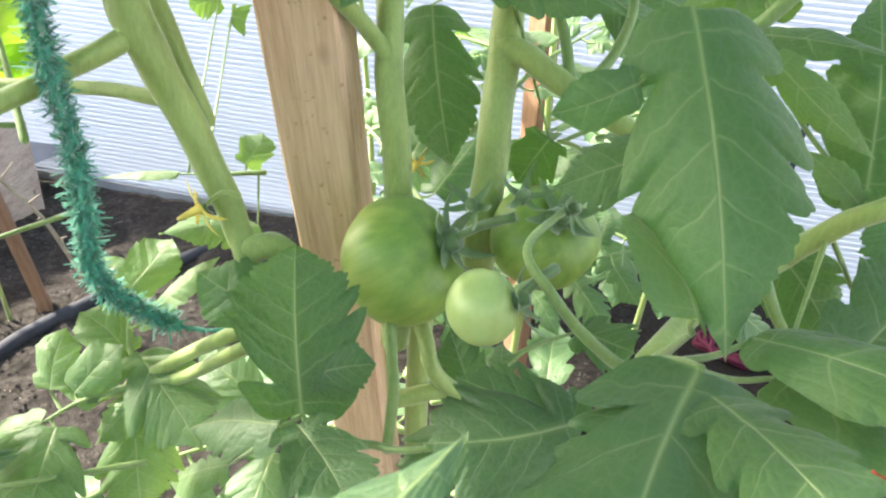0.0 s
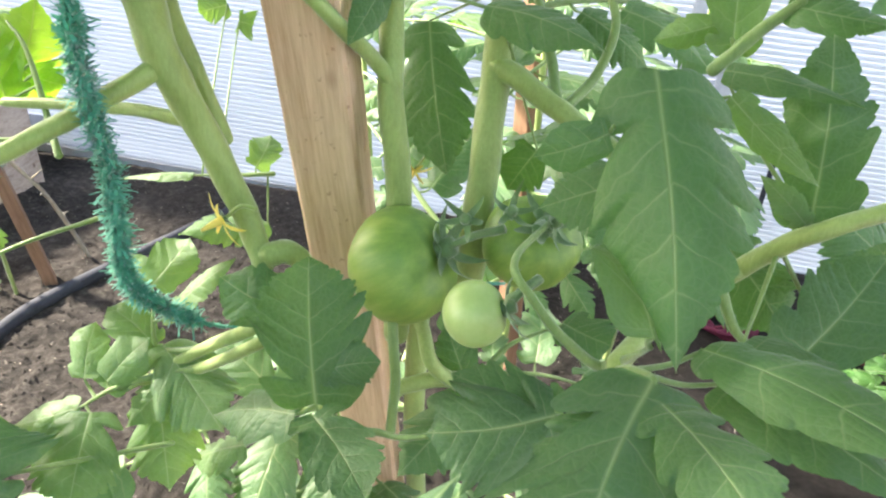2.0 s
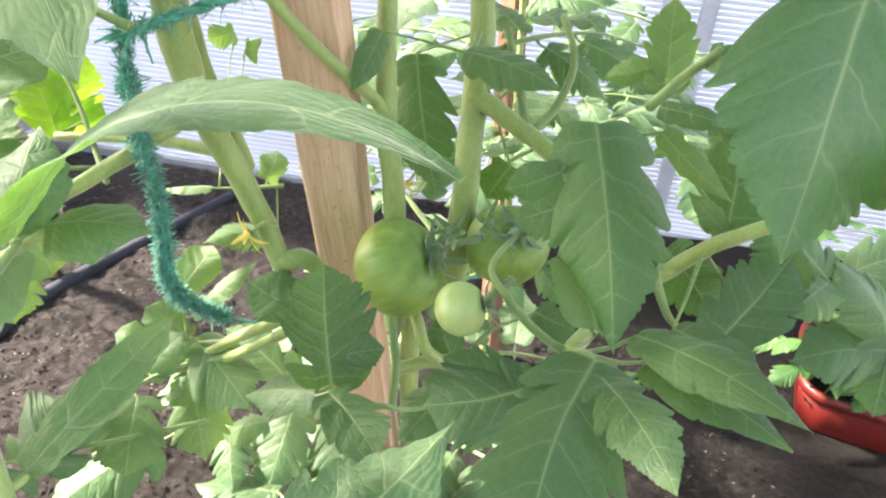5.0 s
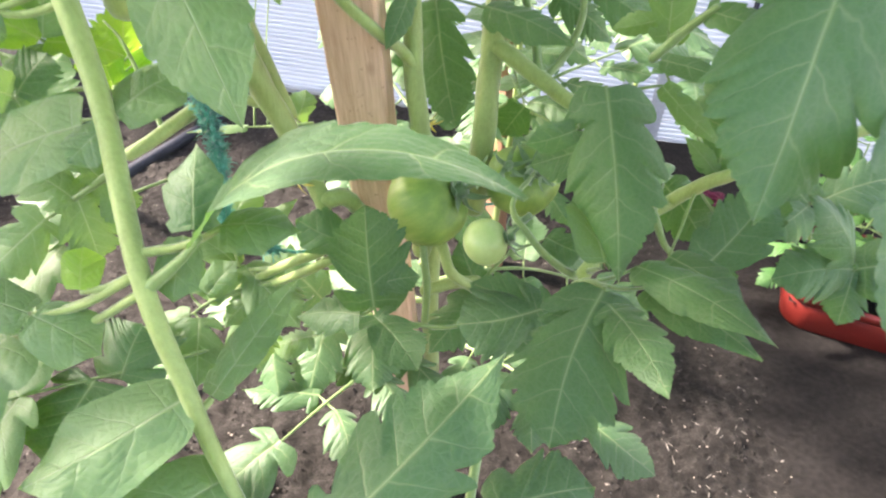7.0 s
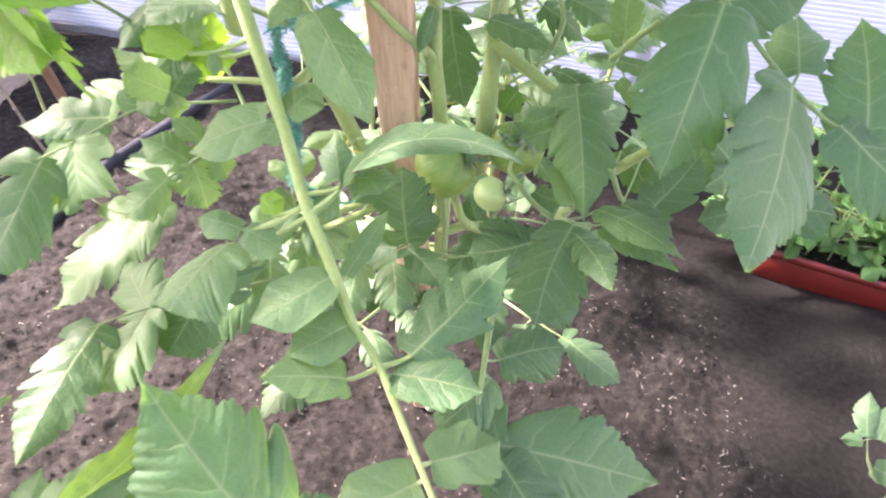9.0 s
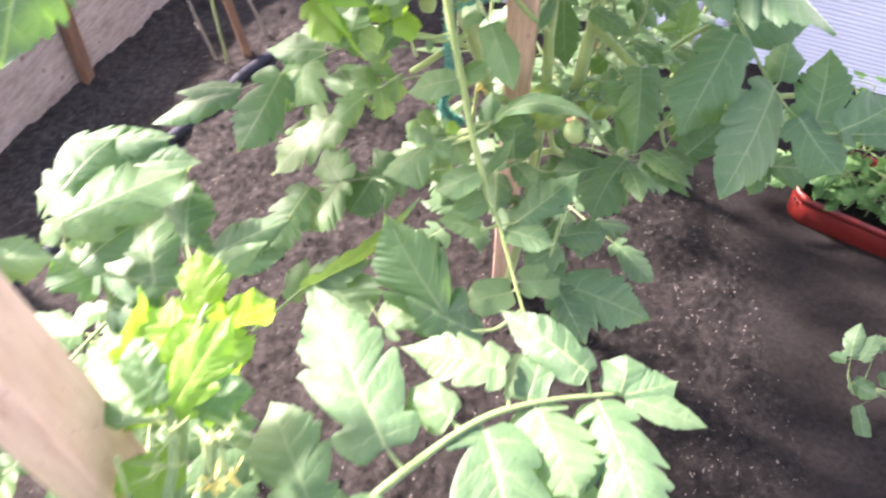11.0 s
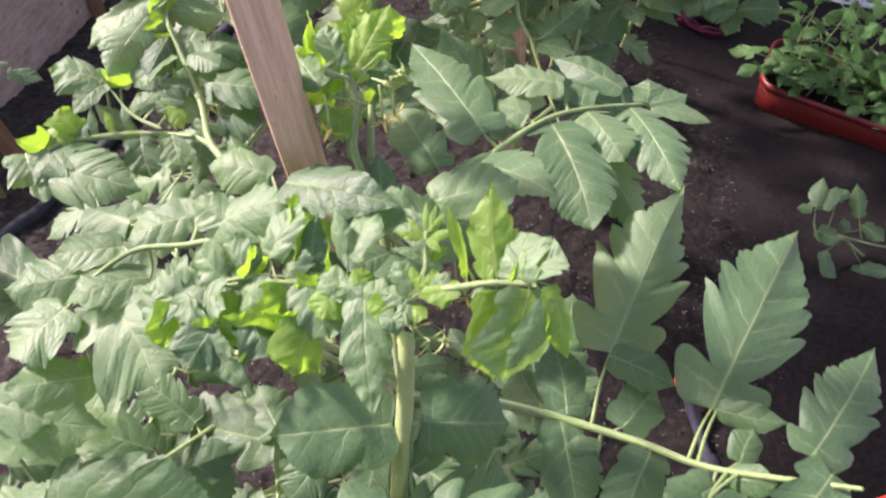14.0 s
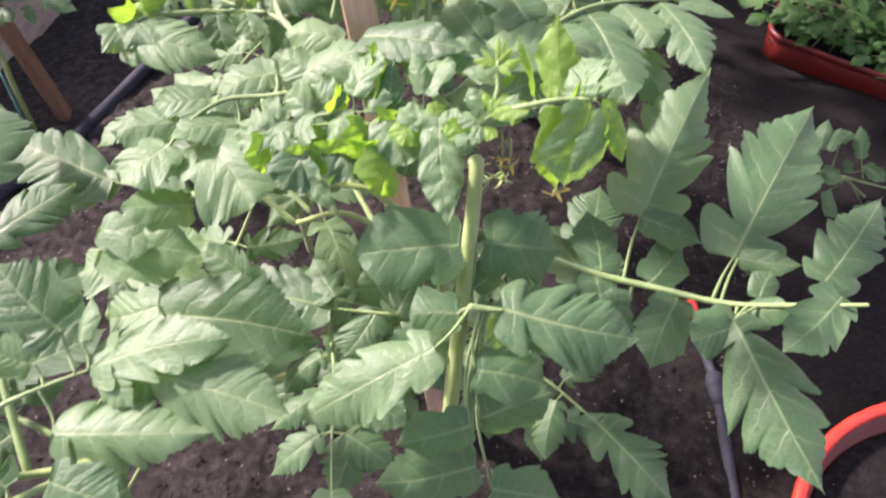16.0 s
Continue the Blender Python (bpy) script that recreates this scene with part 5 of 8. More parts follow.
leaf(plant_b, [(-0.181, -0.596, 0.811), (-0.171, -0.596, 0.811), (-0.162, -0.598, 0.816)], [
    ((-0.162, -0.598, 0.816), (-0.079, -0.607, 0.808), 0.047, (-0.12, -0.24, 0.96), 0.32, 0.50),
    ((-0.164, -0.599, 0.809), (-0.163, -0.616, 0.798), 0.015, (0.48, -0.46, 0.75), 0.05, 0.30, PALE_LIT),
    ((-0.201, -0.617, 0.796), (-0.278, -0.653, 0.756), 0.038, (-0.35, -0.35, 0.87), 0.25, 0.50, PALE_LIT),
    ((-0.174, -0.622, 0.781), (-0.128, -0.624, 0.770), 0.030, (0.48, -0.45, 0.75), 0.10, 0.50),
    ((-0.166, -0.639, 0.746), (-0.121, -0.619, 0.749), 0.036, (0.48, -0.44, 0.75), 0.12, 0.50),
    ((-0.174, -0.647, 0.752), (-0.219, -0.655, 0.733), 0.029, (0.50, -0.43, 0.75), 0.15, 0.50),
    ((-0.166, -0.661, 0.719), (-0.231, -0.670, 0.698), 0.037, (0.50, -0.43, 0.75), 0.15, 0.50),
] + [
    ((-0.153, -0.670, 0.702), (-0.103, -0.668, 0.681), 0.034, (0.48, -0.43, 0.76), 0.15, 0.50, GREEN),
    ((-0.186, -0.589, 0.791), (-0.218, -0.586, 0.780), 0.028, (0.49, -0.45, 0.74), 0.20, 0.40),
], 0.0022, GREEN)
leaf(plant_b, [(-0.178, -0.519, 0.783), (-0.124, -0.484, 0.714), (-0.071, -0.477, 0.683), (-0.016, -0.499, 0.699), (0.022, -0.528, 0.731), (0.06, -0.547, 0.767), (0.085, -0.559, 0.792)], [
    ((-0.029, -0.436, 0.713), (0.025, -0.317, 0.776), 0.068, (-0.02, -0.59, 0.80), 0.31, 0.25, PALE_LIT),
    ((-0.031, -0.440, 0.716), (0.017, -0.462, 0.716), 0.025, (-0.02, -0.48, 0.88), 0.08, 0.20),
    ((0.032, -0.487, 0.734), (0.105, -0.358, 0.781), 0.070, (-0.16, -0.54, 0.82), 0.31, 0.25),
    ((0.035, -0.488, 0.736), (0.074, -0.503, 0.753), 0.018, (-0.15, -0.43, 0.89), 0.12, 0.20, GREEN),
    ((0.041, -0.527, 0.739), (0.051, -0.507, 0.748), 0.018, (-0.15, -0.40, 0.91), 0.06, 0.20),
    ((0.065, -0.538, 0.783), (0.126, -0.462, 0.789), 0.040, (-0.25, -0.45, 0.86), 0.31, 0.25),
    ((0.075, -0.548, 0.783), (0.030, -0.589, 0.773), 0.034, (-0.20, -0.33, 0.92), 0.18, 0.25),
] + [
    ((-0.006, -0.510, 0.704), (-0.033, -0.570, 0.696), 0.037, (-0.01, -0.33, 0.94), 0.12, 0.25),
    ((-0.036, -0.501, 0.683), (-0.062, -0.501, 0.682), 0.015, (0.05, -0.38, 0.92), 0.04, 0.20, GREEN),
    ((-0.019, -0.484, 0.685), (0.009, -0.453, 0.697), 0.032, (-0.02, -0.44, 0.90), 0.08, 0.20),
    ((0.008, -0.559, 0.759), (0.054, -0.670, 0.740), 0.056, (-0.18, -0.38, 0.91), 0.31, 0.30),
    ((0.006, -0.564, 0.756), (-0.020, -0.573, 0.749), 0.023, (-0.10, -0.46, 0.88), 0.20, 0.30),
    ((0.023, -0.542, 0.733), (-0.012, -0.557, 0.731), 0.027, (-0.08, -0.34, 0.94), 0.10, 0.20),
    ((0.030, -0.537, 0.737), (0.055, -0.546, 0.757), 0.017, (-0.15, -0.36, 0.92), 0.06, 0.20, GREEN),
] + [
    ((-0.060, -0.476, 0.685), (-0.068, -0.412, 0.684), 0.037, (0.08, -0.46, 0.88), 0.12, 0.30),
    ((-0.065, -0.480, 0.684), (-0.052, -0.543, 0.664), 0.039, (-0.12, -0.19, 0.97), 0.15, 0.30),
    ((-0.072, -0.480, 0.684), (-0.094, -0.429, 0.670), 0.041, (-0.10, -0.23, 0.97), 0.15, 0.30),
], 0.0034, GREEN)
leaf(plant_b, [(-0.47, -0.675, 0.758), (-0.452, -0.662, 0.767), (-0.429, -0.649, 0.771), (-0.404, -0.636, 0.774)], [
    ((-0.403, -0.636, 0.775), (-0.319, -0.622, 0.800), 0.035, (-0.45, -0.25, 0.86), 0.30, 0.40, PALE_LIT),
    ((-0.382, -0.636, 0.775), (-0.282, -0.658, 0.777), 0.050, (-0.45, -0.25, 0.86), 0.34, 0.40, PALE_LIT),
    ((-0.419, -0.673, 0.761), (-0.324, -0.668, 0.768), 0.037, (-0.45, -0.25, 0.86), 0.30, 0.40, PALE_LIT),
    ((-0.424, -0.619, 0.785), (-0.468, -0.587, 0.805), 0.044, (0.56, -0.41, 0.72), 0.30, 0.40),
    ((-0.412, -0.624, 0.782), (-0.412, -0.596, 0.789), 0.014, (-0.45, -0.25, 0.86), 0.15, 0.30, PALE_LIT),
    ((-0.400, -0.632, 0.778), (-0.373, -0.659, 0.772), 0.020, (-0.45, -0.25, 0.86), 0.20, 0.30, PALE_LIT),
    ((-0.437, -0.638, 0.778), (-0.458, -0.633, 0.786), 0.026, (-0.45, -0.25, 0.86), 0.20, 0.30, PALE_LIT),
], 0.0018, GREEN)
leaf(plant_b, [(-0.393, -0.637, 0.629), (-0.409, -0.597, 0.692), (-0.397, -0.575, 0.731)], [
    ((-0.397, -0.575, 0.731), (-0.281, -0.587, 0.740), 0.058, (0.55, -0.43, 0.72), 0.20, 0.50),
    ((-0.435, -0.538, 0.755), (-0.364, -0.538, 0.758), 0.043, (0.45, -0.47, 0.76), 0.15, 0.50, PALE_LIT),
    ((-0.409, -0.702, 0.766), (-0.368, -0.710, 0.762), 0.031, (0.57, -0.40, 0.72), 0.20, 0.40),
    ((-0.402, -0.676, 0.663), (-0.433, -0.684, 0.656), 0.031, (0.57, -0.40, 0.72), 0.20, 0.40),
], 0.0024, GREEN)
leaf(plant_b, [(-0.428, -0.578, 0.658), (-0.417, -0.572, 0.676), (-0.409, -0.57, 0.69)], [
    ((-0.409, -0.570, 0.690), (-0.281, -0.570, 0.700), 0.062, (0.56, -0.41, 0.72), 0.18, 0.50),
    ((-0.376, -0.592, 0.776), (-0.412, -0.595, 0.759), 0.028, (-0.45, -0.25, 0.86), 0.20, 0.40, PALE_LIT),
], 0.0024, GREEN)
leaf(plant_b, [(-0.186, -0.484, 0.597), (-0.25, -0.477, 0.585), (-0.295, -0.474, 0.583)], [
    ((-0.293, -0.474, 0.583), (-0.425, -0.442, 0.559), 0.053, (0.12, -0.20, 0.97), 0.30, 0.40),
    ((-0.290, -0.466, 0.590), (-0.318, -0.421, 0.583), 0.040, (0.09, -0.21, 0.97), 0.30, 0.40),
    ((-0.250, -0.477, 0.585), (-0.275, -0.516, 0.566), 0.039, (0.05, -0.17, 0.98), 0.30, 0.40),
    ((-0.230, -0.482, 0.595), (-0.214, -0.444, 0.599), 0.039, (0.02, -0.20, 0.98), 0.30, 0.40, GREEN),
], 0.0022, GREEN)
leaf(plant_b, [(-0.376, -0.358, 0.598), (-0.471, -0.331, 0.557), (-0.56, -0.311, 0.536)], [
    ((-0.560, -0.309, 0.537), (-0.709, -0.259, 0.542), 0.073, (0.30, -0.17, 0.94), 0.35, 0.30),
    ((-0.555, -0.306, 0.538), (-0.644, -0.334, 0.511), 0.036, (0.28, -0.15, 0.95), 0.20, 0.30, PALE_LIT),
    ((-0.505, -0.322, 0.545), (-0.493, -0.246, 0.565), 0.065, (0.23, -0.18, 0.96), 0.30, 0.30),
    ((-0.471, -0.331, 0.557), (-0.521, -0.356, 0.550), 0.045, (0.24, -0.14, 0.96), 0.25, 0.30, PALE_LIT),
], 0.0022, GREEN)
leaf(plant_b, [(-0.047, -0.474, 0.566), (-0.024, -0.432, 0.574), (-0.045, -0.379, 0.586)], [
    ((-0.045, -0.379, 0.586), (-0.024, -0.303, 0.593), 0.051, (-0.11, -0.27, 0.96), 0.20, 0.30, GREEN),
    ((-0.060, -0.397, 0.571), (-0.076, -0.352, 0.578), 0.050, (-0.09, -0.25, 0.96), 0.20, 0.30),
    ((-0.035, -0.428, 0.576), (-0.013, -0.364, 0.574), 0.038, (-0.12, -0.24, 0.96), 0.20, 0.30, PALE_LIT),
], 0.002, GREEN)

# Leaflets meant to look sunstruck take the paler leaf copy.
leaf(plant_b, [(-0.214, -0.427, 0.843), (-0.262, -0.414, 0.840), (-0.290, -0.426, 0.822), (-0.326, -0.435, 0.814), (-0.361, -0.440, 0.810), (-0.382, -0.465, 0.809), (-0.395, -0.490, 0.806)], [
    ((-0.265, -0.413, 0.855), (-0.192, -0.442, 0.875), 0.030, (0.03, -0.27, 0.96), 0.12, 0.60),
    ((-0.285, -0.375, 0.818), (-0.331, -0.366, 0.813), 0.030, (-0.31, -0.27, 0.96), 0.14, 0.70, PALE_LIT),
    ((-0.312, -0.433, 0.828), (-0.259, -0.425, 0.856), 0.034, (-0.32, -0.25, 0.96), 0.22, 0.50, PALE_LIT),
    ((-0.331, -0.408, 0.810), (-0.371, -0.428, 0.804), 0.035, (-0.28, -0.24, 0.96), 0.20, 0.50, PALE_LIT),
    ((-0.374, -0.432, 0.802), (-0.414, -0.442, 0.802), 0.025, (-0.25, -0.22, 0.96), 0.18, 0.60, PALE_LIT),
    ((-0.382, -0.448, 0.795), (-0.437, -0.468, 0.798), 0.039, (-0.24, -0.20, 0.97), 0.22, 0.50, PALE_LIT),
    ((-0.366, -0.477, 0.804), (-0.328, -0.525, 0.794), 0.059, (-0.27, -0.18, 0.97), 0.26, 0.50, PALE_LIT),
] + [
    ((-0.350, -0.454, 0.802), (-0.389, -0.485, 0.813), 0.029, (-0.26, -0.21, 0.97), 0.20, 0.60, PALE_LIT),
    ((-0.393, -0.482, 0.804), (-0.417, -0.514, 0.798), 0.037, (-0.23, -0.18, 0.97), 0.22, 0.50, PALE_LIT),
    ((-0.372, -0.515, 0.781), (-0.411, -0.534, 0.797), 0.031, (-0.24, -0.16, 0.97), 0.16, 0.50, PALE_LIT),
    ((-0.284, -0.438, 0.831), (-0.326, -0.417, 0.835), 0.026, (-0.31, -0.25, 0.96), 0.20, 0.50, PALE_LIT),
    ((-0.328, -0.487, 0.798), (-0.363, -0.496, 0.781), 0.027, (-0.28, -0.19, 0.97), 0.20, 0.60, PALE_LIT),
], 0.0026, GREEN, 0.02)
leaf(plant_b, [(-0.449, -0.550, 0.678), (-0.441, -0.535, 0.703), (-0.434, -0.532, 0.719)], [
    ((-0.432, -0.533, 0.724), (-0.374, -0.504, 0.722), 0.048, (-0.25, -0.15, 0.98), 0.16, 0.40, PALE_LIT),
    ((-0.436, -0.528, 0.764), (-0.396, -0.540, 0.762), 0.027, (0.45, -0.44, 0.78), 0.12, 0.50, PALE_LIT),
    ((-0.436, -0.520, 0.707), (-0.473, -0.528, 0.700), 0.037, (-0.23, -0.13, 0.98), 0.20, 0.50, PALE_LIT),
    ((-0.444, -0.546, 0.700), (-0.407, -0.541, 0.697), 0.022, (0.54, -0.41, 0.73), 0.20, 0.60),
], 0.0020, GREEN)
leaf(plant_b, [(-0.175, -0.426, 0.450), (-0.235, -0.416, 0.477), (-0.280, -0.420, 0.501)], [
    ((-0.279, -0.422, 0.506), (-0.366, -0.413, 0.532), 0.053, (0.07, -0.16, 0.99), 0.32, 0.50),
    ((-0.235, -0.416, 0.477), (-0.272, -0.386, 0.516), 0.050, (0.03, -0.16, 0.99), 0.30, 0.40),
    ((-0.211, -0.421, 0.463), (-0.217, -0.490, 0.470), 0.051, (0.01, -0.13, 0.99), 0.30, 0.40),
    ((-0.258, -0.422, 0.487), (-0.299, -0.484, 0.490), 0.050, (0.04, -0.14, 0.99), 0.30, 0.50),
    ((-0.174, -0.432, 0.448), (-0.114, -0.475, 0.457), 0.055, (-0.02, -0.13, 0.99), 0.30, 0.40),
], 0.0020, GREEN)
leaf(plant_b, [(-0.164, -0.396, 0.830), (-0.179, -0.426, 0.849), (-0.188, -0.434, 0.849)], [
    ((-0.171, -0.438, 0.859), (-0.217, -0.435, 0.869), 0.025, (0.00, -0.26, 0.96), 0.16, 0.60),
    ((-0.175, -0.416, 0.852), (-0.121, -0.400, 0.860), 0.033, (-0.04, -0.28, 0.96), 0.14, 0.50),
    ((-0.193, -0.445, 0.866), (-0.169, -0.460, 0.867), 0.017, (-0.01, -0.26, 0.97), 0.16, 0.60),
], 0.0016, PALE_LIT, 0.03)

leaf(plant_b, [(-0.199, -0.383, 0.752), (-0.206, -0.376, 0.773), (-0.216, -0.376, 0.785)], [
    ((-0.205, -0.377, 0.777), (-0.215, -0.340, 0.812), 0.022, (0.06, -0.15, 0.99), 0.12, 0.40),
    ((-0.209, -0.377, 0.783), (-0.239, -0.372, 0.797), 0.025, (0.08, -0.14, 0.99), 0.14, 0.50),
    ((-0.201, -0.394, 0.765), (-0.228, -0.419, 0.773), 0.033, (0.07, -0.11, 0.99), 0.16, 0.50),
    ((-0.199, -0.400, 0.763), (-0.193, -0.439, 0.767), 0.032, (0.05, -0.10, 0.99), 0.16, 0.50),
    ((-0.221, -0.371, 0.788), (-0.225, -0.344, 0.812), 0.014, (0.08, -0.16, 0.98), 0.20, 0.50),
], 0.0014, GREEN)
stem(plant_b, [(-0.187, -0.505, 0.859), (-0.178, -0.502, 0.879), (-0.160, -0.506, 0.892), (-0.143, -0.507, 0.900), (-0.123, -0.510, 0.906)], 0.0022, 0.0014, 'side_shoot')
stem(plant_b, [(-0.187, -0.503, 0.861), (-0.177, -0.496, 0.884), (-0.176, -0.486, 0.894), (-0.177, -0.479, 0.900)], 0.0023, 0.0014, 'side_shoot')
stem(plant_b, [(-0.188, -0.503, 0.857), (-0.207, -0.484, 0.843), (-0.237, -0.469, 0.827), (-0.269, -0.465, 0.823), (-0.295, -0.468, 0.820)], 0.0022, 0.0013, 'side_shoot')
leaf(plant_b, [(-0.160, -0.506, 0.892), (-0.143, -0.507, 0.900), (-0.123, -0.510, 0.906)], [
    ((-0.141, -0.504, 0.901), (-0.146, -0.464, 0.926), 0.021, (-0.03, -0.81, 0.59), 0.15, 0.30),
    ((-0.155, -0.503, 0.897), (-0.167, -0.472, 0.914), 0.012, (0.86, -0.43, 0.27), 0.12, 0.50),
    ((-0.145, -0.507, 0.900), (-0.146, -0.494, 0.905), 0.005, (-0.03, -0.80, 0.60), 0.10, 0.30),
    ((-0.132, -0.507, 0.905), (-0.125, -0.485, 0.914), 0.025, (-0.56, -0.21, 0.80), 0.20, 0.80, PALE_LIT),
    ((-0.126, -0.507, 0.907), (-0.111, -0.501, 0.920), 0.018, (-0.57, -0.20, 0.80), 0.22, 0.90, PALE_LIT),
    ((-0.140, -0.510, 0.898), (-0.138, -0.540, 0.860), 0.029, (0.52, -0.62, 0.58), 0.12, 0.35),
    ((-0.125, -0.513, 0.904), (-0.134, -0.544, 0.868), 0.036, (0.52, -0.62, 0.58), 0.16, 0.60, PALE_LIT),
] + [
    ((-0.115, -0.520, 0.908), (-0.133, -0.545, 0.872), 0.017, (0.35, -0.57, 0.75), 0.14, 0.90, PALE_LIT),
    ((-0.116, -0.513, 0.910), (-0.106, -0.539, 0.888), 0.014, (0.47, -0.50, 0.73), 0.16, 0.80),
    ((-0.158, -0.506, 0.892), (-0.179, -0.507, 0.882), 0.010, (-0.02, -0.23, 0.97), 0.10, 0.50),
    ((-0.151, -0.506, 0.896), (-0.158, -0.493, 0.898), 0.004, (0.86, -0.43, 0.28), 0.10, 0.40),
    ((-0.134, -0.508, 0.904), (-0.131, -0.496, 0.909), 0.005, (0.86, -0.43, 0.28), 0.10, 0.40),
    ((-0.129, -0.508, 0.905), (-0.128, -0.495, 0.913), 0.005, (0.86, -0.44, 0.28), 0.10, 0.40),
], 0.0011, YOUNG, 0.03)
leaf(plant_b, [(-0.177, -0.482, 0.898), (-0.177, -0.478, 0.901)], [
    ((-0.178, -0.480, 0.899), (-0.188, -0.470, 0.901), 0.004, (-0.01, -0.26, 0.96), 0.10, 0.60),
    ((-0.177, -0.480, 0.899), (-0.168, -0.468, 0.904), 0.005, (-0.02, -0.26, 0.96), 0.10, 0.60),
    ((-0.177, -0.480, 0.899), (-0.178, -0.462, 0.906), 0.004, (-0.01, -0.81, 0.59), 0.10, 0.50),
    ((-0.178, -0.481, 0.898), (-0.193, -0.480, 0.900), 0.005, (-0.00, -0.26, 0.97), 0.10, 0.60),
    ((-0.176, -0.481, 0.898), (-0.162, -0.479, 0.904), 0.005, (-0.02, -0.26, 0.97), 0.10, 0.60),
    ((-0.177, -0.482, 0.899), (-0.183, -0.491, 0.898), 0.004, (-0.01, -0.25, 0.97), 0.10, 0.60, PALE_LIT),
    ((-0.177, -0.482, 0.899), (-0.169, -0.490, 0.899), 0.004, (-0.02, -0.26, 0.97), 0.10, 0.60),
] + [
    ((-0.178, -0.479, 0.899), (-0.186, -0.464, 0.904), 0.003, (-0.01, -0.27, 0.96), 0.10, 0.60, PALE_LIT),
    ((-0.177, -0.479, 0.899), (-0.172, -0.462, 0.906), 0.003, (-0.01, -0.27, 0.96), 0.10, 0.60),
    ((-0.178, -0.489, 0.892), (-0.195, -0.486, 0.894), 0.005, (-0.00, -0.25, 0.97), 0.10, 0.70, PALE_LIT),
    ((-0.175, -0.489, 0.890), (-0.165, -0.482, 0.893), 0.005, (-0.02, -0.25, 0.97), 0.10, 0.70),
], 0.0009, YOUNG, 0.03)
leaf(plant_b, [(-0.195, -0.497, 0.860), (-0.208, -0.487, 0.857), (-0.235, -0.478, 0.848), (-0.265, -0.475, 0.845)], [
    ((-0.209, -0.488, 0.859), (-0.198, -0.551, 0.831), 0.024, (0.01, -0.79, 0.62), 0.12, 0.30, PALE_LIT),
    ((-0.212, -0.489, 0.857), (-0.211, -0.477, 0.863), 0.010, (0.01, -0.80, 0.60), 0.10, 0.40, YOUNG),
    ((-0.241, -0.498, 0.835), (-0.246, -0.527, 0.825), 0.030, (0.60, -0.59, 0.54), 0.15, 0.40, YOUNG),
    ((-0.242, -0.466, 0.838), (-0.254, -0.420, 0.853), 0.038, (0.87, -0.41, 0.26), 0.14, 0.40, YOUNG),
    ((-0.241, -0.471, 0.846), (-0.241, -0.441, 0.864), 0.014, (0.03, -0.80, 0.60), 0.10, 0.40, GREEN),
    ((-0.220, -0.472, 0.863), (-0.204, -0.447, 0.874), 0.021, (-0.51, -0.22, 0.83), 0.16, 0.50),
    ((-0.220, -0.472, 0.863), (-0.230, -0.447, 0.877), 0.012, (-0.51, -0.22, 0.83), 0.16, 0.60),
] + [
    ((-0.254, -0.476, 0.847), (-0.246, -0.460, 0.854), 0.018, (-0.49, -0.21, 0.85), 0.20, 0.90),
    ((-0.259, -0.479, 0.844), (-0.259, -0.501, 0.835), 0.026, (0.88, -0.39, 0.27), 0.16, 0.90, YOUNG),
    ((-0.242, -0.478, 0.846), (-0.227, -0.507, 0.832), 0.033, (0.04, -0.22, 0.97), 0.16, 0.70),
    ((-0.266, -0.466, 0.850), (-0.252, -0.435, 0.864), 0.022, (-0.49, -0.22, 0.85), 0.16, 0.70),
    ((-0.275, -0.474, 0.844), (-0.295, -0.458, 0.849), 0.023, (-0.87, -0.21, 0.86), 0.20, 0.90, PALE_LIT),
    ((-0.273, -0.476, 0.844), (-0.273, -0.499, 0.834), 0.023, (-0.47, -0.19, 0.86), 0.16, 0.90),
    ((-0.225, -0.482, 0.850), (-0.232, -0.502, 0.844), 0.019, (0.04, -0.22, 0.97), 0.14, 0.80, YOUNG),
] + [
    ((-0.201, -0.491, 0.858), (-0.190, -0.508, 0.857), 0.010, (0.01, -0.22, 0.97), 0.14, 0.80),
], 0.0012, PALE_LIT, 0.05)
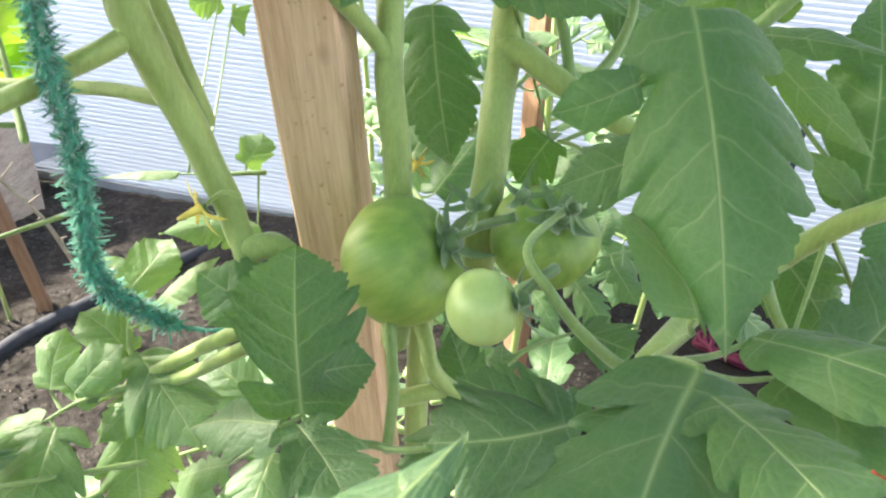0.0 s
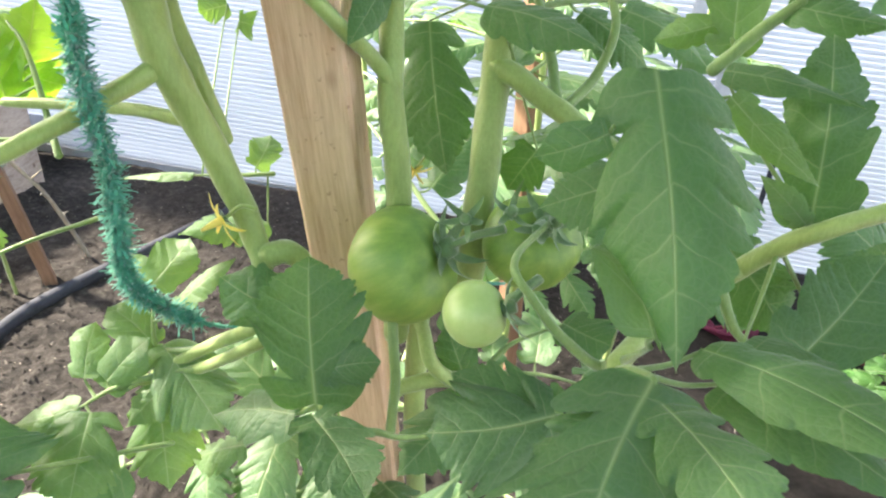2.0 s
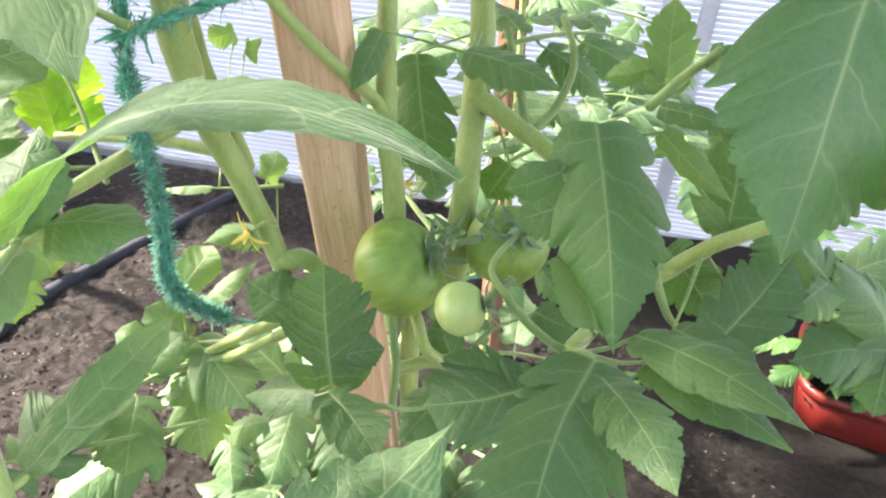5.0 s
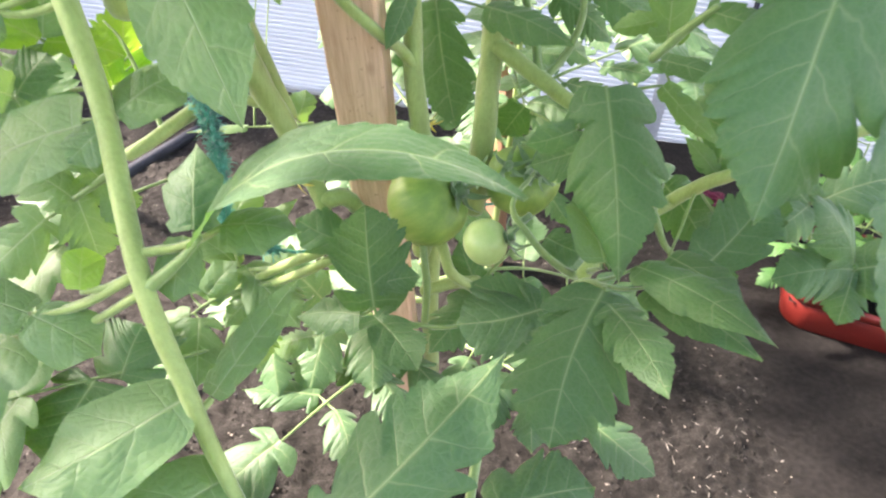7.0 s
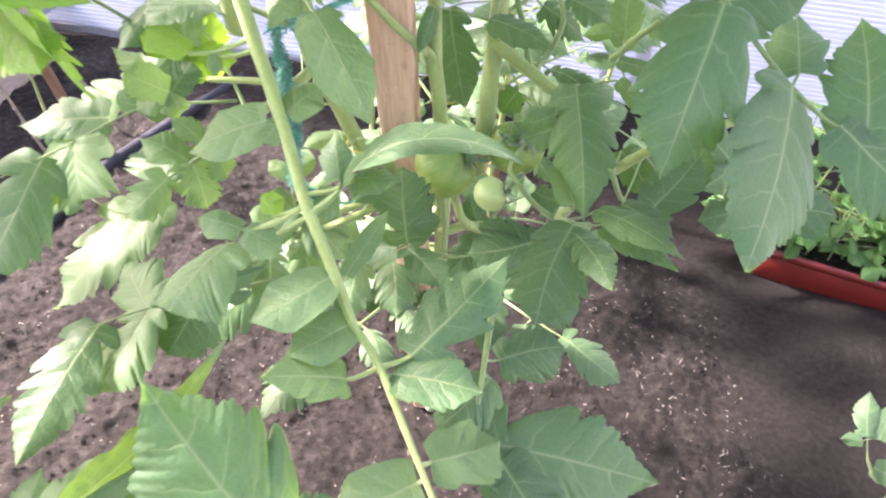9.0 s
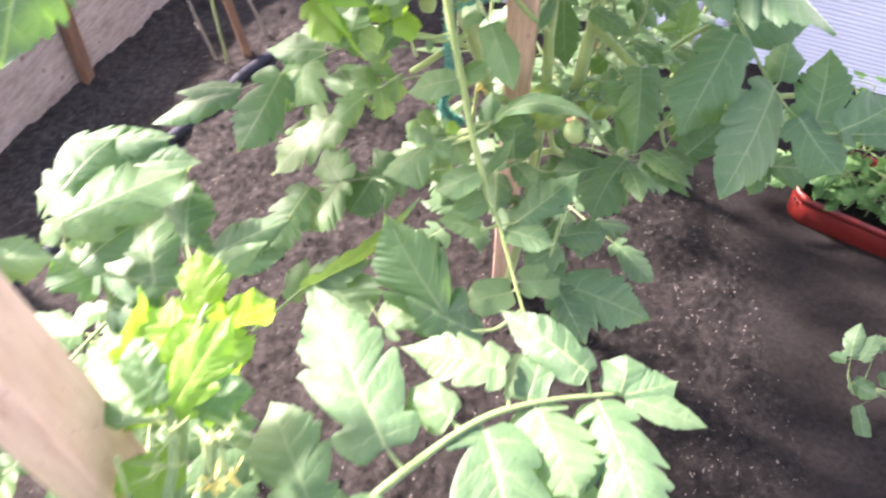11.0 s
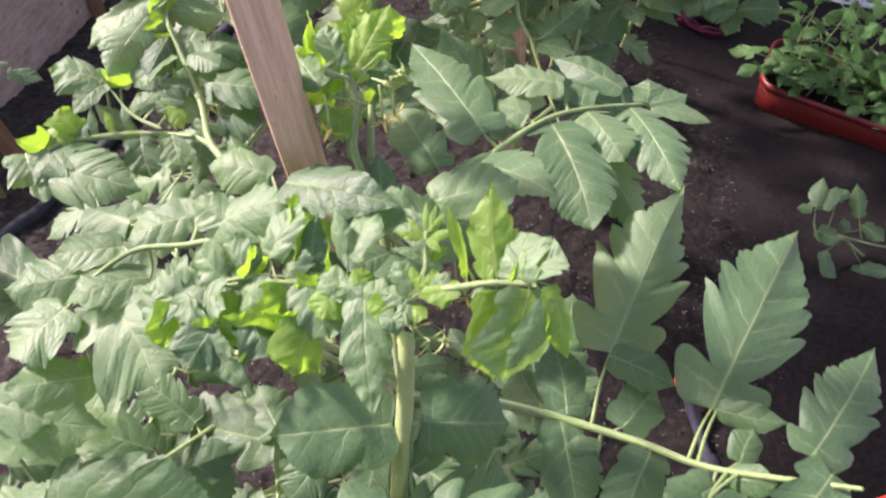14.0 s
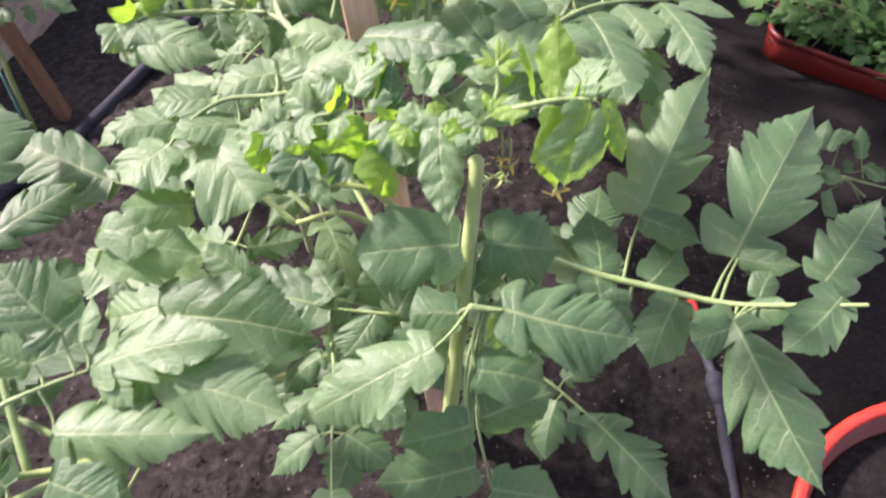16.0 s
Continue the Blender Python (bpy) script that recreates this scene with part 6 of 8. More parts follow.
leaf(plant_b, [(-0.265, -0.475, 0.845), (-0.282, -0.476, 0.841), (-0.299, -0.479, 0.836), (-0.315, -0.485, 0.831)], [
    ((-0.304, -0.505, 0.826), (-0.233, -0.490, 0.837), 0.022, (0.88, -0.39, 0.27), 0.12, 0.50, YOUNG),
    ((-0.313, -0.489, 0.831), (-0.267, -0.533, 0.808), 0.018, (-0.86, -0.17, 0.87), 0.12, 0.60, PALE_LIT),
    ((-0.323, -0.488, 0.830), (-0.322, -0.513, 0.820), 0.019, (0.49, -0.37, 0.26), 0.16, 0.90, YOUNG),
    ((-0.298, -0.477, 0.838), (-0.292, -0.506, 0.828), 0.022, (-0.86, -0.19, 0.87), 0.15, 1.00, PALE_LIT),
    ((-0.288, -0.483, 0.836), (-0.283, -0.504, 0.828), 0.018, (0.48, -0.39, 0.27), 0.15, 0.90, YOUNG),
    ((-0.312, -0.482, 0.832), (-0.327, -0.466, 0.833), 0.022, (-0.85, -0.20, 0.87), 0.20, 0.90, PALE_LIT),
    ((-0.292, -0.476, 0.839), (-0.310, -0.459, 0.842), 0.023, (-0.86, -0.20, 0.86), 0.20, 0.80, PALE_LIT),
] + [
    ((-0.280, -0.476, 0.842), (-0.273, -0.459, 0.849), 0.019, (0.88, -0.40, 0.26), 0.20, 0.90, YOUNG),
    ((-0.305, -0.480, 0.835), (-0.313, -0.502, 0.828), 0.019, (-0.30, -0.21, 0.97), 0.16, 1.00, PALE_LIT),
    ((-0.318, -0.485, 0.830), (-0.339, -0.476, 0.828), 0.022, (-0.85, -0.19, 0.87), 0.20, 0.80, PALE_LIT),
    ((-0.316, -0.486, 0.830), (-0.338, -0.496, 0.822), 0.023, (-0.28, -0.21, 0.97), 0.20, 0.70, PALE_LIT),
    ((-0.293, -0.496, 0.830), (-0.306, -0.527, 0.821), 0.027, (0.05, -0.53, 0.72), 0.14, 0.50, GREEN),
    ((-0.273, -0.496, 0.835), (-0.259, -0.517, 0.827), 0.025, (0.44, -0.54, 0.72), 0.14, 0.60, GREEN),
], 0.0012, PALE_LIT, 0.05)
stem(plant_b, [(-0.235, -0.334, 0.800), (-0.242, -0.298, 0.817), (-0.245, -0.263, 0.838), (-0.240, -0.242, 0.849)], 0.0034, 0.0022, 'side_shoot')
stem(plant_b, [(-0.221, -0.333, 0.800), (-0.224, -0.298, 0.820), (-0.220, -0.267, 0.838)], 0.0030, 0.0018, 'side_shoot')
leaf(plant_b, [(-0.245, -0.263, 0.838), (-0.240, -0.242, 0.849)], [
    ((-0.258, -0.300, 0.818), (-0.279, -0.238, 0.854), 0.035, (0.87, -0.44, 0.22), 0.14, 0.40),
    ((-0.245, -0.260, 0.841), (-0.270, -0.246, 0.844), 0.025, (0.87, -0.45, 0.22), 0.25, 0.90),
    ((-0.241, -0.246, 0.846), (-0.250, -0.216, 0.867), 0.025, (0.04, -0.35, 0.94), 0.25, 0.80),
    ((-0.235, -0.250, 0.845), (-0.203, -0.235, 0.853), 0.027, (0.86, -0.46, 0.22), 0.25, 0.90),
    ((-0.236, -0.257, 0.844), (-0.212, -0.263, 0.834), 0.023, (0.03, -0.33, 0.94), 0.25, 0.90),
    ((-0.249, -0.263, 0.838), (-0.261, -0.295, 0.818), 0.026, (0.87, -0.45, 0.23), 0.16, 0.60),
    ((-0.224, -0.298, 0.820), (-0.216, -0.267, 0.838), 0.018, (0.86, -0.45, 0.23), 0.14, 0.50),
] + [
    ((-0.224, -0.298, 0.820), (-0.200, -0.295, 0.826), 0.013, (0.02, -0.31, 0.95), 0.14, 0.60, PALE_LIT),
], 0.0012, YOUNG, 0.05)
leaf(plant_b, [(-0.360, -0.285, 0.799), (-0.377, -0.255, 0.819), (-0.389, -0.236, 0.829), (-0.403, -0.198, 0.845)], [
    ((-0.406, -0.191, 0.846), (-0.474, -0.214, 0.848), 0.033, (-0.42, -0.25, 0.87), 0.22, 0.60),
    ((-0.409, -0.179, 0.854), (-0.442, -0.178, 0.862), 0.023, (-0.43, -0.26, 0.86), 0.20, 0.60),
    ((-0.402, -0.205, 0.839), (-0.450, -0.254, 0.815), 0.038, (-0.42, -0.23, 0.88), 0.20, 0.50),
    ((-0.393, -0.204, 0.840), (-0.406, -0.231, 0.826), 0.018, (0.89, -0.39, 0.22), 0.14, 0.60, YOUNG),
    ((-0.393, -0.227, 0.832), (-0.407, -0.255, 0.815), 0.018, (0.89, -0.39, 0.23), 0.16, 0.70, YOUNG),
    ((-0.385, -0.242, 0.821), (-0.405, -0.250, 0.818), 0.015, (0.89, -0.39, 0.23), 0.16, 0.70, YOUNG),
    ((-0.382, -0.260, 0.818), (-0.408, -0.285, 0.806), 0.025, (-0.42, -0.21, 0.88), 0.18, 0.60),
] + [
    ((-0.370, -0.231, 0.823), (-0.383, -0.265, 0.807), 0.020, (0.15, -0.25, 0.96), 0.16, 0.60),
    ((-0.365, -0.272, 0.806), (-0.348, -0.264, 0.811), 0.015, (0.14, -0.24, 0.96), 0.16, 0.60),
    ((-0.400, -0.199, 0.841), (-0.392, -0.170, 0.852), 0.020, (-0.44, -0.26, 0.86), 0.18, 0.60),
], 0.0013, PALE_LIT, 0.03)
leaf(plant_b, [(-0.382, -0.316, 0.795), (-0.406, -0.305, 0.797), (-0.431, -0.283, 0.808)], [
    ((-0.431, -0.283, 0.808), (-0.470, -0.283, 0.814), 0.032, (-0.40, -0.20, 0.89), 0.20, 0.60),
    ((-0.430, -0.281, 0.808), (-0.414, -0.266, 0.810), 0.020, (0.90, -0.37, 0.23), 0.16, 0.70, YOUNG),
    ((-0.431, -0.284, 0.807), (-0.448, -0.312, 0.798), 0.015, (0.19, -0.21, 0.96), 0.14, 0.90),
    ((-0.406, -0.305, 0.797), (-0.391, -0.289, 0.807), 0.014, (0.17, -0.22, 0.96), 0.16, 0.70),
    ((-0.385, -0.286, 0.812), (-0.363, -0.285, 0.808), 0.019, (0.16, -0.23, 0.96), 0.16, 0.60, GREEN),
    ((-0.387, -0.291, 0.810), (-0.375, -0.303, 0.800), 0.019, (-0.42, -0.20, 0.88), 0.18, 0.70),
    ((-0.376, -0.298, 0.805), (-0.365, -0.315, 0.794), 0.011, (0.15, -0.21, 0.96), 0.14, 0.70, YOUNG),
], 0.0014, PALE_LIT, 0.03)
leaf(plant_b, [(-0.356, -0.323, 0.797), (-0.398, -0.313, 0.786), (-0.442, -0.328, 0.790), (-0.461, -0.333, 0.793)], [
    ((-0.442, -0.325, 0.792), (-0.459, -0.316, 0.804), 0.024, (0.90, -0.36, 0.23), 0.20, 1.00, YOUNG),
    ((-0.457, -0.332, 0.794), (-0.466, -0.352, 0.791), 0.029, (0.91, -0.35, 0.24), 0.20, 0.90, YOUNG),
    ((-0.464, -0.333, 0.795), (-0.443, -0.338, 0.791), 0.020, (0.91, -0.35, 0.24), 0.18, 0.90, YOUNG),
    ((-0.470, -0.351, 0.795), (-0.456, -0.373, 0.787), 0.030, (0.21, -0.17, 0.96), 0.18, 0.80),
    ((-0.431, -0.322, 0.790), (-0.436, -0.305, 0.802), 0.006, (0.19, -0.20, 0.96), 0.10, 0.60),
    ((-0.419, -0.318, 0.790), (-0.428, -0.302, 0.799), 0.005, (0.19, -0.20, 0.96), 0.10, 0.60, YOUNG),
    ((-0.407, -0.314, 0.788), (-0.416, -0.297, 0.798), 0.006, (0.18, -0.21, 0.96), 0.10, 0.60),
] + [
    ((-0.399, -0.317, 0.787), (-0.386, -0.346, 0.772), 0.026, (0.17, -0.19, 0.97), 0.20, 0.50, GREEN),
    ((-0.373, -0.320, 0.794), (-0.360, -0.347, 0.784), 0.023, (0.15, -0.20, 0.97), 0.20, 0.50),
    ((-0.439, -0.326, 0.789), (-0.446, -0.316, 0.797), 0.008, (0.20, -0.19, 0.96), 0.10, 0.80, YOUNG),
    ((-0.458, -0.341, 0.793), (-0.398, -0.348, 0.778), 0.028, (-0.40, -0.17, 0.90), 0.22, 0.50),
], 0.0014, PALE_LIT, 0.03)
leaf(plant_b, [(-0.187, -0.505, 0.859), (-0.184, -0.501, 0.870), (-0.181, -0.498, 0.879)], [
    ((-0.182, -0.502, 0.879), (-0.193, -0.487, 0.886), 0.013, (-0.00, -0.24, 0.97), 0.14, 0.70),
    ((-0.180, -0.502, 0.882), (-0.169, -0.495, 0.889), 0.009, (-0.01, -0.24, 0.97), 0.12, 0.70, YOUNG),
    ((-0.184, -0.503, 0.873), (-0.199, -0.500, 0.872), 0.010, (0.00, -0.23, 0.97), 0.14, 0.80),
    ((-0.185, -0.505, 0.870), (-0.173, -0.513, 0.872), 0.009, (-0.01, -0.22, 0.97), 0.12, 0.80, YOUNG),
    ((-0.186, -0.506, 0.866), (-0.196, -0.516, 0.862), 0.012, (0.00, -0.22, 0.98), 0.14, 0.70, GREEN),
    ((-0.184, -0.505, 0.872), (-0.188, -0.518, 0.868), 0.008, (-0.00, -0.22, 0.98), 0.12, 0.80),
    ((-0.179, -0.501, 0.883), (-0.184, -0.489, 0.886), 0.005, (-0.01, -0.24, 0.97), 0.10, 0.60, YOUNG),
] + [
    ((-0.188, -0.505, 0.864), (-0.207, -0.501, 0.863), 0.012, (0.87, -0.41, 0.28), 0.14, 0.80, YOUNG),
    ((-0.191, -0.502, 0.862), (-0.208, -0.488, 0.865), 0.014, (-0.51, -0.20, 0.83), 0.14, 0.70),
    ((-0.208, -0.493, 0.856), (-0.223, -0.483, 0.857), 0.016, (-0.51, -0.20, 0.84), 0.16, 0.80),
    ((-0.218, -0.488, 0.851), (-0.235, -0.477, 0.853), 0.016, (0.04, -0.23, 0.97), 0.16, 0.80),
    ((-0.235, -0.480, 0.843), (-0.248, -0.482, 0.844), 0.016, (0.87, -0.40, 0.27), 0.14, 0.90, YOUNG),
    ((-0.171, -0.504, 0.887), (-0.163, -0.498, 0.894), 0.007, (-0.02, -0.24, 0.97), 0.12, 0.70),
    ((-0.166, -0.505, 0.889), (-0.167, -0.515, 0.884), 0.008, (-0.02, -0.23, 0.97), 0.12, 0.70, YOUNG),
] + [
    ((-0.147, -0.507, 0.898), (-0.150, -0.518, 0.892), 0.007, (-0.04, -0.23, 0.97), 0.12, 0.70),
], 0.0010, PALE_LIT, 0.04)
leaf(plant_b, [(-0.206, -0.354, 0.653), (-0.211, -0.352, 0.676), (-0.220, -0.346, 0.679)], [
    ((-0.215, -0.349, 0.677), (-0.281, -0.344, 0.705), 0.042, (-0.17, -0.13, 0.98), 0.18, 0.50),
    ((-0.219, -0.349, 0.678), (-0.251, -0.307, 0.701), 0.026, (0.07, -0.14, 0.99), 0.16, 0.50),
    ((-0.209, -0.349, 0.677), (-0.232, -0.294, 0.692), 0.021, (0.06, -0.15, 0.99), 0.16, 0.50),
    ((-0.214, -0.353, 0.676), (-0.244, -0.378, 0.684), 0.031, (0.07, -0.12, 0.99), 0.18, 0.50),
    ((-0.211, -0.354, 0.675), (-0.207, -0.312, 0.680), 0.020, (0.05, -0.14, 0.99), 0.16, 0.50),
], 0.0014, GREEN, 0.02)


# ---- the bright plant further along the row ----
plant_c = thing("tomato_plant", (-0.42, -0.02, 0.02), "low leafy tomato plant in full light beside the stake", "tomato plant", "tomato plants")
stem(plant_c, [(-0.42, -0.02, -0.03), (-0.43, -0.04, 0.2), (-0.42, -0.06, 0.42), (-0.40, -0.04, 0.60)], 0.0075, 0.005, 'main_stem')
leaf(plant_c, [(-0.388, -0.118, 0.579), (-0.359, -0.059, 0.592), (-0.372, -0.035, 0.599), (-0.383, -0.017, 0.615)], [
    ((-0.489, 0.02, 0.681), (-0.391, 0.043, 0.687), 0.030, (0.17, -0.22, 0.96), 0.25, 0.4),
    ((-0.481, -0.016, 0.663), (-0.359, 0.011, 0.688), 0.043, (0.16, -0.21, 0.97), 0.25, 0.5),
    ((-0.371, -0.031, 0.617), (-0.395, 0.048, 0.631), 0.045, (0.20, -0.30, 0.93), 0.3, 0.3),
    ((-0.365, -0.034, 0.587), (-0.274, 0.015, 0.623), 0.035, (0.16, -0.29, 0.94), 0.3, 0.3),
    ((-0.364, -0.035, 0.586), (-0.278, -0.015, 0.595), 0.024, (0.10, -0.18, 0.98), 0.25, 0.3),
    ((-0.389, -0.036, 0.624), (-0.441, -0.038, 0.646), 0.038, (0.15, -0.18, 0.97), 0.25, 0.5),
    ((-0.378, -0.063, 0.614), (-0.328, -0.071, 0.597), 0.029, (0.19, -0.26, 0.95), 0.25, 0.4),
], 0.0026, GREEN)
leaf(plant_c, [(-0.406, -0.128, 0.596), (-0.428, -0.087, 0.63), (-0.466, -0.061, 0.651)], [
    ((-0.437, -0.081, 0.635), (-0.346, -0.086, 0.636), 0.050, (0.22, -0.25, 0.94), 0.25, 0.5),
    ((-0.447, -0.067, 0.647), (-0.4, -0.027, 0.658), 0.046, (0.16, -0.18, 0.97), 0.25, 0.5),
    ((-0.427, -0.094, 0.624), (-0.465, -0.092, 0.65), 0.045, (0.26, -0.24, 0.94), 0.2, 0.4),
    ((-0.417, -0.108, 0.613), (-0.371, -0.114, 0.61), 0.041, (0.22, -0.22, 0.95), 0.2, 0.4),
], 0.0024, GREEN)
leaf(plant_c, [(-0.333, -0.134, 0.65), (-0.33, -0.103, 0.675), (-0.343, -0.079, 0.681)], [
    ((-0.341, -0.078, 0.681), (-0.351, -0.015, 0.693), 0.041, (0.18, -0.32, 0.93), 0.3, 0.3),
    ((-0.325, -0.081, 0.667), (-0.26, -0.033, 0.679), 0.034, (0.14, -0.31, 0.94), 0.3, 0.3),
    ((-0.32, -0.086, 0.662), (-0.26, -0.058, 0.659), 0.025, (0.09, -0.20, 0.98), 0.25, 0.3),
    ((-0.41, -0.041, 0.723), (-0.336, -0.022, 0.726), 0.034, (0.13, -0.22, 0.97), 0.25, 0.4),
    ((-0.436, -0.029, 0.734), (-0.363, -0.007, 0.738), 0.029, (0.15, -0.23, 0.96), 0.25, 0.4),
], 0.0022, GREEN)
leaf(plant_c, [(-0.305, -0.069, 0.532), (-0.274, -0.056, 0.565), (-0.250, -0.047, 0.593), (-0.207, -0.022, 0.625)], [
    ((-0.251, -0.051, 0.595), (-0.148, 0.013, 0.677), 0.023, (0.84, -0.04, 0.54), 0.16, 0.60),
    ((-0.244, -0.045, 0.600), (-0.186, -0.027, 0.625), 0.030, (0.07, -0.22, 0.97), 0.20, 0.60),
    ((-0.230, -0.038, 0.607), (-0.182, -0.075, 0.593), 0.061, (-0.18, -0.42, 0.89), 0.20, 0.50),
    ((-0.265, -0.054, 0.575), (-0.255, -0.015, 0.598), 0.024, (0.09, -0.21, 0.97), 0.20, 0.60),
    ((-0.165, -0.089, 0.606), (-0.121, -0.060, 0.633), 0.043, (0.02, -0.20, 0.98), 0.25, 0.40),
], 0.0018, PALE_LIT, 0.02)


# ---- a limp seedling on the path ----
sprout = thing("tomato_seedling", (0.78, 0.32, -0.06), "limp young tomato seedling lying on the dark path", "seedling")
stem(sprout, [(0.785, 0.263, -0.021), (0.711, 0.267, 0.027), (0.669, 0.262, 0.019), (0.643, 0.279, 0.054)], 0.003, 0.002, 'stem')
stem(sprout, [(0.708, 0.272, 0.03), (0.761, 0.261, 0.026), (0.83, 0.265, 0.009)], 0.0026, 0.002, 'stem')
leaf(sprout, [(0.643, 0.279, 0.054), (0.642, 0.297, 0.08)], [
    ((0.639, 0.301, 0.083), (0.657, 0.358, 0.113), 0.032, (-0.48, -0.61, 0.63), 0.2, 0.3),
    ((0.632, 0.296, 0.079), (0.605, 0.305, 0.071), 0.017, (-0.47, -0.60, 0.65), 0.1, 0.3),
    ((0.656, 0.297, 0.081), (0.681, 0.337, 0.112), 0.027, (-0.50, -0.60, 0.63), 0.2, 0.3),
], 0.0012, GREEN)
leaf(sprout, [(0.679, 0.281, 0.046), (0.688, 0.319, 0.087)], [
    ((0.688, 0.319, 0.087), (0.707, 0.339, 0.103), 0.024, (-0.51, -0.60, 0.62), 0.2, 0.3),
    ((0.658, 0.275, 0.04), (0.706, 0.256, 0.03), 0.032, (-0.50, -0.56, 0.66), 0.1, 0.3),
], 0.0012, GREEN)
leaf(sprout, [(0.754, 0.268, 0.031), (0.742, 0.292, 0.059)], [
    ((0.742, 0.297, 0.063), (0.726, 0.349, 0.112), 0.029, (-0.52, -0.59, 0.62), 0.25, 0.3),
    ((0.75, 0.285, 0.055), (0.797, 0.258, 0.039), 0.029, (-0.54, -0.55, 0.64), 0.2, 0.3),
    ((0.717, 0.271, 0.042), (0.709, 0.296, 0.06), 0.017, (-0.51, -0.57, 0.64), 0.1, 0.3),
], 0.0012, GREEN)
leaf(sprout, [(0.724, 0.268, 0.028), (0.771, 0.23, -0.02)], [
    ((0.77, 0.235, -0.017), (0.829, 0.146, -0.102), 0.055, (-0.29, -0.27, 0.92), 0.35, 0.3),
    ((0.777, 0.23, -0.02), (0.84, 0.216, -0.025), 0.028, (-0.30, -0.28, 0.91), 0.2, 0.3),
    ((0.676, 0.244, 0.007), (0.719, 0.174, -0.066), 0.025, (-0.27, -0.29, 0.92), 0.1, 0.3),
], 0.0012, GREEN)


# ---- more foliage, grown by chance within its plant ----
def grow(plant, spots, seed, mat, length, pairs=3, droop=0.6, crumple=0.0):
    """Leaves at the given spots (x, y, z, heading in degrees) with chance in their size and turn."""
    rnd = random.Random(seed)
    for x, y, z, heading in spots:
        a = radians(heading + rnd.uniform(-20, 20))
        way = (math.cos(a), math.sin(a), rnd.uniform(0.2, 0.7))
        wild_leaf(plant, (x, y, z), way, length * rnd.uniform(0.8, 1.2), rnd, mat, pairs, droop, 1.0, crumple)


grow(plant_a, [(0.0, 0.42, 0.35, 200), (0.01, 0.42, 0.38, 20), (0.0, 0.40, 0.45, 120), (0.02, 0.46, 0.25, -60), (0.02, 0.46, 0.28, 150), (0.0, 0.42, 0.30, -110), (-0.01, 0.40, 0.42, 60)], 11, GREEN, 0.19)
grow(plant_a, [(0.02, 0.37, 0.72, 70), (0.02, 0.37, 0.78, 20), (-0.03, 0.36, 0.74, 110), (0.03, 0.37, 0.68, 50), (-0.14, 0.27, 0.72, 150), (0.02, 0.37, 0.82, 95)], 12, GREEN, 0.17, 3, 0.5)
# The plant's upper growth, out of view: added to shade the leaves below.
stem(plant_a, [(-0.172, 0.265, 0.72), (-0.19, 0.26, 0.90), (-0.20, 0.27, 1.10)], 0.010, 0.006, "stem")
grow(plant_a, [(-0.18, 0.26, 0.84, 200), (-0.18, 0.26, 0.86, 80), (-0.19, 0.26, 0.90, 320), (-0.19, 0.26, 0.93, 140), (-0.19, 0.26, 0.97, 20), (-0.19, 0.26, 1.0, 260), (-0.20, 0.27, 1.04, 100), (-0.20, 0.27, 1.08, 180), (0.02, 0.37, 0.88, 200), (0.02, 0.37, 0.92, 330), (0.02, 0.37, 0.96, 260), (0.02, 0.37, 1.0, 60), (-0.03, 0.36, 0.90, 230), (-0.19, 0.26, 0.88, 40), (-0.20, 0.27, 1.02, 340)], 17, GREEN, 0.30, 3, 0.35)
grow(plant_b, [(-0.165, -0.365, 0.25, 200), (-0.165, -0.365, 0.30, 20), (-0.17, -0.36, 0.36, 100), (-0.17, -0.36, 0.40, -60), (-0.17, -0.36, 0.33, 150), (-0.17, -0.36, 0.22, -20), (-0.17, -0.36, 0.44, -130), (-0.165, -0.365, 0.28, 60)], 13, GREEN, 0.20)
grow(plant_b, [(-0.32, -0.42, 0.56, 240), (-0.33, -0.36, 0.58, 140), (-0.30, -0.46, 0.54, 260), (-0.26, -0.36, 0.56, 120)], 14, GREEN, 0.20, 3, 0.7)
stem(plant_b, [(-0.175, -0.36, 0.45), (-0.22, -0.40, 0.58), (-0.28, -0.42, 0.66), (-0.33, -0.42, 0.64)], 0.0035, 0.0022, "side_shoot")
stem(plant_b, [(-0.175, -0.36, 0.45), (-0.20, -0.42, 0.62), (-0.25, -0.455, 0.735), (-0.29, -0.455, 0.745)], 0.004, 0.002, "side_shoot")
grow(plant_c, [(-0.42, -0.05, 0.45, 200), (-0.41, -0.04, 0.55, 250), (-0.40, -0.04, 0.58, 160), (-0.43, -0.04, 0.34, 300)], 16, PALE_LIT, 0.20, 3, 0.6)

grow(plant_a, [(0.02, 0.40, 0.60, 60), (0.03, 0.42, 0.56, 30), (0.02, 0.44, 0.50, 100), (0.04, 0.45, 0.45, 15)], 18, GREEN, 0.16, 3, 0.4)
# More unseen top leaves, added to keep the sun off the fruit.
stem(plant_a, [(-0.20, 0.27, 1.04), (-0.25, 0.34, 1.10), (-0.30, 0.42, 1.12)], 0.005, 0.003, "side_shoot")
grow(plant_a, [(-0.22, 0.30, 1.07, 120), (-0.25, 0.34, 1.10, 200), (-0.27, 0.38, 1.10, 60), (-0.28, 0.39, 1.11, 150), (-0.30, 0.42, 1.12, 100), (-0.30, 0.42, 1.12, 20), (-0.29, 0.40, 1.12, 260), (-0.24, 0.33, 1.08, 30)], 19, GREEN, 0.26, 3, 1.3)
stem(plant_b, [(-0.33, -0.42, 0.64), (-0.38, -0.40, 0.66), (-0.45, -0.42, 0.65)], 0.003, 0.002, "side_shoot")
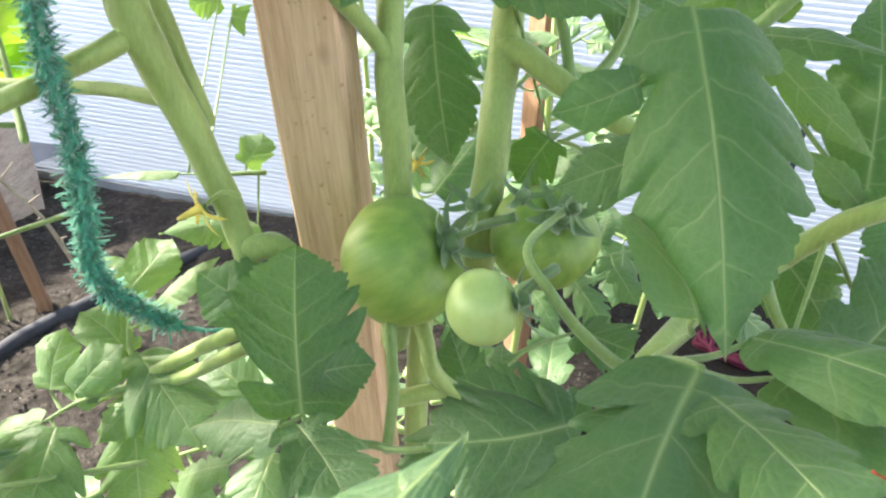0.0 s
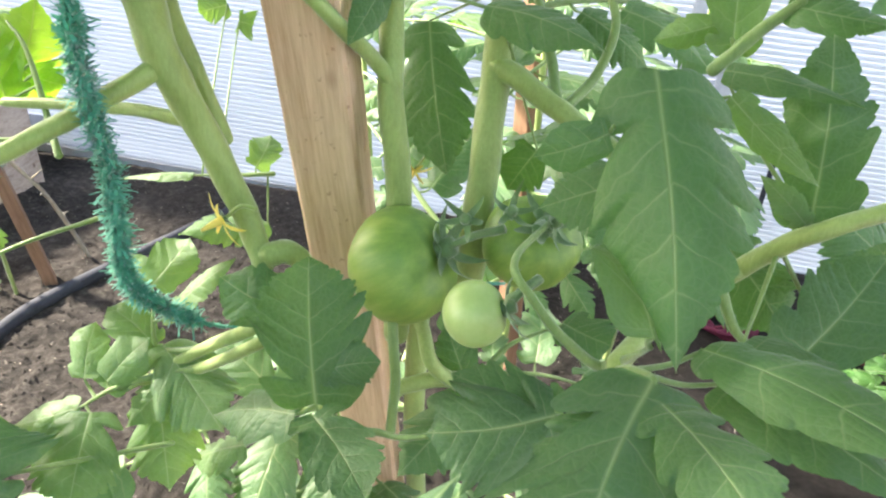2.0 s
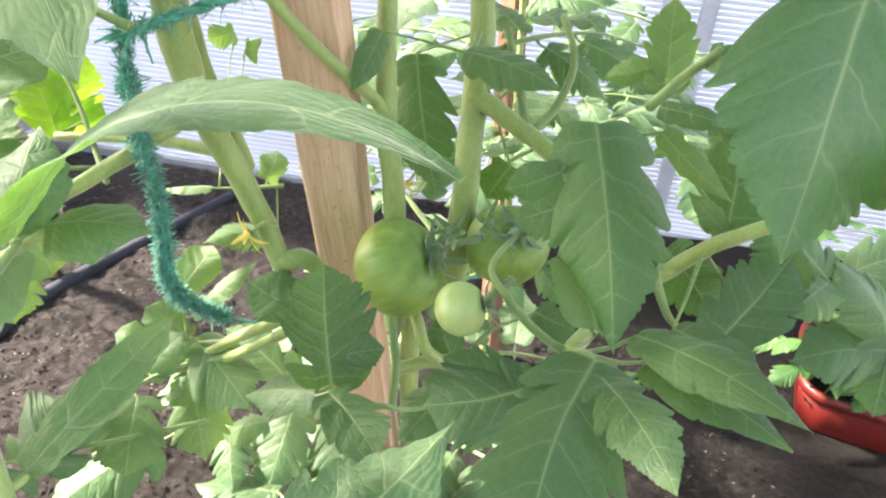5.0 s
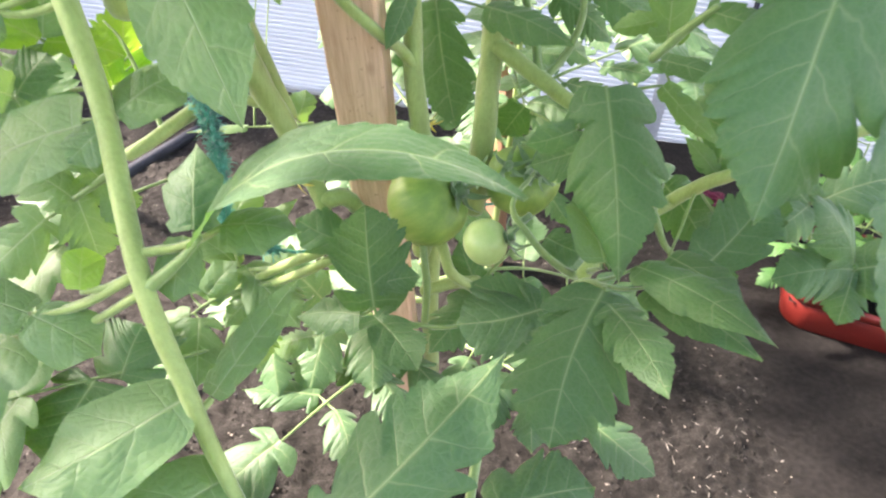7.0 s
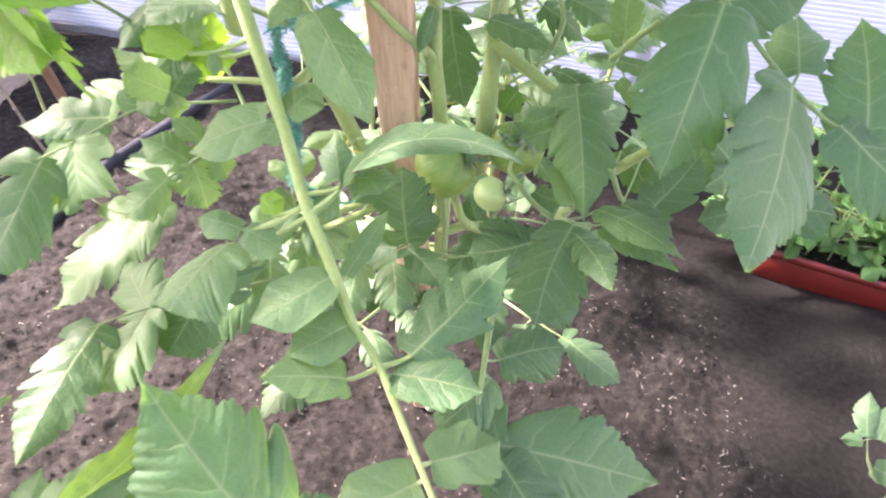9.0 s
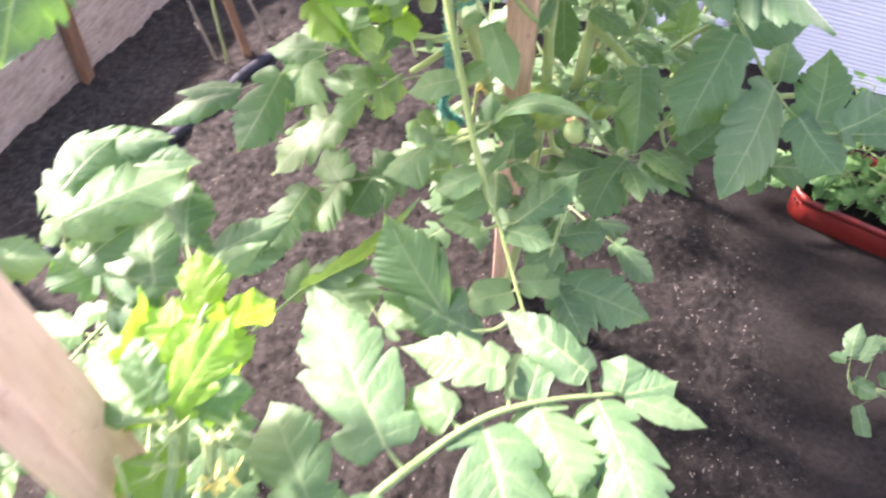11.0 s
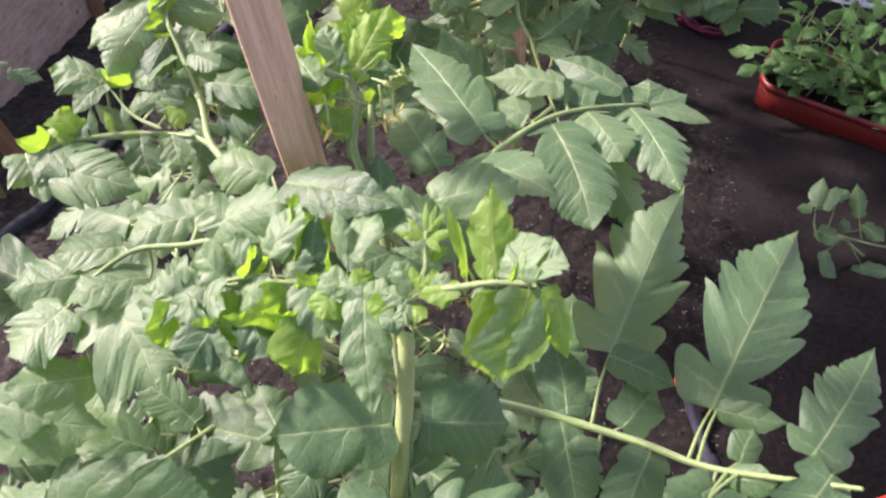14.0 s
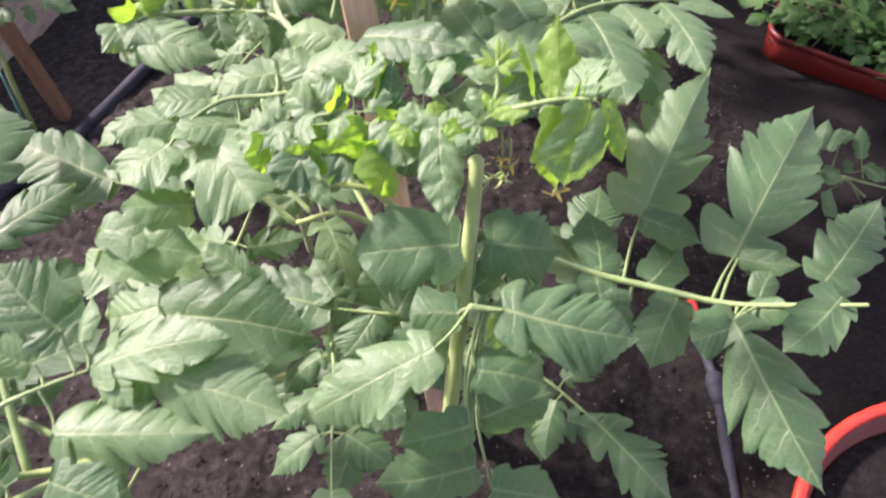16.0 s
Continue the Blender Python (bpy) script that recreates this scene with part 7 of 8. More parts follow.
# Left shoot, mostly out of view, added to shade the middle of the plant.
stem(plant_b, [(-0.18, -0.37, 0.40), (-0.32, -0.50, 0.50), (-0.46, -0.62, 0.56), (-0.56, -0.66, 0.58)], 0.005, 0.003, "side_shoot")
grow(plant_b, [(-0.46, -0.62, 0.56, 200), (-0.52, -0.64, 0.57, 120), (-0.56, -0.66, 0.58, 250), (-0.48, -0.62, 0.56, 160), (-0.42, -0.58, 0.54, 95), (-0.56, -0.66, 0.58, 180)], 20, GREEN, 0.24, 3, 0.5)
# A long unseen side shoot, added so that its leaves block low sun.
stem(plant_a, [(-0.19, 0.26, 0.92), (-0.30, 0.29, 0.98), (-0.42, 0.34, 0.97), (-0.56, 0.40, 0.92)], 0.006, 0.003, "side_shoot")
grow(plant_a, [(-0.30, 0.29, 0.97, 100), (-0.34, 0.31, 0.97, 200), (-0.38, 0.32, 0.97, 70), (-0.42, 0.34, 0.96, 150), (-0.45, 0.35, 0.95, 60), (-0.48, 0.36, 0.94, 230), (-0.52, 0.38, 0.93, 110), (-0.56, 0.40, 0.92, 180), (-0.54, 0.39, 0.92, 20), (-0.40, 0.33, 0.97, 260), (-0.50, 0.38, 0.94, 80), (-0.46, 0.36, 0.95, 190)], 26, GREEN, 0.27, 3, 1.1)


def tomato_plant(foot, top, label, spots, seed, length, mat=GREEN, radius=0.006):
    root = thing("tomato_plant", foot, label, "tomato plant", "tomato plants")
    foot, top = Vector(foot), Vector(top)
    mid = foot.lerp(top, 0.5) + Vector((0.02, 0.01, 0))
    stem(root, [foot - Vector((0, 0, 0.04)), foot.lerp(mid, 0.5), mid, top], radius, radius * 0.55, "main_stem")
    grow(root, [(*(foot.lerp(top, k) + Vector((0.02, 0.01, 0)) * (1 - abs(2 * k - 1))), a) for k, a in spots], seed, mat, length)
    return root


tomato_plant((0.12, 0.80, -0.09), (0.10, 0.78, 0.85), "leafy tomato plant behind the fruiting one", [(0.35, 200), (0.42, 20), (0.5, 110), (0.55, 250), (0.6, 340), (0.66, 160), (0.72, 60), (0.78, 230), (0.84, 310), (0.9, 120), (0.97, 30), (0.95, 200), (0.48, 300), (0.3, 80)], 21, 0.19)
tomato_plant((0.36, 1.05, -0.11), (0.38, 1.03, 0.72), "leafy tomato plant near the greenhouse wall", [(0.4, 200), (0.5, 20), (0.55, 110), (0.6, 280), (0.7, 340), (0.75, 160), (0.85, 60), (0.95, 230), (0.98, 320), (0.65, 240)], 22, 0.19)
tomato_plant((-0.10, 1.02, -0.11), (-0.12, 1.00, 0.66), "leafy tomato plant near the greenhouse wall", [(0.5, 20), (0.6, 110), (0.7, 280), (0.8, 340), (0.9, 190), (0.98, 60)], 23, 0.16, PALE_LIT)
tomato_plant((-1.07, 0.26, -0.03), (-1.10, 0.27, 0.46), "thin young tomato plant tied up beside the board", [(0.6, 20), (0.7, 160), (0.8, 280), (0.88, 340), (0.95, 60), (0.98, 200), (0.92, 120)], 24, 0.15)
tomato_plant((-0.80, 1.16, -0.13), (-0.87, 1.12, 0.50), "small tomato plant tied to the brown stake", [(0.85, 20), (0.92, 110), (0.98, 250)], 25, 0.13, PALE_LIT, 0.004)


# ---- fruit and flowers ----
def fruit_mesh(radius, flat, ribs, rnd):
    """A tomato with its stem end at +z: shallow ribs and a sunken shoulder."""
    verts, faces, rows, cols = [], [], 22, 32
    lean = rnd.uniform(0, 6)
    for i in range(rows + 1):
        a = math.pi * i / rows
        for k in range(cols):
            b = 2 * math.pi * k / cols
            rib = 1 + ribs * math.cos(5 * b + lean) * math.sin(a) * (0.4 + 0.6 * max(0, math.cos(a)))
            r = radius * math.sin(a) * rib * (1 + 0.02 * math.sin(2 * b + lean))
            z = radius * flat * math.cos(a) - radius * 0.16 * math.exp(-((a / 0.35) ** 2))
            verts.append((r * math.cos(b), r * math.sin(b), z))
    for i in range(rows):
        for k in range(cols):
            p, q = i * cols + k, i * cols + (k + 1) % cols
            faces.append((p, q, q + cols, p + cols))
    return verts, faces


def sepal_mesh(count, length, width, rnd, reflex):
    """A star of narrow pointed sepals round the stem end."""
    pieces = []
    for k in range(count):
        a = 2 * math.pi * k / count + rnd.uniform(-0.2, 0.2)
        out, side = Vector((math.cos(a), math.sin(a), 0)), Vector((-math.sin(a), math.cos(a), 0))
        verts, lift = [], rnd.uniform(0.6, 1.5) * reflex
        for i in range(9):
            s = i / 8
            q = out * length * (s * (1 - 0.25 * lift * s)) + Vector((0, 0, length * (0.10 + lift * s * s * 0.8 - 0.25 * s)))
            w = width * (0.55 + 0.9 * s * (1 - s)) * (1 - s) ** 0.6
            verts += [q - side * w / 2 + Vector((0, 0, w * 0.25)), q, q + side * w / 2 + Vector((0, 0, w * 0.25))]
        faces = [(3 * i + j, 3 * i + j + 1, 3 * i + j + 4, 3 * i + j + 3) for i in range(8) for j in range(2)]
        pieces.append((verts, faces))
    pieces.append(tapered([(0, 0, -length * 0.02), (0, 0, length * 0.15), (0, 0, length * 0.28)], width * 0.6, width * 0.45, 3, 8))
    return merged(pieces)


def tomato(plant, at, radius, flat, axis, mat, seed, stalk=None):
    rnd = random.Random(seed)
    v, f = fruit_mesh(radius, flat, 0.05, rnd)
    turn = Vector(axis).normalized().to_track_quat("Z", "Y").to_matrix().to_4x4()
    m = Matrix.Translation(at) @ turn
    ob = under(mesh_object("tomato", v, f, mat), plant, m)
    v, f = sepal_mesh(6, radius * (0.9 if radius > 0.02 else 1.45), radius * (0.36 if radius > 0.02 else 0.46), rnd, 0.7)
    under(mesh_object("calyx", v, f, SEPAL), ob, m @ Matrix.Translation((0, 0, radius * (flat - 0.12))))
    if stalk:
        top = m @ Vector((0, 0, radius * flat))
        v, f = tapered([top, top.lerp(Vector(stalk), 0.5) + Vector((0, 0, 0.002)), stalk], 0.0019, 0.0023, 5, 8, 0.2)
        under(mesh_object("pedicel", v, f, SEPAL), ob)
    return ob


tomato(plant_a, (-0.012, 0.295, 0.573), 0.0305, 0.88, (0.75, -0.20, 0.55), FRUIT, 1, (0.035, 0.280, 0.607))
tomato(plant_a, (0.021, 0.233, 0.592), 0.0142, 0.98, (0.85, -0.10, 0.35), YOUNG_FRUIT, 2, (0.048, 0.243, 0.605))
tomato(plant_a, (0.054, 0.311, 0.582), 0.0260, 0.90, (0.15, -0.55, 0.75), FRUIT, 3, (0.048, 0.271, 0.613))
# Small set fruit with long dark sepals and buds round the truss.
for k, (q, axis) in enumerate((((0.017, 0.281, 0.610), (-0.3, -0.7, 0.6)), ((0.036, 0.277, 0.617), (0.2, -0.6, 0.9)), ((0.056, 0.276, 0.614), (0.7, -0.5, 0.5)))):
    v, f = sepal_mesh(5, 0.017, 0.0055, random.Random(40 + k), 0.9)
    under(mesh_object("calyx", v, f, SEPAL), plant_a, Matrix.Translation(q) @ Vector(axis).normalized().to_track_quat("Z", "Y").to_matrix().to_4x4())


def flower(plant, at, axis, size, seed, root=None):
    """Reflexed yellow petals about a cone, with a green calyx behind; axis points out of the flower's mouth."""
    rnd = random.Random(seed)
    m = Matrix.Translation(at) @ Vector(axis).normalized().to_track_quat("Z", "Y").to_matrix().to_4x4()
    pieces = []
    for k in range(6):
        a = 2 * math.pi * k / 6 + rnd.uniform(-0.15, 0.15)
        out, side = Vector((math.cos(a), math.sin(a), 0)), Vector((-math.sin(a), math.cos(a), 0))
        back = rnd.uniform(0.1, 0.8)
        verts = []
        for i in range(7):
            s = i / 6
            q = out * size * s + Vector((0, 0, size * (0.35 * s - back * s * s)))
            w = size * 0.42 * (s + 0.25) * (1 - s) ** 0.7
            verts += [q - side * w / 2, q + Vector((0, 0, w * 0.15)), q + side * w / 2]
        pieces.append((verts, [(3 * i + j, 3 * i + j + 1, 3 * i + j + 4, 3 * i + j + 3) for i in range(6) for j in range(2)]))
    v, f = merged(pieces)
    ob = under(mesh_object("flower", v, f, PETAL), plant, m)
    v, f = tapered([(0, 0, 0), (0, 0, size * 0.4), (0, 0, size * 0.75)], size * 0.16, size * 0.05, 4, 8)
    under(mesh_object("stamen_cone", v, f, PETAL), ob, m)
    v, f = sepal_mesh(5, size * 0.8, size * 0.18, rnd, 0.4)
    under(mesh_object("calyx", v, f, SEPAL), ob, m @ Matrix.Translation((0, 0, -size * 0.12)))
    if root:
        back = m @ Vector((0, 0, -size * 0.1))
        v, f = tapered([back, back.lerp(Vector(root), 0.5) + Vector((0, 0, 0.004)), root], 0.0009, 0.0012, 4, 6)
        under(mesh_object("pedicel", v, f, STEM), ob)
    return ob


flower(plant_a, (-0.099, 0.287, 0.598), (-0.75, -0.6, -0.25), 0.0150, 1, (-0.082, 0.287, 0.605))
flower(plant_a, (-0.010, 0.366, 0.592), (-0.2, -0.8, -0.3), 0.010, 2, (0.012, 0.376, 0.611))
flower(plant_a, (0.080, 0.321, 0.611), (0.3, -0.9, 0.2), 0.009, 3, (0.058, 0.337, 0.621))
for k, (q, axis) in enumerate((((-0.212, -0.332, 0.836), (0.3, -0.5, -0.8)), ((-0.204, -0.330, 0.842), (0.7, -0.4, -0.5)), ((-0.248, -0.346, 0.836), (-0.3, -0.8, -0.3)), ((-0.150, -0.398, 0.728), (-0.1, -0.5, -0.9)), ((-0.142, -0.402, 0.724), (0.4, -0.5, -0.8)), ((-0.116, -0.470, 0.775), (0.5, -0.5, -0.6)))):
    flower(plant_b, q, axis, 0.0115, 10 + k, (q[0] - 0.004, q[1] + 0.012, q[2] + 0.022))
# Hairy bud clusters.
for k, q in enumerate(((-0.212, -0.322, 0.862), (-0.225, -0.325, 0.875), (-0.200, -0.318, 0.868), (-0.232, -0.335, 0.855), (-0.375, -0.285, 0.790), (-0.362, -0.278, 0.782), (-0.385, -0.290, 0.775), (-0.352, -0.288, 0.795), (-0.180, -0.480, 0.805), (-0.170, -0.485, 0.800), (-0.160, -0.488, 0.806))):
    rnd = random.Random(70 + k)
    axis = Vector((rnd.uniform(-1, 1), rnd.uniform(-1, 0.4), rnd.uniform(-0.4, 1))).normalized()
    v, f = sepal_mesh(5, 0.013, 0.0032, rnd, 1.3)
    v2, f2 = tapered([(0, 0, -0.012), (0, 0, -0.004), (0, 0, 0.002)], 0.0007, 0.0010, 3, 6)
    v, f = merged([(v, f), (v2, f2)])
    under(mesh_object("bud", v, f, STEM), plant_b, Matrix.Translation(q) @ axis.to_track_quat("Z", "Y").to_matrix().to_4x4())


# ---- twine, hoses and loose things ----
def fuzzy_twine(points, core, fuzz, count, seed, label):
    """A shredded green plastic cord: twisted core with short curled strips all round it."""
    rnd = random.Random(seed)
    line = smooth_line(points, 14)
    root = thing("twine", line[0], label, "twine")
    strands = []
    for s in range(2):
        around = []
        for i, q in enumerate(line):
            way = (line[min(i + 1, len(line) - 1)] - line[max(i - 1, 0)]).normalized()
            side = way.orthogonal().normalized()
            a = i * 0.55 + s * math.pi
            around.append(q + (side * math.cos(a) + way.cross(side) * math.sin(a)) * core * 0.6)
        strands.append(tube(around, [core * 0.8] * len(around), 6))
    v, f = merged(strands)
    under(mesh_object("cord", v, f, TWINE), root)
    verts, faces = [], []
    for _ in range(count):
        i = rnd.randrange(len(line) - 1)
        q = line[i].lerp(line[i + 1], rnd.random())
        way = (line[i + 1] - line[i]).normalized()
        out = (Vector((rnd.gauss(0, 1), rnd.gauss(0, 1), rnd.gauss(0, 1)))).normalized()
        out = (out - way * out.dot(way) * 0.6).normalized()
        turn = out.cross(way).normalized() * rnd.uniform(0.00025, 0.0008)
        bend = Vector((rnd.gauss(0, 1), rnd.gauss(0, 1), rnd.gauss(0, 1))) * fuzz * 0.6
        reach = fuzz * rnd.uniform(0.3, 0.85)
        a, b, c = q + out * core * 0.3, q + out * reach * 0.6 + way * rnd.uniform(-0.5, 0.5) * fuzz, q + out * reach + bend
        k = len(verts)
        verts += [a - turn, a + turn, b - turn * 1.2, b + turn * 1.2, c - turn * 0.9, c + turn * 0.9]
        faces += [(k, k + 1, k + 3, k + 2), (k + 2, k + 3, k + 5, k + 4)]
    under(tagged(mesh_object("fray", verts, faces, TWINE), kind="stuff"), root)
    return root


fuzzy_twine([(-0.147, 0.305, 0.814), (-0.150, 0.286, 0.706), (-0.145, 0.270, 0.682), (-0.144, 0.271, 0.656), (-0.141, 0.271, 0.629), (-0.144, 0.274, 0.597), (-0.146, 0.278, 0.567), (-0.138, 0.283, 0.550), (-0.118, 0.290, 0.532)], 0.0026, 0.0046, 8200, 3, "frayed green plastic twine looped round the tomato stem")
fuzzy_twine([(-0.118, 0.290, 0.532), (-0.090, 0.292, 0.532), (-0.022, 0.334, 0.533), (0.054, 0.385, 0.504)], 0.0008, 0.0015, 160, 4, "thin end of green twine tied to the stem")
fuzzy_twine([(-0.150, 0.280, 0.712), (-0.129, 0.274, 0.721), (-0.099, 0.287, 0.730), (-0.069, 0.310, 0.739)], 0.0022, 0.0058, 500, 5, "frayed green plastic twine round the stem")
fuzzy_twine([(-0.840, 1.175, 0.24), (-0.825, 1.155, 0.18), (-0.805, 1.16, 0.14), (-0.795, 1.20, 0.13), (-0.820, 1.23, 0.14)], 0.005, 0.008, 220, 6, "green twine wrapped round the brown stake")
fuzzy_twine([(-1.09, 0.30, 0.42), (-1.07, 0.26, 0.26), (-1.06, 0.24, 0.12), (-1.06, 0.23, 0.0)], 0.002, 0.004, 120, 7, "slack green twine beside the weathered stake")


def lying_pipe(points, radius, name, label, mat, category, lift=0.7):
    pts = [(x, y, ground_z(x, y) + radius * lift) for x, y in points]
    line = smooth_line(pts, 10)
    v, f = tube(line, [radius] * len(line), 14)
    return tagged(mesh_object(name, v, f, mat), label, category)


lying_pipe([(-1.24, -0.45), (-1.12, -0.10), (-1.0, 0.155), (-0.97, 0.254), (-0.88, 0.57), (-0.84, 0.74), (-0.77, 0.95), (-0.73, 1.13), (-0.59, 1.43), (-0.48, 1.66)], 0.015, "irrigation_hose", "thick black plastic irrigation hose lying on the soil", BLACK, "hose", 0.5)

drip = thing("drip_hose", (0.32, -0.30, ground_z(0.32, -0.30)), "thin black drip hose with a connector and red end cap", "hose")
z0 = ground_z(0.32, -0.2) + 0.012
v, f = tapered([(0.298, -0.145, z0 + 0.030), (0.316, -0.19, z0 + 0.003), (0.328, -0.245, z0)], 0.009, 0.008, 8, 14)
under(mesh_object("upper_tube", v, f, BLACK), drip)
v, f = tapered([(0.329, -0.268, z0), (0.328, -0.34, z0), (0.321, -0.46, z0 + 0.008), (0.31, -0.70, z0 + 0.02)], 0.0105, 0.0105, 8, 14)
under(mesh_object("lower_tube", v, f, BLACK), drip)
line = [Vector((0.3285, y, z0)) for y in (-0.238, -0.240, -0.246, -0.250, -0.252, -0.262, -0.264, -0.270, -0.286, -0.300)]
v, f = tube(line, [0.008, 0.0135, 0.0145, 0.0145, 0.0165, 0.0165, 0.0150, 0.0150, 0.0125, 0.0100], 16)
under(mesh_object("connector", v, f, BLACK), drip)
cap = [Vector((0.296, -0.142, z0 + 0.031)) + Vector((-0.35, 0.85, 0.42)).normalized() * d for d in (-0.002, 0.0, 0.004, 0.026, 0.030, 0.0305)]
v, f = tube(cap, [0.006, 0.0125, 0.0130, 0.0125, 0.0110, 0.004], 16)
tagged(under(mesh_object("end_cap", v, f, BRIGHT_RED), drip), "bright red end cap")


def planter_tray(corner, along, across, long_side, short_side, high):
    """A rounded flared trough with a rolled rim, and soil inside."""
    along, across = Vector(along).normalized(), Vector(across).normalized()
    root = thing("planter_box", corner, "red plastic planter box filled with soil and seedlings", "planter box")

    def loop(inset, z, r):
        pts = []
        a, b = long_side / 2 - inset, short_side / 2 - inset
        for cx, cy, start in ((a - r, b - r, 0), (-a + r, b - r, 90), (-a + r, -b + r, 180), (a - r, -b + r, 270)):
            for k in range(9):
                t = radians(start + k * 11.25)
                pts.append((cx + r * math.cos(t), cy + r * math.sin(t), z))
        return pts

    def shell(levels):
        verts, faces = [], []
        for inset, z, r in levels:
            verts += loop(inset, z, r)
        n = 36
        for i in range(len(levels) - 1):
            for k in range(n):
                p, q = i * n + k, i * n + (k + 1) % n
                faces.append((p, q, q + n, p + n))
        return verts, faces

    middle = Vector(corner) + along * long_side / 2 + across * short_side / 2
    m = Matrix.Translation((middle.x, middle.y, corner[2])) @ Matrix.Rotation(math.atan2(along.y, along.x), 4, "Z")
    v, f = shell([(0.016, 0.004, 0.045), (0.014, 0.0, 0.045), (0.012, 0.004, 0.048), (0.002, high - 0.018, 0.055), (0.004, high - 0.016, 0.055), (0.010, high - 0.014, 0.05), (0.020, 0.01, 0.045)])
    f.append(tuple(range(36)))
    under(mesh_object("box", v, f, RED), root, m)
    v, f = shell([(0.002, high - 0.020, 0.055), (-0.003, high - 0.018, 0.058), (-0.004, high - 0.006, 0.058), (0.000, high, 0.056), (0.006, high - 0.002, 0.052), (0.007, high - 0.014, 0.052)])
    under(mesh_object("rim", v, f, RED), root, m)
    rnd = random.Random(9)
    verts, faces, nx, ny = [], [], 44, 18
    for j in range(ny):
        for i in range(nx):
            x, y = (i / (nx - 1) - 0.5) * (long_side - 0.026), (j / (ny - 1) - 0.5) * (short_side - 0.026)
            verts.append((x, y, high - 0.032 + rnd.uniform(-0.004, 0.005)))
    faces = [(j * nx + i, j * nx + i + 1, j * nx + nx + i + 1, j * nx + nx + i) for j in range(ny - 1) for i in range(nx - 1)]
    under(mesh_object("soil", verts, faces, SOIL), root, m)
    return m, long_side, short_side, high


TRAY_Z = -0.094
tray_pose, tray_long, tray_short, tray_high = planter_tray((0.668, 0.802, TRAY_Z), (0.905, -0.425, 0), (0.425, 0.905, 0), 0.72, 0.24, 0.090)

rnd = random.Random(31)
for k in range(26):
    x = -tray_long / 2 + 0.06 + (k % 13) * 0.050 + rnd.uniform(-0.015, 0.015)
    y = (-0.05 if k < 13 else 0.05) + rnd.uniform(-0.02, 0.02)
    foot = tray_pose @ Vector((x, y, tray_high - 0.032))
    tall = rnd.uniform(0.18, 0.30) if k >= 13 else rnd.uniform(0.08, 0.18)
    s = thing("seedling", foot, "green leafy seedling rooted in the red planter", "seedling", "seedlings in the planter")
    top = foot + Vector((rnd.uniform(-0.03, 0.03), rnd.uniform(-0.03, 0.03), tall))
    stem(s, [foot - Vector((0, 0, 0.01)), foot.lerp(top, 0.5) + Vector((0.006, 0, 0)), top], 0.0022, 0.0012, "stem")
    for j in range(7):
        a = rnd.uniform(0, 2 * math.pi) if k >= 13 else rnd.uniform(-0.1, 1.1) * math.pi
        q = foot.lerp(top, 0.30 + 0.115 * j)
        wild_leaf(s, q, (math.cos(a), math.sin(a), 0.5), rnd.uniform(0.07, 0.105), rnd, SEEDLING, 1, 0.6, 1.35)

# A wide red basin, of which the rim and wall show.
basin = thing("basin", (0.62, -0.62, ground_z(0.62, -0.62)), "wide red plastic basin of dark soil standing on the path", "basin")
bz = 0.012


def turned(profile, at, sides=48):
    verts = [(at[0] + r * math.cos(2 * math.pi * k / sides), at[1] + r * math.sin(2 * math.pi * k / sides), at[2] + z) for r, z in profile for k in range(sides)]
    faces = [(i * sides + k, i * sides + (k + 1) % sides, (i + 1) * sides + (k + 1) % sides, (i + 1) * sides + k) for i in range(len(profile) - 1) for k in range(sides)]
    return verts, faces


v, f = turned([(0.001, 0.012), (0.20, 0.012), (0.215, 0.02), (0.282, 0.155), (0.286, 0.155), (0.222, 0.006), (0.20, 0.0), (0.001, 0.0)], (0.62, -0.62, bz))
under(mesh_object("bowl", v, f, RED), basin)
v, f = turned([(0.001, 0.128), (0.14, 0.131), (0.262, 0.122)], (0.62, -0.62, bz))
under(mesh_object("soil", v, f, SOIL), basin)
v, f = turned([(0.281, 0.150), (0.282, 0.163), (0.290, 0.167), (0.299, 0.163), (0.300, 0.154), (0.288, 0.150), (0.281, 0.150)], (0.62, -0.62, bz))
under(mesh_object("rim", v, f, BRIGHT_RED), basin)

# A teal tool grip with its grey cord on the path, and a heap of magenta yarn.
grip = thing("tool_grip", (0.98, 0.43, ground_z(0.98, 0.43)), "rounded teal plastic tool grip lying on the dark path", "tool grip")
gz = ground_z(0.98, 0.43) + 0.018
line = smooth_line([(0.945, 0.485, gz + 0.004), (0.975, 0.445, gz + 0.006), (1.01, 0.385, gz + 0.002), (1.05, 0.31, gz)], 8)
n = len(line) - 1
v, f = tube(line, [0.021 - 0.005 * math.sin(math.pi * min(1, 1.6 * i / n)) for i in range(n + 1)], 16, 0.0, True)
under(mesh_object("grip", v, f, TEAL), grip)
v, f = tube(smooth_line([(1.05, 0.31, gz), (1.09, 0.235, gz - 0.002)], 6), [0.009] * 7, 12, 0.0, True)
under(mesh_object("shaft", v, f, BLACK), grip)
cord = [(x, y, ground_z(x, y) + 0.006) for x, y in ((0.99, 0.30), (0.94, 0.225), (0.88, 0.15), (0.836, 0.128), (0.815, 0.155), (0.835, 0.115), (0.80, 0.06), (0.763, 0.0), (0.735, -0.07), (0.729, -0.152), (0.724, -0.222), (0.745, -0.235))]
line = smooth_line(cord, 8)
v, f = tube(line, [0.0013] * len(line), 8)
tagged(mesh_object("cord", v, f, CORD), "thin grey cord lying loose on the dark path", "cord")
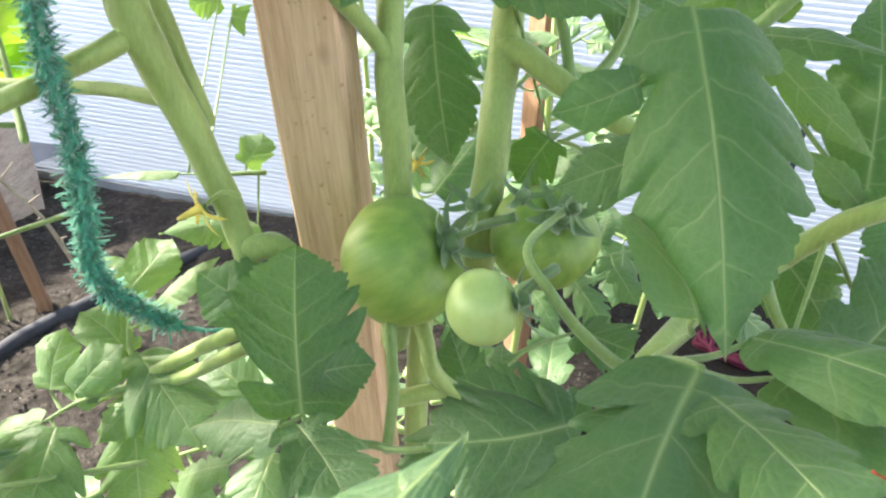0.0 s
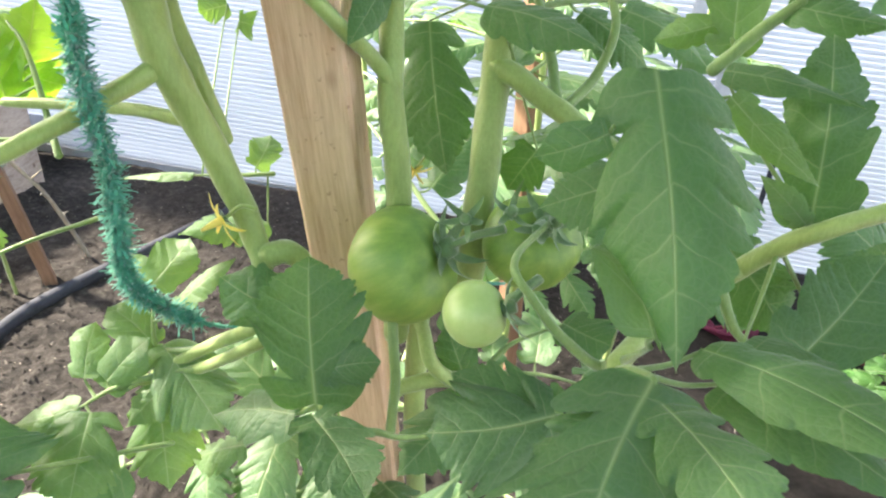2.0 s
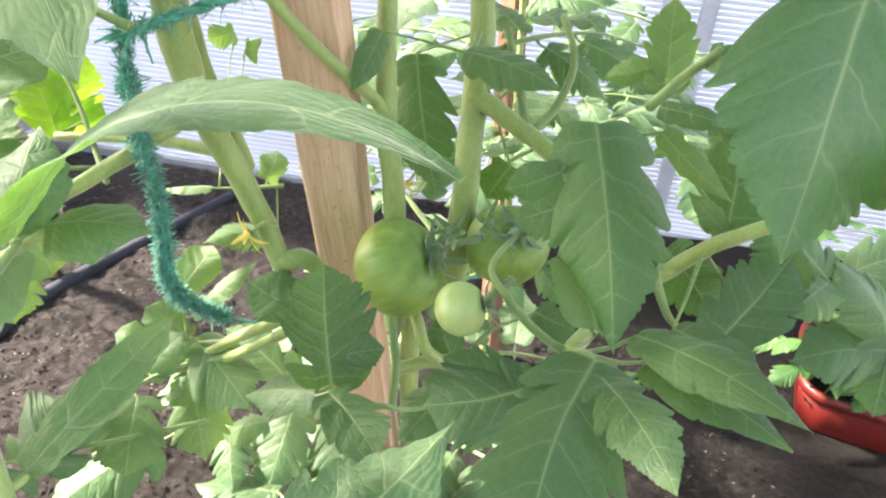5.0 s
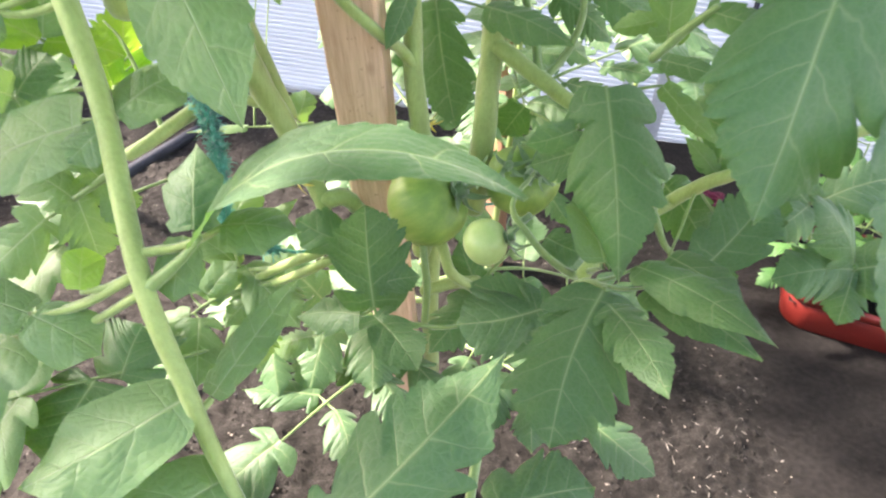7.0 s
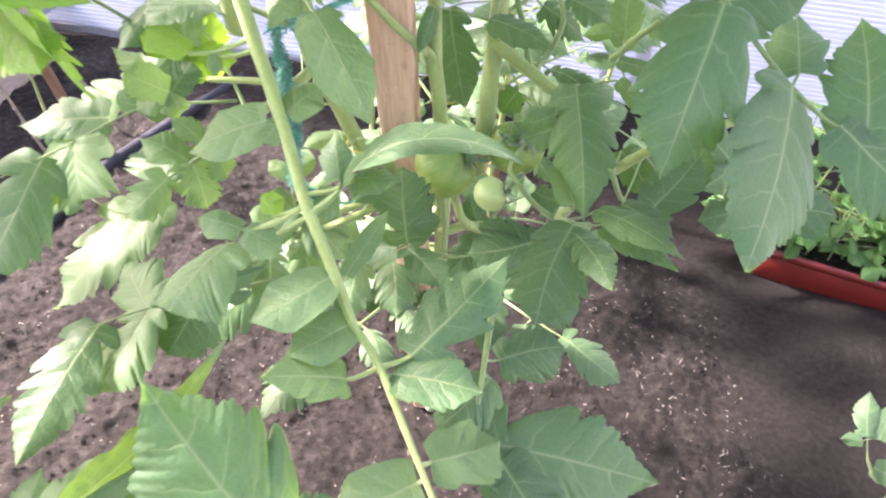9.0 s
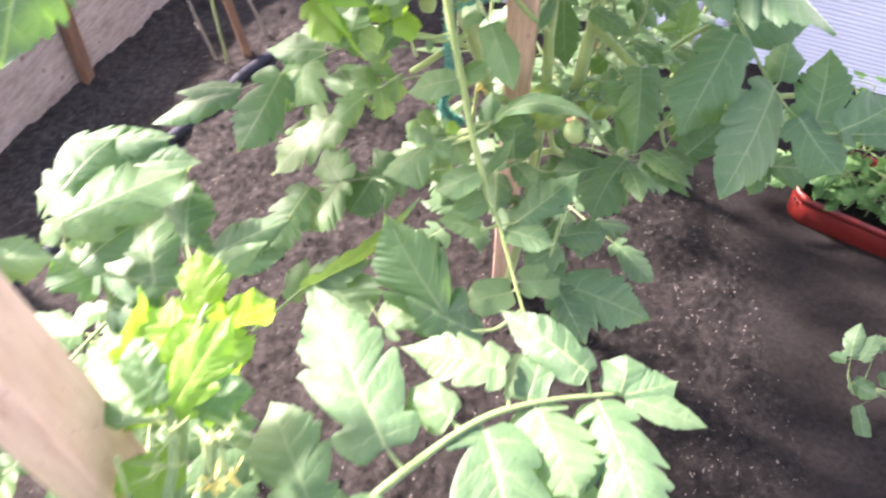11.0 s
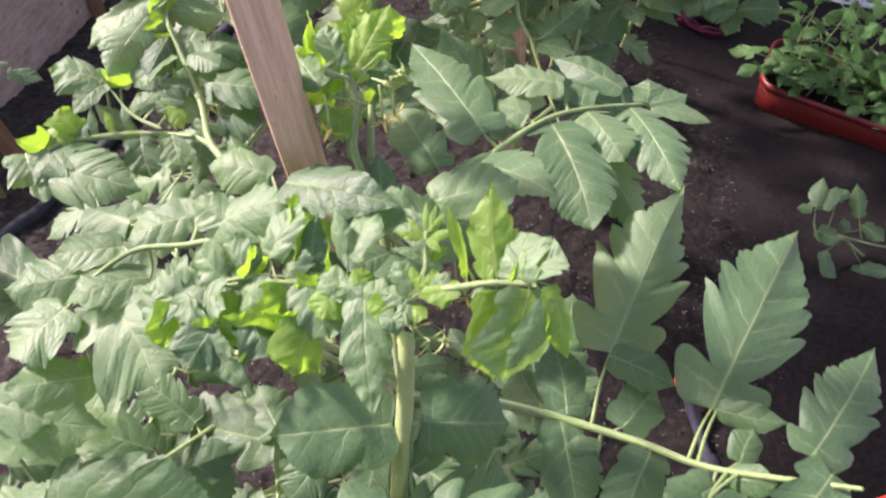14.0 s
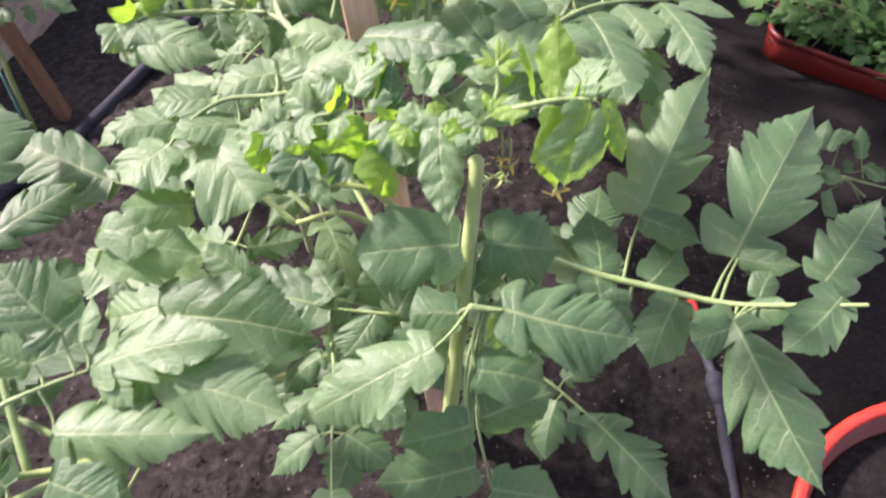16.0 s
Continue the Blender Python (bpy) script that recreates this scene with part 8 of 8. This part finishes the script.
rnd = random.Random(77)
pts = []
for i in range(60):
    a = i * 0.9
    r = 0.035 + 0.03 * rnd.random()
    pts.append((0.645 + r * 1.3 * math.cos(a) + rnd.uniform(-0.01, 0.01), 1.215 + r * math.sin(a), ground_z(0.645, 1.215) + 0.006 + 0.035 * rnd.random()))
line = smooth_line(pts, 4)
v, f = tube(line, [0.0045] * len(line), 6)
tagged(mesh_object("yarn", v, f, MAGENTA), "tangled heap of magenta yarn on the soil", "yarn")

# Dry stalks beside the brown stakes.
def dry_stalk(points, radius, twigs, seed):
    rnd = random.Random(seed)
    pieces = [tapered(points, radius, radius * 0.6, 8, 8, 0.3)]
    line = smooth_line(points, 8)
    for _ in range(twigs):
        q = rnd.choice(line[2:-2])
        way = Vector((rnd.uniform(-1, 1), rnd.uniform(-1, 1), rnd.uniform(-0.2, 0.8))).normalized() * rnd.uniform(0.02, 0.05)
        pieces.append(tapered([q, q + way * 0.5, q + way], radius * 0.5, radius * 0.2, 3, 6))
    v, f = merged(pieces)
    return tagged(mesh_object("dry_stalk", v, f, DEAD), "grey dry plant stalk standing beside a stake", "dry stalk", "dry stalks")


dry_stalk([(-0.735, 1.345, -0.17), (-0.79, 1.33, 0.0), (-0.86, 1.31, 0.12), (-0.92, 1.28, 0.30)], 0.005, 9, 1)
dry_stalk([(-1.04, 0.20, -0.03), (-1.08, 0.21, 0.13), (-1.11, 0.22, 0.32)], 0.0045, 5, 2)
dry_stalk([(-0.83, 1.16, -0.14), (-0.86, 1.14, 0.05), (-0.90, 1.12, 0.30)], 0.004, 4, 3)


# ---- crumbs and clods on the soil ----
def crumbs(name, label, count, seed, lo, hi, area, mat, stretch=1.0):
    rnd = random.Random(seed)
    verts, faces = [], []
    for _ in range(count):
        x, y = rnd.uniform(area[0], area[1]), rnd.uniform(area[2], area[3])
        r = lo + (hi - lo) * rnd.random() ** 2.2
        q = Vector((x, y, ground_z(x, y) + r * 0.15))
        a = rnd.uniform(0, 6.3)
        ax = Vector((math.cos(a), math.sin(a), 0))
        ay = Vector((-math.sin(a), math.cos(a), 0))
        k = len(verts)
        for dx, dy, dz in ((1, 0, 0), (0.3, 0.9, 0.1), (-0.8, 0.5, 0), (-0.8, -0.6, 0.1), (0.3, -0.9, 0), (0.1, 0.1, 0.8), (0, 0, -0.7)):
            j = [rnd.uniform(0.7, 1.25) for _ in range(3)]
            verts.append(q + ax * dx * r * stretch * j[0] + ay * dy * r * j[1] + Vector((0, 0, dz * r * j[2])))
        for i in range(5):
            faces += [(k + i, k + (i + 1) % 5, k + 5), (k + (i + 1) % 5, k + i, k + 6)]
    ob = mesh_object(name, verts, faces, mat, smooth=False)
    return tagged(ob, label, name.replace("_", " "), kind="stuff")


crumbs("soil_clods", "loose dark clods scattered over the bed", 26000, 51, 0.0009, 0.0042, (-1.0, 0.62, -0.6, 1.5), SOIL)
crumbs("pale_crumbs", "pale crumbs of perlite and straw on the soil", 900, 52, 0.0005, 0.0022, (-0.7, 0.75, -0.5, 1.3), CHIP, 1.8)
crumbs("straw_bits", "short pale straw bits trodden into the soil", 420, 53, 0.0005, 0.0016, (0.15, 0.58, -0.2, 1.15), CHIP, 6.0)
